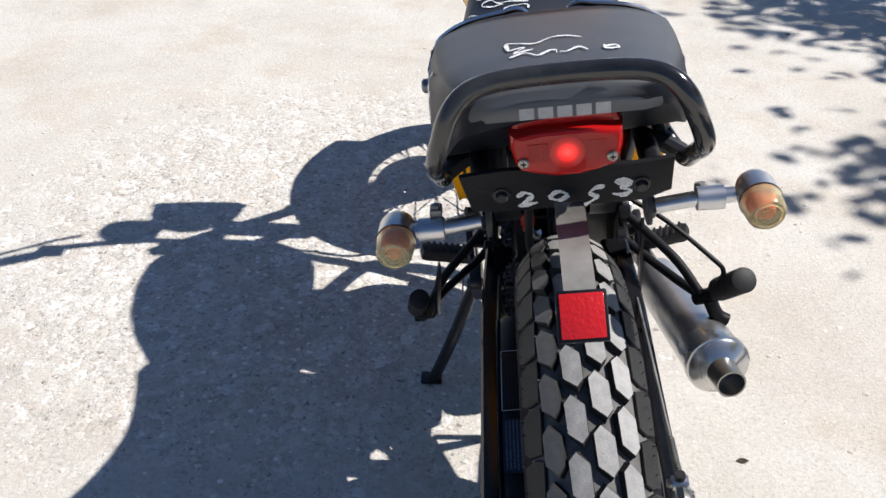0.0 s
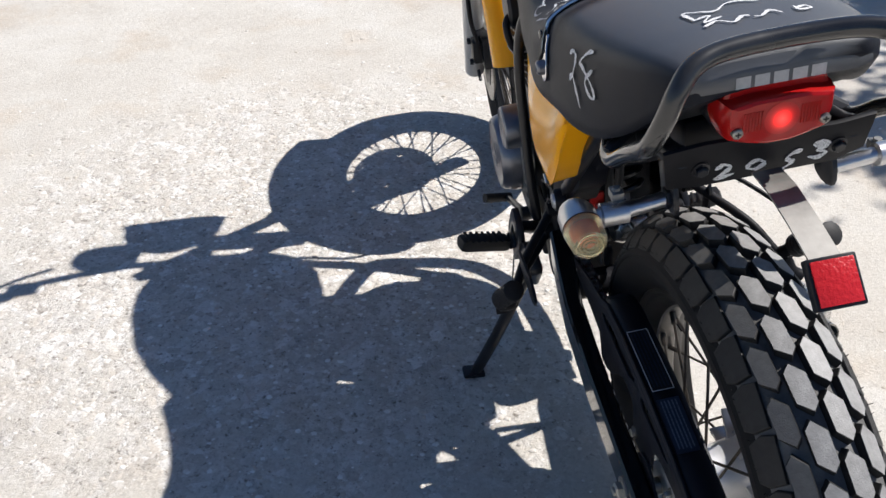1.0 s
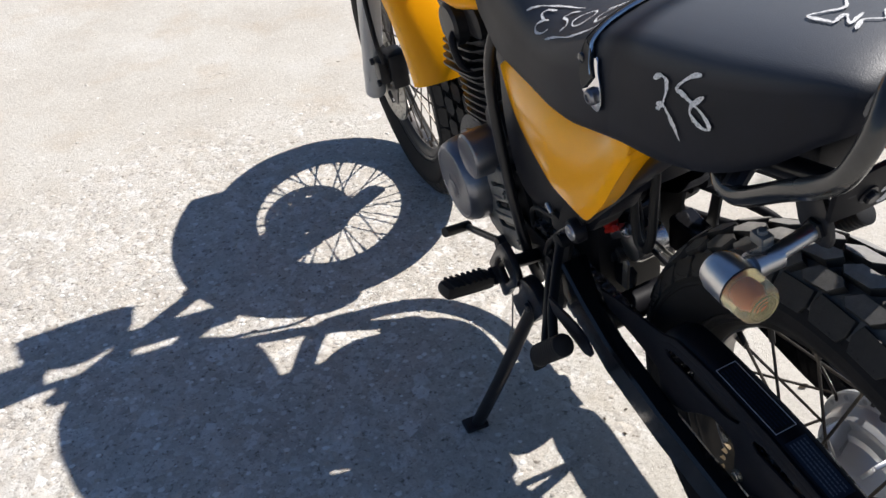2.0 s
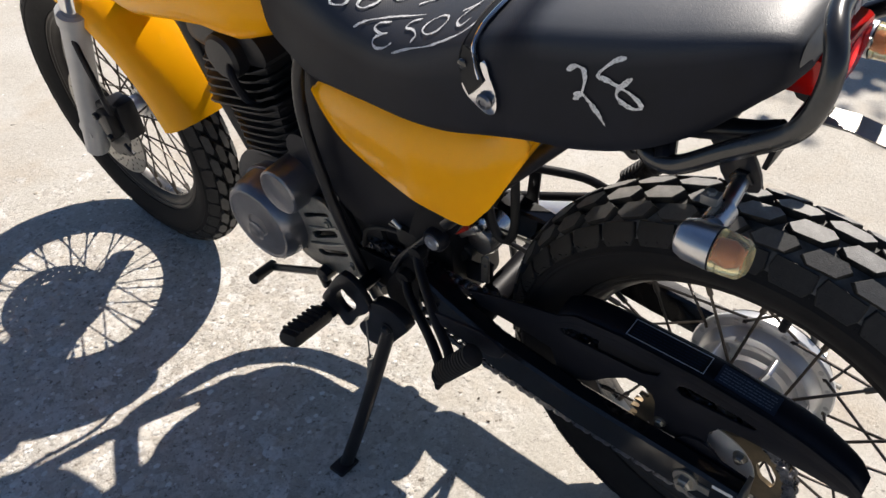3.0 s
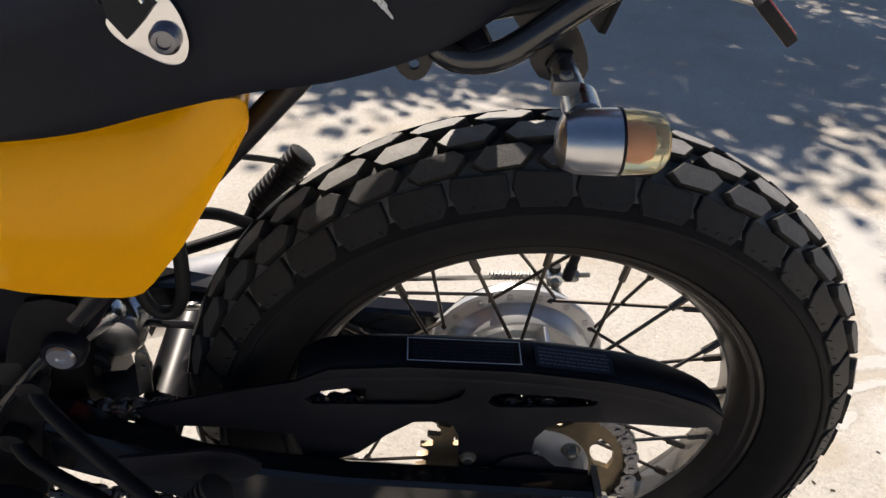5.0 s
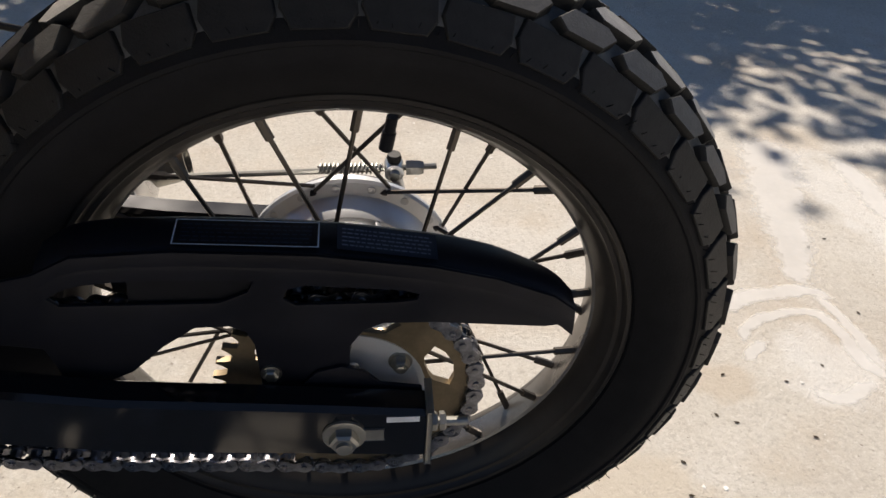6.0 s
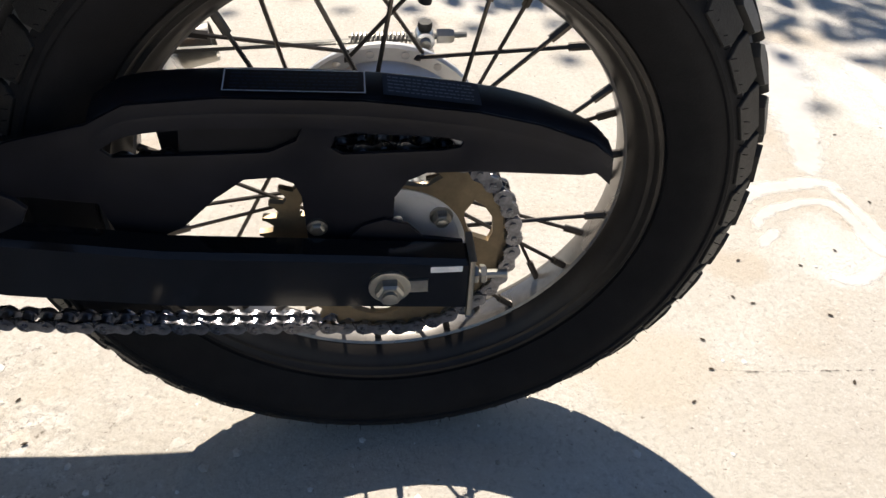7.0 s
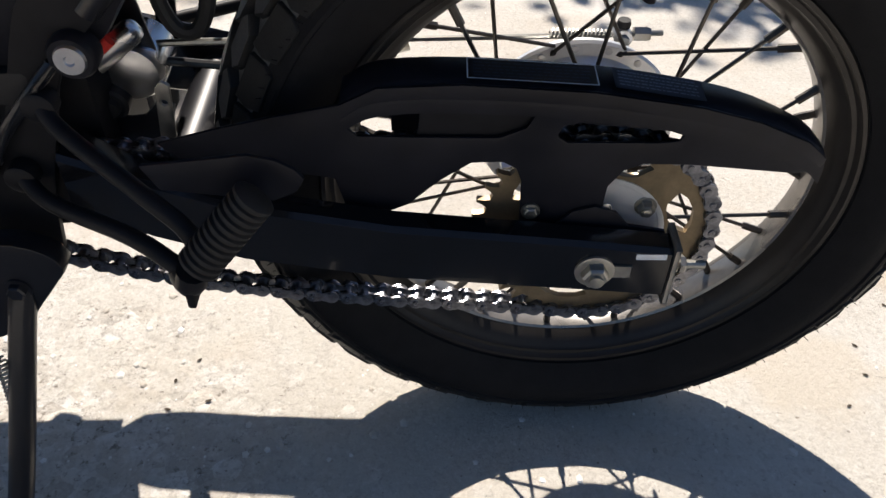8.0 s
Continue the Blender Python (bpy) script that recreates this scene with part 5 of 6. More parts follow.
# ---------------------------------------------------------------- side covers and frame
COVER_Y = (0.2096, 0.2104, 0.2130, 0.2180, 0.2310, 0.2480, 0.2650, 0.2870, 0.360, 0.458, 0.520, 0.552, 0.562, 0.573)
COVER_HIGH = (0.7400, 0.7455, 0.7490, 0.7503, 0.7495, 0.7452, 0.7410, 0.7350, 0.7200, 0.7090, 0.7050, 0.7020, 0.6960, 0.6780)
LOW_Y = (0.2096, 0.2110, 0.2160, 0.223, 0.262, 0.292, 0.299, 0.309, 0.330, 0.367, 0.420, 0.497, 0.520, 0.540, 0.558, 0.568, 0.573)
COVER_LOW = (0.7380, 0.7290, 0.7205, 0.708, 0.642, 0.603, 0.596, 0.5915, 0.5915, 0.594, 0.6000, 0.6080, 0.6125, 0.6195, 0.636, 0.652, 0.666)


def side_cover():
    """Smooth moulded cover, flat outside and turned in round its edge."""
    bm = bmesh.new()
    ys = [0.2096, 0.2104, 0.2115, 0.2130, 0.2150, 0.2180, 0.222, 0.23] + [0.24 + 0.30 * i / 36 for i in range(37)] + [0.548, 0.555, 0.561, 0.566, 0.570, 0.573]
    cols = []
    for y in ys:
        lo, hi = float(np.interp(y, LOW_Y, COVER_LOW)), float(np.interp(y, COVER_Y, COVER_HIGH))
        col = []
        for j in range(13):
            t = j / 12
            x = -0.137 + 0.30 * max(0.0, y - 0.38) ** 1.25 + 0.006 * t ** 2 + 0.022 * t ** 6 * min(1.0, max(0.0, (y - 0.235) / 0.035)) + 0.006 * (1 - t) ** 6 + 0.004 * max(0, (0.24 - y) / 0.03) ** 2
            col.append((x, y, lo + (hi - lo) * t))
        cols.append(col)
    rim = [(i, 0) for i in range(len(cols))] + [(len(cols) - 1, j) for j in range(1, 12)] + [(i, 12) for i in range(len(cols) - 1, -1, -1)] + [(0, j) for j in range(11, 0, -1)]
    grid = [[bm.verts.new(p) for p in col] for col in cols]
    for a, b in zip(grid, grid[1:]):
        for j in range(12):
            bm.faces.new((a[j], a[j + 1], b[j + 1], b[j]))
    last = [grid[i][j] for i, j in rim]
    for inset, depth in ((0.0015, 0.002), (0.0025, 0.006), (0.006, 0.036)):
        ring = []
        for i, j in rim:
            x, y, z = cols[i][j]
            d = Vector((0.36 - y, 0.675 - z)).normalized() * inset
            ring.append(bm.verts.new((x + depth, y + d.x, z + d.y)))
        n = len(rim)
        for k in range(n):
            bm.faces.new((last[k], last[(k + 1) % n], ring[(k + 1) % n], ring[k]))
        last = ring
    return bm


for s in (-1, 1):
    bm = side_cover()
    part("side_cover", bm if s < 0 else mirrored(bm), M_YELLOW, bike, "glossy yellow side cover", 45)
    bm = cushion(round_poly([(0.592, 0.735), (0.602, 0.640), (0.606, 0.562), (0.584, 0.472), (0.530, 0.452), (0.440, 0.478), (0.392, 0.496), (0.366, 0.513), (0.346, 0.542), (0.316, 0.576), (0.300, 0.640), (0.360, 0.740)], 4), -0.088, -0.095, -0.050)
    part("lower_cover", bm if s < 0 else mirrored(bm), M_PLASTIC, bike, "matt black lower side panel")

frame_thing = part("frame", tube([(-0.078, 0.570, 0.745), (-0.102, 0.582, 0.700), (-0.110, 0.588, 0.624), (-0.110, 0.576, 0.514), (-0.110, 0.558, 0.429), (-0.104, 0.545, 0.350), (-0.092, 0.542, 0.290)], 0.0085, 12, 6), M_FRAME, bike, "glossy black tubular steel frame")
for s in (-1, 1):
    if s > 0:
        part("rear_tube", tube([(0.100, 0.585, 0.725), (0.106, 0.592, 0.580), (0.106, 0.566, 0.455), (0.106, 0.540, 0.330), (0.100, 0.545, 0.250)], 0.0092, 12, 6), M_FRAME, frame_thing)
    part("seat_rail", tube([(s * 0.06, 0.62, 0.745), (s * 0.085, 0.40, 0.752), (s * 0.088, 0.20, 0.768), (s * 0.080, 0.03, 0.800), (s * 0.078, -0.01, 0.812)], 0.0105, 12, 6), M_FRAME, frame_thing)
    part("stay_tube", tube([(s * 0.088, 0.16, 0.770), (s * 0.09, 0.26, 0.660), (s * 0.092, 0.372, 0.535)], 0.0095 if s < 0 else 0.0055, 12, 5), M_FRAME, frame_thing)
    if s < 0:
        outline = round_poly([(0.357, 0.545), (0.405, 0.556), (0.440, 0.485), (0.468, 0.410), (0.510, 0.345), (0.495, 0.295), (0.455, 0.300), (0.440, 0.370), (0.420, 0.435), (0.398, 0.495)], 3)
    else:
        outline = [(0.365, 0.55), (0.41, 0.56), (0.56, 0.48), (0.59, 0.40), (0.585, 0.352), (0.50, 0.348), (0.455, 0.350), (0.432, 0.40), (0.418, 0.46), (0.375, 0.505)]
    part("pivot_plate", plate(outline, s * 0.092, s * 0.099, bevel=0.001), M_DULL, frame_thing)
    bm = rev([(s * 0.094, 0.0175), (s * 0.106, 0.0175), (s * 0.110, 0.015), (s * 0.110, 0.001)], 28, (0, 0.385, 0.508))
    boss = part("pivot_boss", bm, M_PLASTIC, frame_thing)
    part("pivot_cap", rev([(s * 0.110, 0.0115), (s * 0.1125, 0.0105), (s * 0.1125, 0.004), (s * 0.111, 0.003)], 24, (0, 0.385, 0.508)), M_ALU, frame_thing, "bright pivot cap")
    part("cradle_tube", tube([(s * 0.07, 0.545, 0.292), (s * 0.06, 0.62, 0.290), (s * 0.06, 0.76, 0.290), (s * 0.04, 0.86, 0.305), (s * 0.01, 0.88, 0.33)], 0.0115, 12, 6), M_FRAME, frame_thing)
part("lower_stay", tube([(0.10, 0.425, 0.360), (0.10, 0.413, 0.235)], 0.0065, 10, 0), M_FRAME, frame_thing)
part("down_tube", tube([(0, 1.04, 0.76), (0, 1.001, 0.635), (0, 0.966, 0.526), (0, 0.925, 0.42), (0, 0.87, 0.30)], 0.014, 14, 4), M_FRAME, frame_thing)
part("top_tube", tube([(0, 0.60, 0.74), (0, 0.80, 0.80), (0, 1.04, 0.83)], 0.020, 14, 4), M_FRAME, frame_thing)
part("steering_head", tube([(0, 1.055, 0.760), (0, 1.005, 0.900)], 0.028, 18, 0), M_FRAME, frame_thing)

part("chain_cover", plate(round_poly([(0.395, 0.352), (0.400, 0.388), (0.470, 0.392), (0.560, 0.388), (0.598, 0.392), (0.606, 0.350), (0.560, 0.330), (0.470, 0.334)], 3), -0.0895, -0.0865, bevel=0.0008), M_DULL, frame_thing, "black plate between the chain runs")

# shock, battery lead, hoses and small things behind the covers
shock = part("rear_shock", tube([(0, 0.440, 0.66), (0, 0.405, 0.43)], 0.017, 14, 0), M_CAST, bike, "grey rear shock absorber")
coil = []
ax = (Vector((0, 0.412, 0.48)) - Vector((0, 0.438, 0.65)))
e1, e2 = Vector((1, 0, 0)), ax.normalized().cross(Vector((1, 0, 0)))
for i in range(7 * 14 + 1):
    a = 2 * math.pi * i / 14
    coil.append(Vector((0, 0.438, 0.65)) + ax * i / 98 + (e1 * math.cos(a) + e2 * math.sin(a)) * 0.031)
part("coil_spring", tube(coil, 0.0055, 8, 0), M_FRAME, shock, "black coil spring")
part("shock_clevis", rev([(0.030, 0.016), (0.026, 0.026), (-0.014, 0.027), (-0.022, 0.023), (-0.025, 0.014), (-0.025, 0.001)], 32, (0, 0.384, 0.440)), M_ALU, shock, "pale rounded alloy clevis")
bm = rev([(0.0, 0.004), (0.002, 0.0085), (0.006, 0.0105), (0.040, 0.0115), (0.064, 0.0120), (0.068, 0.010)], 24, axis="z")
bm.transform(Matrix.Translation((-0.030, 0.366, 0.488)) @ Vector((0, 0.80, -0.60)).to_track_quat("Z", "Y").to_matrix().to_4x4())
part("reservoir", bm, M_ALU, shock, "pale alloy end piece")
part("clevis_bolt", rev([(-0.022, 0.0145), (-0.034, 0.0145), (-0.036, 0.012), (-0.036, 0.009), (-0.042, 0.008), (-0.043, 0.001)], 24, (0, 0.402, 0.418)), M_PEG, shock, "dark bolt with a rubber bush")
part("linkage_plate", plate([(0.446, 0.442), (0.430, 0.442), (0.420, 0.426), (0.4185, 0.412), (0.389, 0.407), (0.376, 0.409), (0.362, 0.424), (0.350, 0.420), (0.356, 0.388), (0.372, 0.374), (0.446, 0.362)], -0.036, -0.031, bevel=0.0008), M_FRAME, shock, "black linkage plate with bright worn edges")
loom = part("wiring_loom", tube([(-0.104, 0.480, 0.400), (-0.108, 0.455, 0.440), (-0.108, 0.425, 0.475), (-0.102, 0.402, 0.500)], 0.0052, 10, 5), M_FRAME, bike, "black sheathed wires beside the frame")
part("wire", tube([(-0.110, 0.470, 0.408), (-0.113, 0.445, 0.452), (-0.112, 0.418, 0.486), (-0.104, 0.398, 0.505)], 0.0016, 6, 5), M_FRAME, loom)
part("loom_clip", tube([(-0.106, 0.4565, 0.5100), (-0.106, 0.4440, 0.5012)], 0.0032, 8, 0), M_ALU, loom, "bright metal clip")
part("pivot_housing", box((-0.062, 0.400, 0.325), (0.045, 0.575, 0.560), 0.012), M_DULL, bike, "black swing arm pivot housing")
red_lead = part("battery_lead", tube([(-0.043, 0.384, 0.484), (-0.045, 0.396, 0.474), (-0.045, 0.412, 0.463), (-0.044, 0.432, 0.452)], 0.0052, 8, 5), M_REDCAP, bike, "red battery lead with a plug")
part("plug", box((-0.052, 0.395, 0.478), (-0.030, 0.412, 0.500), 0.003), M_REDCAP, red_lead)
part("fender_bracket", plate([(0.362, 0.452), (0.392, 0.452), (0.412, 0.62), (0.385, 0.62)], -0.012, -0.009, [ring_pts(0.004, 10, 0.378, 0.466)], bevel=0.0008), M_FRAME, bike)
part("stop_lamp_rod", tube([(0.0, 0.430, 0.420), (0.0, 0.402, 0.446), (0.0, 0.385, 0.454), (0.002, 0.30, 0.458), (0.005, 0.20, 0.452)], 0.0030, 8, 5), M_STEEL, bike, "bent bright steel rod")
part("brake_lever_rod", tube([(0.0, 0.40, 0.445), (0.0, 0.36, 0.440), (0.004, 0.24, 0.428)], 0.0038, 8, 4), M_FRAME, bike)
relay = part("relay_box", box((-0.100, 0.425, 0.462), (-0.078, 0.462, 0.490), 0.004), M_PEG, bike, "small black rubber-covered switch")
part("switch_clip", box((-0.1035, 0.448, 0.492), (-0.0995, 0.470, 0.4955), 0.0008), M_STEEL, relay, "bright steel clip")
part("switch_lead", tube([(-0.095, 0.462, 0.476), (-0.098, 0.500, 0.468), (-0.096, 0.530, 0.445), (-0.088, 0.552, 0.40)], 0.0035, 8, 5), M_PEG, relay)
part("battery_box", box((-0.07, 0.30, 0.60), (0.07, 0.56, 0.73), 0.008), M_PLASTIC, bike)
part("breather_hose", tube([(-0.035, 0.350, 0.63), (-0.038, 0.344, 0.535), (-0.04, 0.336, 0.500), (-0.04, 0.324, 0.490), (-0.04, 0.311, 0.499), (-0.04, 0.302, 0.535), (-0.035, 0.300, 0.63)], 0.0062, 10, 6), M_PEG, bike, "black rubber breather hose loop")
part("mud_flap", plate([(0.349, 0.398), (0.362, 0.398), (0.357, 0.446), (0.351, 0.452), (0.345, 0.448)], -0.050, -0.046, [ring_pts(0.003, 10, 0.352, 0.432)], bevel=0.0008), M_STEEL, bike, "bent steel tab")

# ---------------------------------------------------------------- stand, pegs and levers
stand = part("side_stand", tube([(-0.138, 0.468, 0.318), (-0.150, 0.475, 0.290), (-0.205, 0.502, 0.150), (-0.252, 0.526, 0.040)], 0.0112, 12, 5), M_FRAME, bike, "black side stand propped on the ground")
part("stand_foot", box((-0.024, -0.015, -0.005), (0.018, 0.015, 0.005), 0.004, Matrix.Translation((-0.254, 0.527, 0.0385)) @ Matrix.Rotation(radians(8), 4, "Y")), M_FRAME, stand)
part("stand_knuckle", plate(round_poly([(0.428, 0.340), (0.440, 0.358), (0.470, 0.366), (0.500, 0.352), (0.510, 0.314), (0.530, 0.294), (0.538, 0.274), (0.524, 0.255), (0.504, 0.256), (0.478, 0.272), (0.456, 0.300), (0.436, 0.326)], 3), -0.146, -0.126, bevel=0.002), M_FRAME, stand)
part("stand_bolt", add_hex(rev([(-0.146, 0.011), (-0.148, 0.011), (-0.148, 0.006)], 20, (0, 0.470, 0.318)), (-0.148, 0.470, 0.318), 0.008, -0.006), M_FRAME, stand)
coil = [(-0.170 - 0.012 * i / 72 + 0.005 * math.cos(2 * math.pi * i / 6), 0.497 + 0.005 * math.sin(2 * math.pi * i / 6), 0.255 - 0.050 * i / 72) for i in range(73)]
spring = part("stand_spring", tube(coil, 0.0012, 5, 0), M_BRACKET, stand)
part("spring_hook", tube([(-0.160, 0.498, 0.330), (-0.170, 0.498, 0.256)], 0.0014, 6, 0), M_BRACKET, stand)
part("rubber_stop", box((-0.138, 0.432, 0.337), (-0.124, 0.444, 0.350), 0.003), M_ORANGE, stand, "faded orange rubber stop")


def rider_peg(s):
    outer, inner = Vector((s * 0.247, 0.5880, 0.309)), Vector((s * 0.150, 0.6070, 0.2755))
    m = Matrix.Translation((outer + inner) / 2) @ (outer - inner).to_track_quat("X", "Z").to_matrix().to_4x4()
    bm = add_box(bmesh.new(), (-0.050, -0.0175, -0.0125), (0.050, 0.0175, 0.0125), 0.0105, m)
    peg = part("rider_footpeg", bm, M_PEG, bike, "black ribbed rubber footpeg")
    for i in range(7):
        part("peg_rib", box((-0.036 + i * 0.0115, -0.0165, 0.0105), (-0.031 + i * 0.0115, 0.0165, 0.0142), 0.001, m), M_PEG, peg)
    outline = round_poly([(0.6102, 0.3056), (0.600, 0.2974), (0.589, 0.2907), (0.5776, 0.2817), (0.5685, 0.2660), (0.552, 0.276), (0.5328, 0.306), (0.5108, 0.326), (0.4968, 0.3514), (0.5085, 0.3765), (0.5215, 0.3902), (0.5444, 0.3943), (0.5693, 0.3657), (0.590, 0.336)], 2)
    gap = round_poly([(0.5692, 0.3349), (0.5516, 0.3573), (0.5436, 0.3498), (0.5281, 0.3402), (0.5342, 0.3223), (0.5512, 0.3054), (0.563, 0.3113), (0.5701, 0.3235)], 2)
    part("peg_bracket", plate(outline, s * 0.150 if s < 0 else 0.138, -0.138 if s < 0 else 0.150, [gap], bevel=0.0025), M_FRAME, peg)
    part("bracket_arm", tube([(s * 0.142, 0.520, 0.372), (s * 0.120, 0.528, 0.360), (s * 0.092, 0.540, 0.345)], 0.011, 12, 4), M_FRAME, peg)
    part("hinge_pin", tube([(s * 0.146, 0.612, 0.292), (s * 0.146, 0.588, 0.274)], 0.0075, 10, 0), M_DULL, peg)


rider_peg(-1)
rider_peg(1)
lever = part("gear_lever", tube([(-0.120, 0.7800, 0.2540), (-0.117, 0.735, 0.2725), (-0.112, 0.665, 0.3010), (-0.110, 0.646, 0.308)], 0.0066, 10, 5), M_FRAME, bike, "black gear lever")
part("lever_rubber", tube([(-0.114, 0.7835, 0.2525), (-0.168, 0.7665, 0.2720)], 0.0095, 12, 0), M_PEG, lever)
part("lever_boss", rev([(-0.095, 0.013), (-0.118, 0.013), (-0.120, 0.010)], 20, (0, 0.640, 0.309)), M_FRAME, lever)
part("lever_clamp", tube([(-0.112, 0.648, 0.312), (-0.114, 0.636, 0.286)], 0.0085, 10, 0), M_FRAME, lever)


def passenger_peg(s):
    bm = bmesh.new()
    a, b = (Vector((-0.2155, 0.294, 0.4175)), Vector((-0.2015, 0.250, 0.4685))) if s < 0 else (Vector((0.227, 0.292, 0.414)), Vector((0.244, 0.236, 0.474)))
    d = (b - a)
    rad = 0.0148 if s < 0 else 0.0178
    prof = []
    for i in range(12):
        u = d.length * i / 12
        w_ = d.length / 12
        prof += [(u, rad - 0.0022), (u + w_ * 0.2, rad), (u + w_ * 0.6, rad), (u + w_ * 0.8, rad - 0.0022)]
    add_rev(bm, prof, 20, axis="z")
    bm.transform(Matrix.Translation(a) @ d.to_track_quat("Z", "Y").to_matrix().to_4x4())
    peg = part("passenger_footpeg", bm, M_PEG, bike, "black ringed rubber passenger peg")
    if s < 0:
        bm = tube([(-0.108, 0.418, 0.470), (-0.125, 0.400, 0.458), (-0.170, 0.338, 0.442), (-0.190, 0.304, 0.424), (-0.200, 0.298, 0.400)], 0.0068, 12, 5)
        add_tube(bm, [(-0.108, 0.452, 0.404), (-0.130, 0.425, 0.396), (-0.175, 0.350, 0.404), (-0.205, 0.305, 0.398)], 0.0068, 12, 5)
        add_tube(bm, [(-0.196, 0.312, 0.392), (-0.213, 0.302, 0.400), (-0.217, 0.297, 0.415)], 0.0110, 12, 3)
        add_box(bm, (-0.224, 0.2985, 0.384), (-0.206, 0.3045, 0.404), 0.002)
    else:
        bm = tube([(0.105, 0.415, 0.478), (0.128, 0.390, 0.466), (0.172, 0.335, 0.440), (0.200, 0.300, 0.405)], 0.0070, 12, 5)
        add_tube(bm, [(0.105, 0.455, 0.405), (0.130, 0.420, 0.398), (0.175, 0.345, 0.396), (0.205, 0.302, 0.394)], 0.0070, 12, 5)
        add_tube(bm, [(0.198, 0.312, 0.384), (0.218, 0.300, 0.398), (0.225, 0.292, 0.414)], 0.0115, 12, 3)
        add_tube(bm, [(0.215, 0.298, 0.392), (0.226, 0.292, 0.366), (0.240, 0.288, 0.356)], 0.0105, 12, 3)
        add_tube(bm, [(0.100, 0.330, 0.560), (0.150, 0.310, 0.530), (0.205, 0.272, 0.490), (0.222, 0.262, 0.470), (0.218, 0.285, 0.425)], 0.0035, 8, 5)
    if s < 0:
        part("heel_plate", plate([(0.330, 0.472), (0.259, 0.482), (0.240, 0.478), (0.229, 0.471), (0.223, 0.463), (0.229, 0.452), (0.245, 0.444), (0.320, 0.452)], -0.179, -0.175, bevel=0.0012), M_PLASTIC, peg, "flat black heel plate")
    part("peg_arm", bm, M_DULL, peg)
    for y, z in ((0.418, 0.470), (0.452, 0.404)):
        part("arm_bolt", rev([(s * 0.100, 0.012), (s * 0.114, 0.012), (s * 0.116, 0.009)], 20, (0, y, z)), M_DULL, peg)


passenger_peg(-1)
passenger_peg(1)

# ---------------------------------------------------------------- engine
crank = part("engine", cushion(round_poly([(0.54, 0.45), (0.66, 0.47), (0.80, 0.47), (0.865, 0.40), (0.85, 0.31), (0.72, 0.275), (0.58, 0.285), (0.53, 0.34)], 4), -0.070, -0.075, 0.085), M_CAST, bike, "grey air-cooled single cylinder engine")
gen_c = (-0.015, 0.741, 0.387)
bm = rev([(-0.045, 0.079), (-0.100, 0.0745), (-0.110, 0.0725), (-0.1200, 0.0695), (-0.1245, 0.0655), (-0.1252, 0.0620), (-0.1238, 0.0600), (-0.1238, 0.0300), (-0.125, 0.021), (-0.1235, 0.019), (-0.1235, 0.001)], 48, gen_c)
part("generator_cover", bm, M_COVER, crank, "grey rounded generator cover")
part("cover_ridge", rev([(-0.070, 0.0765), (-0.070, 0.0805), (-0.076, 0.0805), (-0.076, 0.075)], 48, gen_c, closed=True), M_COVER, crank)
part("inspection_cap", rev([(-0.132, 0.018), (-0.1395, 0.0175), (-0.1412, 0.015), (-0.1412, 0.001)], 28, (0, 0.753, 0.368)), M_COVER, crank)
part("starter_cover", rev([(-0.070, 0.040), (-0.128, 0.0385), (-0.1325, 0.0375), (-0.1350, 0.0345), (-0.1340, 0.0325), (-0.1340, 0.001)], 36, (0, 0.666, 0.482)), M_COVER, crank, "grey round starter gear cover")
part("starter_motor", tube([(-0.03, 0.64, 0.535), (-0.090, 0.64, 0.535)], 0.034, 24, 0), M_ENGINE, crank)
bm = cushion(round_poly([(0.664, 0.43), (0.640, 0.458), (0.600, 0.460), (0.572, 0.41), (0.562, 0.358), (0.60, 0.324), (0.66, 0.328)], 3), -0.080, -0.084, -0.055)
part("cover_hollow", bm, M_DULL, crank)
SLOTS = [round_poly([(0.6515, 0.3890), (0.6220, 0.4050), (0.5955, 0.4165), (0.5925, 0.4060), (0.6190, 0.3925), (0.6469, 0.3785)], 2),
         round_poly([(0.6498, 0.3525), (0.6150, 0.3680), (0.5818, 0.3810), (0.5810, 0.3710), (0.6120, 0.3570), (0.6402, 0.3450)], 2),
         round_poly([(0.6600, 0.4240), (0.6280, 0.4390), (0.6040, 0.4480), (0.6030, 0.4420), (0.6290, 0.4320), (0.6560, 0.4170)], 2)]
outline = round_poly([(0.672, 0.438), (0.652, 0.464), (0.602, 0.468), (0.580, 0.422), (0.566, 0.372), (0.556, 0.350), (0.600, 0.321), (0.660, 0.314), (0.696, 0.326), (0.690, 0.358), (0.676, 0.392)], 3)
cover = part("sprocket_cover", plate(outline, -0.104, -0.096, SLOTS, bevel=0.0016), M_CASE, crank, "cast alloy sprocket cover with slots")
for a, b in (((0.655, 0.398), (0.586, 0.428)), ((0.660, 0.362), (0.576, 0.398))):
    part("cover_rib", tube([(-0.1035, *a), (-0.1065, (a[0] + b[0]) / 2, (a[1] + b[1]) / 2), (-0.1035, *b)], 0.0030, 8, 3), M_CASE, crank)
for y, z in ((0.605, 0.4295), (0.684, 0.345), (0.570, 0.357)):
    part("cover_bolt", add_hex(rev([(-0.102, 0.0085), (-0.1065, 0.0080), (-0.1065, 0.001)], 18, (0, y, z)), (-0.1065, y, z), 0.0055, -0.004), M_STEEL, crank)
TIP = radians(-12)
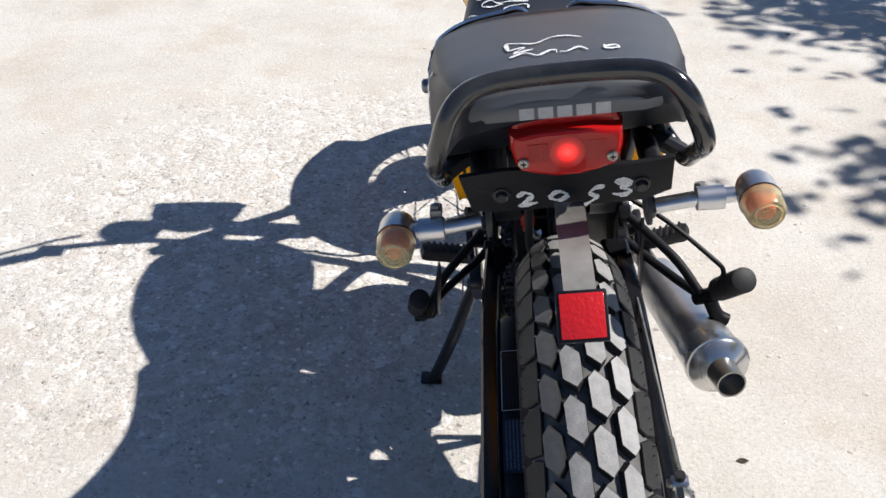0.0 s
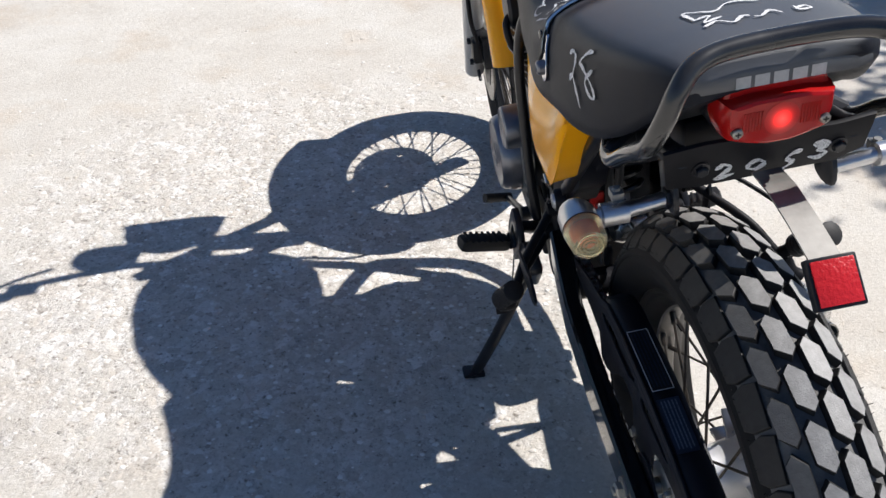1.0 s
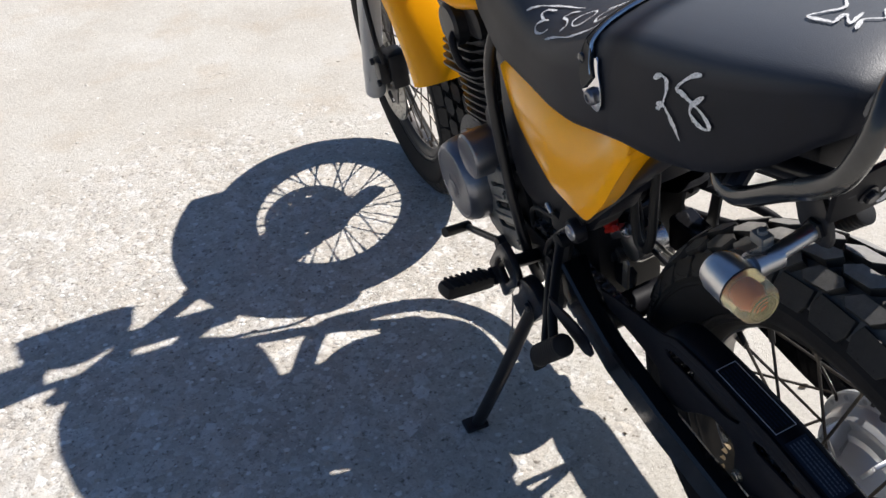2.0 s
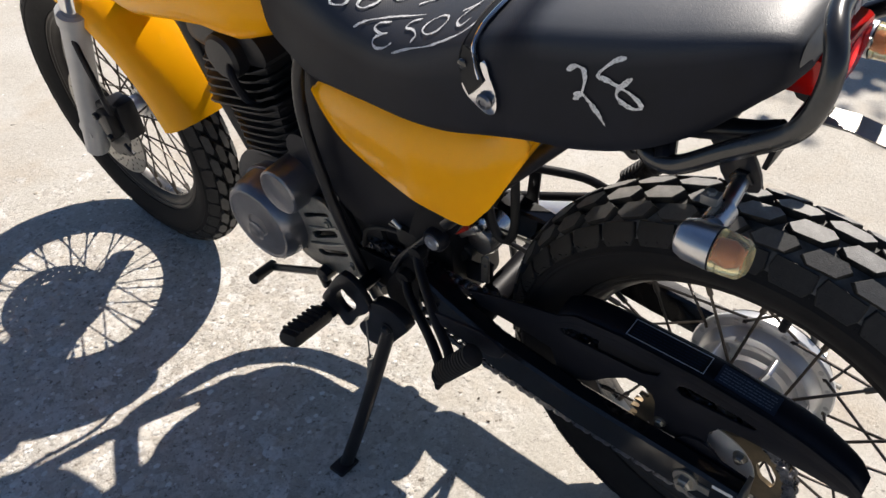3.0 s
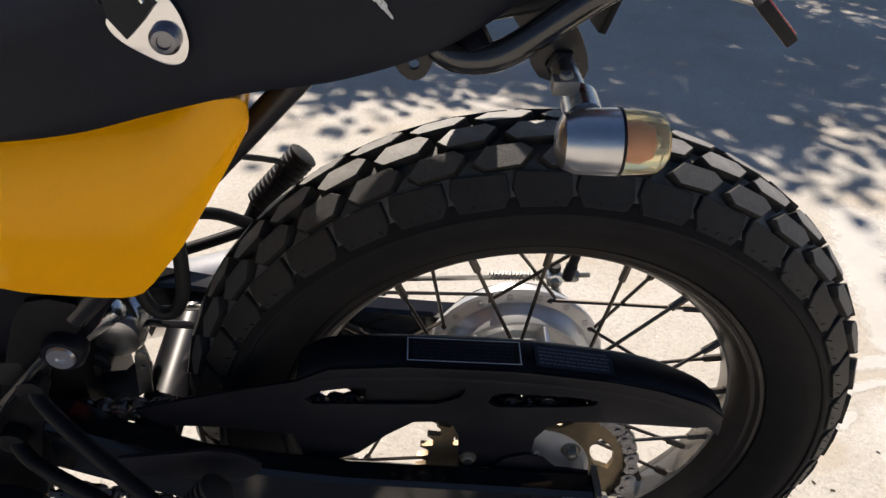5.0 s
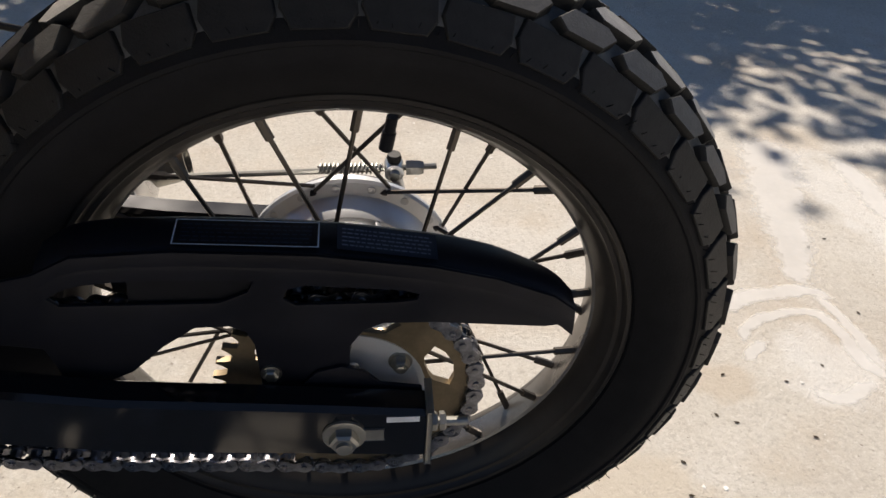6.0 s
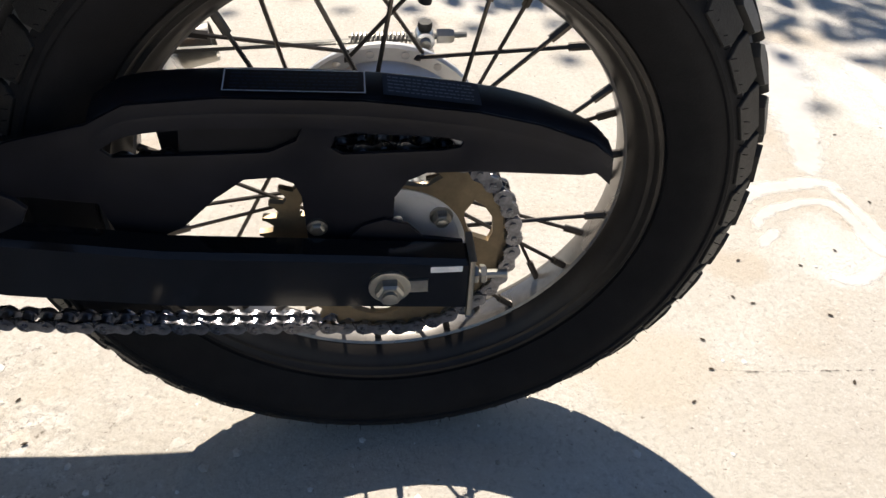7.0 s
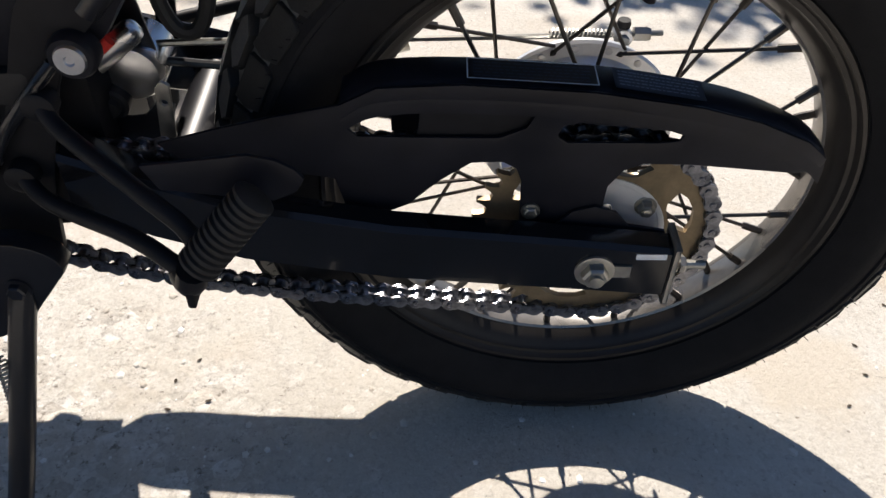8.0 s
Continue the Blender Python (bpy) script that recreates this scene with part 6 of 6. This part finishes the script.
for i in range(13):
    z = 0.468 + i * 0.0132 + (0.006 if i > 6 else 0)
    head = i > 6
    wy, wx = (0.066, 0.070) if not head else (0.084 - 0.002 * (i - 8), 0.082 - 0.002 * (i - 8))
    cy = 0.768 + (z - 0.47) * 0.16
    c = 0.030
    outline = round_poly([(-wx, cy - wy + c), (-wx + c * 0.35, cy - wy + c * 0.35), (-wx + c, cy - wy), (wx - c, cy - wy), (wx - c * 0.35, cy - wy + c * 0.35), (wx, cy - wy + c), (wx, cy + wy - c), (wx - c * 0.35, cy + wy - c * 0.35), (wx - c, cy + wy), (-wx + c, cy + wy), (-wx + c * 0.35, cy + wy - c * 0.35), (-wx, cy + wy - c)], 3)
    fin = part("cooling_fin", plate(outline, -0.002, 0.002, plane="xy", bevel=0.0006), M_ENGINE, crank)
    fin.matrix_basis = Matrix.Translation((0, 0, z)) @ Matrix.Translation((0, cy, 0)) @ Matrix.Rotation(TIP, 4, "X") @ Matrix.Translation((0, -cy, 0))
part("cylinder", box((-0.060, 0.716, 0.455), (0.060, 0.842, 0.665), 0.02), M_ENGINE, crank, "black finned cylinder")
part("head_cover", cushion(round_poly([(0.705, 0.645), (0.720, 0.690), (0.80, 0.705), (0.862, 0.690), (0.872, 0.650), (0.80, 0.640)], 4), -0.066, -0.074, 0.066), M_ENGINE, crank)
part("cam_cover", rev([(-0.070, 0.036), (-0.088, 0.035), (-0.093, 0.030), (-0.094, 0.001)], 36, (0, 0.770, 0.655)), M_ENGINE, crank, "round black cam chain cover")
part("carburettor", tube([(0, 0.690, 0.60), (0, 0.640, 0.605), (0, 0.575, 0.62)], 0.030, 20, 3), M_ENGINE, crank)
part("spark_lead", tube([(-0.075, 0.760, 0.655), (-0.098, 0.745, 0.640), (-0.092, 0.735, 0.600), (-0.07, 0.738, 0.585)], 0.0065, 10, 6), M_PLASTIC, crank, "black spark plug lead")

bm = cushion(round_poly([(0.54, 0.46), (0.68, 0.48), (0.82, 0.46), (0.875, 0.40), (0.862, 0.335), (0.812, 0.280), (0.745, 0.254), (0.60, 0.254), (0.53, 0.31)], 4), -0.108, -0.118, -0.060)
part("clutch_cover", mirrored(bm), M_CAST, crank, "cast alloy clutch cover")
bm = plate(round_poly([(0.485, 0.365), (0.490, 0.255), (0.540, 0.228), (0.650, 0.236), (0.665, 0.300), (0.620, 0.372)], 4), 0.120, 0.126, bevel=0.001)
part("footrest_bracket", bm, M_FRAME, crank, "black footrest bracket")

# exhaust
pipe = part("exhaust_pipe", tube([(0.05, 0.86, 0.60), (0.09, 0.96, 0.56), (0.118, 0.955, 0.49), (0.125, 0.930, 0.395), (0.130, 0.880, 0.320), (0.140, 0.800, 0.270), (0.150, 0.70, 0.252), (0.175, 0.52, 0.262)], 0.019, 18, 7), M_STEEL, bike, "steel exhaust pipe")
a, b = Vector((0.172, 0.52, 0.275)), Vector((0.214, 0.220, 0.334))
d = (b - a)
muff = part("muffler", bmesh.new(), M_CAN, bike, "brushed metal silencer can with a stubby outlet")
bm = bmesh.new()
add_rev(bm, [(0, 0.022), (0.02, 0.036), (0.06, 0.0425), (d.length - 0.0105, 0.0435), (d.length - 0.0100, 0.0460), (d.length + 0.001, 0.0460), (d.length + 0.002, 0.0430), (d.length + 0.005, 0.0405), (d.length + 0.014, 0.0245), (d.length + 0.016, 0.0205)], 48, axis="z")
q = d.to_track_quat("Z", "Y").to_matrix().to_4x4()
bm.transform(Matrix.Translation(a) @ q)
bm.to_mesh(muff.data)
muff.data.polygons.foreach_set("use_smooth", [True] * len(muff.data.polygons))
muff.data.set_sharp_from_angle(angle=radians(22))
bm.free()
bm = rev([(0.010, 0.0212), (0.052, 0.0205), (0.052, 0.0182), (0.005, 0.0175)], 36, axis="z", closed=True)
bm.transform(Matrix.Translation(b) @ q)
part("outlet", bm, M_STEEL, muff, "heat-tinted outlet pipe")
part("muffler_stay", plate(round_poly([(0.405, 0.31), (0.420, 0.31), (0.400, 0.46), (0.380, 0.47)], 2), 0.128, 0.133, bevel=0.0008), M_FRAME, muff)

# ---------------------------------------------------------------- tank
TANK_Y = (0.600, 0.615, 0.645, 0.685, 0.72, 0.75, 0.80, 0.90, 0.98, 1.04, 1.075, 1.085)
TANK_LOW = (0.755, 0.735, 0.715, 0.702, 0.702, 0.706, 0.700, 0.684, 0.694, 0.722, 0.772, 0.81)
TANK_HALF = (0.070, 0.085, 0.108, 0.122, 0.128, 0.132, 0.138, 0.145, 0.140, 0.120, 0.085, 0.050)
TANK_TOP = (0.800, 0.815, 0.838, 0.865, 0.888, 0.903, 0.926, 0.948, 0.950, 0.930, 0.895, 0.86)
bm = bmesh.new()
rings = []
for i in range(41):
    y = 0.600 + 0.485 * i / 40
    lo, h, top = (float(np.interp(y, TANK_Y, t)) for t in (TANK_LOW, TANK_HALF, TANK_TOP))
    mid = lo + (top - lo) * 0.42
    ring = []
    for k in range(28):
        a = 2 * math.pi * k / 28
        c, s = math.cos(a), math.sin(a)
        x = h * math.copysign(abs(c) ** 0.62, c)
        z = mid + ((top - mid) if s > 0 else (mid - lo)) * math.copysign(abs(s) ** (0.72 if s > 0 else 0.5), s)
        ring.append(bm.verts.new((x, y, z)))
    rings.append(ring)
for a, b in zip(rings, rings[1:]):
    for i in range(28):
        bm.faces.new((a[i], a[(i + 1) % 28], b[(i + 1) % 28], b[i]))
bm.faces.new(rings[0])
bm.faces.new(rings[-1][::-1])
tank = part("fuel_tank", bm, M_YELLOW, bike, "glossy yellow fuel tank", 60)
part("filler_cap", rev([(0.945, 0.034), (0.962, 0.034), (0.966, 0.028), (0.967, 0.002)], 32, (0, 0.86, 0), "z"), M_CHROME, tank)

# ---------------------------------------------------------------- front end
STEER = Matrix.Translation((0, 1.04, 0.80)) @ Matrix.Rotation(radians(-1.3), 4, Vector((0, -math.sin(radians(25.5)), math.cos(radians(25.5))))) @ Matrix.Translation((0, -1.04, -0.80))
FRONT = Vector((0, 1.335, 0.3165))


def front_hub(rim):
    lace(rim, (-0.030, 0.034), (0.030, 0.034))
    part("hub", rev([(-0.052, 0.012), (-0.052, 0.030), (-0.036, 0.030), (-0.033, 0.040), (-0.027, 0.040), (-0.025, 0.024), (0.025, 0.024), (0.027, 0.040), (0.033, 0.040), (0.036, 0.026), (0.052, 0.012)], 48), M_ALU, rim, "polished front hub")
    holes = []
    for ringr, n, a0 in ((0.112, 24, 0), (0.101, 24, 0.13), (0.090, 24, 0.0)):
        holes += [ring_pts(0.0032, 6, ringr * math.cos(a0 + 2 * math.pi * i / n), ringr * math.sin(a0 + 2 * math.pi * i / n)) for i in range(n)]
    holes.append(ring_pts(0.078, 40))
    part("brake_disc", plate(ring_pts(0.120, 72), -0.0600, -0.0560, holes), M_STEEL, rim, "drilled steel brake disc")
    carrier = [((0.082 if i % 4 < 2 else 0.073) * math.cos(2 * math.pi * i / 32), (0.082 if i % 4 < 2 else 0.073) * math.sin(2 * math.pi * i / 32)) for i in range(32)]
    part("disc_carrier", plate(carrier, -0.0615, -0.0545, [ring_pts(0.020, 20)]), M_ENGINE, rim)


front_wheel = wheel("front_wheel", "spoked front wheel with alloy rim and disc brake", front_hub, M_FRONT_TREAD, M_FRONT_TREAD, M_RUBBER, 0.70, 0.985)
front_wheel.matrix_basis = STEER @ Matrix.Translation(FRONT)


def steered(name, bm, material, parent, label="", smooth=35):
    bm.transform(STEER)
    return part(name, bm, material, parent, label, smooth)


fork = steered("front_fork", tube([(-0.03, 1.115, 0.640), (0, 1.098, 0.690), (0.03, 1.115, 0.640)], 0.02, 12, 3), M_FRAME, bike, "silver telescopic front fork")
for s in (-1, 1):
    axis = Vector((0, -math.sin(radians(25.5)), math.cos(radians(25.5))))
    foot = Vector((s * 0.088, FRONT.y + 0.012, FRONT.z - 0.022))
    bm = tube([foot - axis * 0.035, foot + axis * 0.34], 0.0245, 20, 0)
    add_tube(bm, [foot + axis * 0.335, foot + axis * 0.36], 0.028, 20, 0)
    add_tube(bm, [foot + Vector((-0.02, -0.012, 0.03)), foot + Vector((0.02, -0.012, 0.03))], 0.020, 14, 0)
    steered("fork_leg", bm, M_FORK, fork, "pale silver fork slider")
    steered("stanchion", tube([foot + axis * 0.30, foot + axis * 0.72], 0.0185, 18, 0), M_CHROME, fork)
for z, y in ((0.755, 1.098), (0.905, 1.026)):
    steered("triple_clamp", box((-0.115, y - 0.005, z - 0.016), (0.115, y + 0.055, z + 0.016), 0.008), M_ENGINE, fork)
steered("axle", tube([(-0.11, FRONT.y, FRONT.z), (0.11, FRONT.y, FRONT.z)], 0.010, 14, 0), M_STEEL, fork)
bm = box((-0.082, 1.205, 0.330), (-0.040, 1.262, 0.412), 0.010)
add_box(bm, (-0.104, 1.215, 0.345), (-0.078, 1.255, 0.402), 0.008)
add_box(bm, (-0.090, 1.248, 0.345), (-0.066, 1.300, 0.362), 0.004)
add_box(bm, (-0.090, 1.232, 0.392), (-0.066, 1.282, 0.410), 0.004)
for y, z in ((1.222, 0.352), (1.246, 0.394)):
    add_hex(bm, (-0.104, y, z), 0.0075, -0.008)
add_tube(bm, [(-0.096, 1.200, 0.338), (-0.096, 1.178, 0.322)], 0.004, 8, 0)
caliper = steered("brake_caliper", bm, M_ENGINE, fork, "black brake caliper")
steered("brake_hose", tube([(-0.09, 1.215, 0.40), (-0.105, 1.185, 0.48), (-0.100, 1.20, 0.60), (-0.085, 1.12, 0.76)], 0.0055, 10, 7), M_PLASTIC, fork)
steered("cable", tube([(0.02, 1.005, 0.470), (0.015, 0.995, 0.53), (0.0, 1.02, 0.62), (-0.01, 1.05, 0.74)], 0.0048, 8, 6), M_PLASTIC, fork)

# yellow mudguard over the front wheel
bm = bmesh.new()
rings = []
section = [(-0.086, -0.036), (-0.085, -0.024), (-0.081, -0.010), (-0.068, 0.003), (-0.044, 0.012), (0.0, 0.017), (0.044, 0.012), (0.068, 0.003), (0.081, -0.010), (0.085, -0.024), (0.086, -0.036)]
for i in range(33):
    a = radians(161 - (161 - 50) * i / 32)
    nar = 1.0 - 0.10 * abs(i / 32 - 0.4)
    row = []
    for lift in (0.0, -0.003):
        row.append([bm.verts.new((x * nar, FRONT.y + (0.354 + dz + lift) * math.cos(a), FRONT.z + (0.354 + dz + lift) * math.sin(a))) for x, dz in section])
    rings.append(row)
n = len(section)
for a, b in zip(rings, rings[1:]):
    for k in range(2):
        for i in range(n - 1):
            bm.faces.new((a[k][i], a[k][i + 1], b[k][i + 1], b[k][i]))
    for i in (0, n - 1):
        bm.faces.new((a[0][i], b[0][i], b[1][i], a[1][i]))
for r in (rings[0], rings[-1]):
    for i in range(n - 1):
        bm.faces.new((r[0][i], r[0][i + 1], r[1][i + 1], r[1][i]))
steered("front_mudguard", bm, M_YELLOW, bike, "glossy yellow front mudguard", 50)

# handlebar, lamp and controls
BAR_SHIFT = Matrix.Translation((0, 0.06, 0))


def on_bar(name, bm, material, parent, label=""):
    bm.transform(BAR_SHIFT)
    return steered(name, bm, material, parent, label)


bars = on_bar("handlebar", tube([(-0.40, 0.905, 1.045), (-0.30, 0.948, 1.048), (-0.22, 0.995, 1.04), (-0.12, 1.02, 0.955), (-0.04, 1.025, 0.945), (0.04, 1.025, 0.945), (0.12, 1.02, 0.955), (0.22, 0.995, 1.04), (0.30, 0.948, 1.048), (0.40, 0.905, 1.045)], 0.011, 12, 6), M_FRAME, bike, "black handlebar with rubber grips")
for s in (-1, 1):
    on_bar("grip", tube([(s * 0.405, 0.903, 1.045), (s * 0.29, 0.952, 1.047)], 0.0180, 16, 0), M_PEG, bars)
    on_bar("hand_lever", tube([(s * 0.22, 1.040, 1.035), (s * 0.29, 1.010, 1.03), (s * 0.42, 0.940, 1.02)], 0.006, 8, 4), M_ALU, bars)
    on_bar("switch_box", box((s * 0.262 - 0.022, 0.950, 1.025), (s * 0.262 + 0.022, 0.995, 1.065), 0.006), M_PLASTIC, bars)
head = steered("headlamp", rev([(1.13, 0.020), (1.15, 0.062), (1.20, 0.088), (1.245, 0.092), (1.250, 0.086), (1.250, 0.001)], 40, (0, 0, 0.975), "y"), M_PLASTIC, bike, "round black headlamp")
steered("headlamp_rim", rev([(1.240, 0.090), (1.250, 0.097), (1.257, 0.093), (1.257, 0.084), (1.245, 0.084)], 40, (0, 0, 0.975), "y", True), M_CHROME, head)
steered("lamp_bracket", box((-0.098, 1.085, 0.955), (-0.090, 1.215, 0.995), 0.003), M_PLASTIC, head)
steered("lamp_bracket", box((0.090, 1.085, 0.955), (0.098, 1.215, 0.995), 0.003), M_PLASTIC, head)
meter = steered("speedometer", rev([(1.060, 0.022), (1.085, 0.042), (1.165, 0.045), (1.172, 0.040)], 30, (0, 1.150, 0), "z"), M_PLASTIC, bike, "small round speedometer")


# ---------------------------------------------------------------- tree that shades the ground beside the bike
def shade_tree():
    rnd = random.Random(4)
    kx, ky = SUN_SLOPE
    tree = tagged(new("tree"), "leafy broad tree shading the ground beside the bike", "tree")
    tree.location = (5.4, 0.9, 0)
    base = Vector(tree.location)
    bm = tube([Vector((0, 0, -0.05)), Vector((0.05, 0.02, 0.9)), Vector((-0.05, 0.1, 2.0)), Vector((0, 0.05, 3.2))], 0.16, 14, 5, taper=0.08)
    tips = []
    for i in range(95):
        # clump centres, given by where their shadow falls and how high they hang
        u = 1.10 + rnd.random() ** 1.1 * 1.6
        v = rnd.uniform(-2.4, 3.6)
        if u < 1.5 and 0.0 < v < 1.0:
            u += 0.5
        if v > 0.9:
            u -= 0.08 * min(1, v - 0.9)
        h = rnd.uniform(2.3, 3.9)
        tips.append(Vector((u + kx * h, v + ky * h, h)))
    for i in range(150):
        u, v, h = rnd.uniform(1.65, 4.4), rnd.uniform(-2.6, 2.2), rnd.uniform(2.4, 4.0)
        if v > 0.6:
            u += 1.3
        tips.append(Vector((u + kx * h, v + ky * h, h)))
    for tip in tips:
        start = Vector((0, 0.05, rnd.uniform(1.9, 3.1)))
        end = tip - base
        mid = start.lerp(end, 0.55) + Vector((0, 0, 0.25))
        add_tube(bm, [start, mid, end], 0.035, 6, 3, taper=0.006)
    part("trunk", bm, M_BARK, tree)
    verts, faces = [], []
    for tip in tips:
        rad = rnd.uniform(0.16, 0.34)
        for _ in range(rnd.randint(110, 200)):
            d = Vector((rnd.gauss(0, 1), rnd.gauss(0, 1), rnd.gauss(0, 0.7)))
            p = tip - base + d * rad * 0.62
            t = Euler((rnd.uniform(-0.9, 0.9), rnd.uniform(-0.9, 0.9), rnd.uniform(0, 6.3))).to_matrix()
            L, W = rnd.uniform(0.05, 0.085), rnd.uniform(0.018, 0.03)
            k = len(verts)
            verts += [tuple(p + t @ Vector(q)) for q in ((0, 0, 0), (W, L * 0.35, 0.004), (W * 0.7, L * 0.75, 0.0), (0, L, -0.006), (-W * 0.7, L * 0.75, 0.0), (-W, L * 0.35, 0.004))]
            faces.append(tuple(range(k, k + 6)))
    me = bpy.data.meshes.new("crown")
    me.from_pydata(verts, [], faces)
    me.materials.append(M_LEAF)
    ob = new("crown", me)
    ob.parent = tree


shade_tree()


# ---------------------------------------------------------------- loose stone chips
def stone_chips():
    rnd = random.Random(9)
    verts, faces = [], []
    tops = []
    for n in range(7600):
        if n < 1500:
            x, y = rnd.uniform(-2.0, 2.2), rnd.uniform(-1.4, 3.0)
            r = 0.0016 + 0.0036 * rnd.random() ** 3.2
        else:
            x, y = rnd.gauss(-0.60, 0.45), rnd.gauss(0.95, 0.45)
            r = 0.0018 + 0.0060 * rnd.random() ** 2.8
        k = len(verts)
        spin = rnd.uniform(0, 6.3)
        z0 = ground_height(x - 0.2, y - 0.5)
        for ring, (rr, zz) in enumerate(((1.0, -0.15), (0.95, 0.35), (0.5, 0.75))):
            for i in range(5):
                a = spin + 2 * math.pi * i / 5
                q = rr * r * rnd.uniform(0.75, 1.2)
                verts.append((x + q * math.cos(a), y + q * 0.8 * math.sin(a), z0 + (zz - 0.15) * r * 0.5))
        for ring in range(2):
            for i in range(5):
                faces.append((k + ring * 5 + i, k + ring * 5 + (i + 1) % 5, k + ring * 5 + 5 + (i + 1) % 5, k + ring * 5 + 5 + i))
        faces.append(tuple(k + 10 + i for i in range(5)))
    me = bpy.data.meshes.new("stone_chips")
    me.from_pydata(verts, [], faces)
    me.materials.append(M_PEBBLE)
    tagged(new("stone_chips", me), "scattered pale limestone chips on the concrete", "gravel", kind="stuff")


stone_chips()


# ---------------------------------------------------------------- cement smears and a hairline crack beside the rear wheel
def smear(name, rows, material, label):
    """A thin skin on the ground; rows are (x, y, half width) along its length, or pairs of edge points."""
    bm = bmesh.new()
    fade = bm.verts.layers.float.new("fade")
    pts = smooth_path([Vector((x, y, hw)) for x, y, hw in rows], 8)
    lines = []
    for i, p in enumerate(pts):
        d = (pts[min(i + 1, len(pts) - 1)] - pts[max(i - 1, 0)]).to_2d().normalized()
        row = []
        for k in (-1, -0.5, 0, 0.5, 1):
            hw = p.z * (1 + 0.45 * noise.noise((p.x * 42, p.y * 42, k * 3.0)))
            x, y = p.x - d.y * hw * k, p.y + d.x * hw * k
            v = bm.verts.new((x, y, ground_height(x - 0.2, y - 0.5) + 0.0010))
            v[fade] = (1 - abs(k)) * min(1, i / 5, (len(pts) - 1 - i) / 5)
            row.append(v)
        lines.append(row)
    for a, b in zip(lines, lines[1:]):
        for k in range(4):
            bm.faces.new((a[k], a[k + 1], b[k + 1], b[k]))
    ob = new(name, mesh_of(name, bm, material))
    return tagged(ob, label, "cement smear" if material == M_CEMENT else "crack", kind="stuff")


smear("cement_smear", [(1.039, -0.914, 0.079), (0.892, -0.870, 0.080), (0.739, -0.820, 0.069), (0.607, -0.783, 0.051), (0.511, -0.751, 0.038), (0.440, -0.726, 0.029)], M_CEMENT, "broad straight pale cement smear on the concrete")
smear("cement_smear", [(0.940, -1.025, 0.018), (0.819, -1.026, 0.037), (0.719, -1.020, 0.039), (0.600, -1.012, 0.038)], M_CEMENT, "outer straight pale cement smear on the concrete")
smear("cement_smear", [(0.360, -0.540, 0.013), (0.411, -0.617, 0.024), (0.427, -0.681, 0.023), (0.427, -0.739, 0.019), (0.400, -0.765, 0.013)], M_CEMENT, "cross band of pale cement on the concrete")
smear("cement_smear", [(0.295, -0.570, 0.010), (0.338, -0.594, 0.014), (0.362, -0.638, 0.014), (0.374, -0.695, 0.012), (0.357, -0.724, 0.014), (0.307, -0.736, 0.016), (0.258, -0.736, 0.019), (0.190, -0.760, 0.014)], M_CEMENT, "curved pale cement smear on the concrete")
smear("cement_smear", [(0.425, -0.740, 0.012), (0.359, -0.753, 0.015), (0.299, -0.758, 0.016), (0.225, -0.755, 0.014)], M_CEMENT, "short pale cement smear on the concrete")
smear("cement_smear", [(0.255, -0.558, 0.012), (0.282, -0.581, 0.014), (0.306, -0.616, 0.011)], M_CEMENT, "small blot of pale cement on the concrete")
smear("cement_smear", [(0.200, -0.628, 0.012), (0.175, -0.654, 0.016), (0.184, -0.688, 0.018), (0.212, -0.732, 0.013)], M_CEMENT, "blotchy pale cement smear on the concrete")
smear("hairline_crack", [(0.018, -0.395, 0.0006), (0.010, -0.45, 0.0011), (0.006, -0.51, 0.0009), (0.002, -0.60, 0.0012), (-0.004, -0.70, 0.0005)], M_CRACK, "hairline crack in the pale concrete")


# ---------------------------------------------------------------- scraps of dry leaf
M_SCRAP = mat("dry_leaf", (0.10, 0.075, 0.05), 0.8, grain=0.4, grain_scale=200)


def dry_leaf(x, y, size, spin):
    """A small curled scrap of leaf lying on the ground."""
    bm = bmesh.new()
    rows = []
    for i in range(5):
        u = i / 4 * 2 - 1
        half = 0.45 * (1 - u * u) + 0.06
        rows.append([bm.verts.new((u * size, v * half * size, (0.16 * u * u + 0.35 * v * v * half) * size)) for v in (-1, -0.4, 0.4, 1)])
    for a, b in zip(rows, rows[1:]):
        for k in range(3):
            bm.faces.new((a[k], a[k + 1], b[k + 1], b[k]))
    bmesh.ops.solidify(bm, geom=bm.faces[:], thickness=0.0004)
    ob = new("dry_leaf", mesh_of("dry_leaf", bm, M_SCRAP))
    ob.matrix_basis = pose(x, y, ground_height(x - 0.2, y - 0.5) + 0.0006, 0, 0, spin)
    tagged(ob, "small curled brown leaf scrap on the pale concrete", "leaf", "leaf scraps round the bike")


for x, y, size, spin in ((0.312, 0.348, 0.011, 0), (0.986, 2.409, 0.012, 37), (-0.049, 0.439, 0.0042, 74), (-0.036, 0.395, 0.0042, 111), (0.031, 0.421, 0.004, 148), (-0.004, 0.441, 0.004, 185), (0.071, -0.403, 0.0042, 222), (0.137, -0.498, 0.004, 259), (-0.033, -0.355, 0.0036, 296), (-0.017, -0.562, 0.0042, 333), (0.367, -0.789, 0.0042, 10), (0.105, -0.592, 0.0042, 50), (0.588, -0.841, 0.0042, 90), (0.562, -0.799, 0.0042, 140), (0.152, -0.476, 0.0042, 200), (0.212, -0.600, 0.0036, 240), (0.245, -0.669, 0.0036, 20), (0.230, -0.514, 0.0042, 300), (0.018, -0.395, 0.004, 75)):
    dry_leaf(x, y, size, spin)
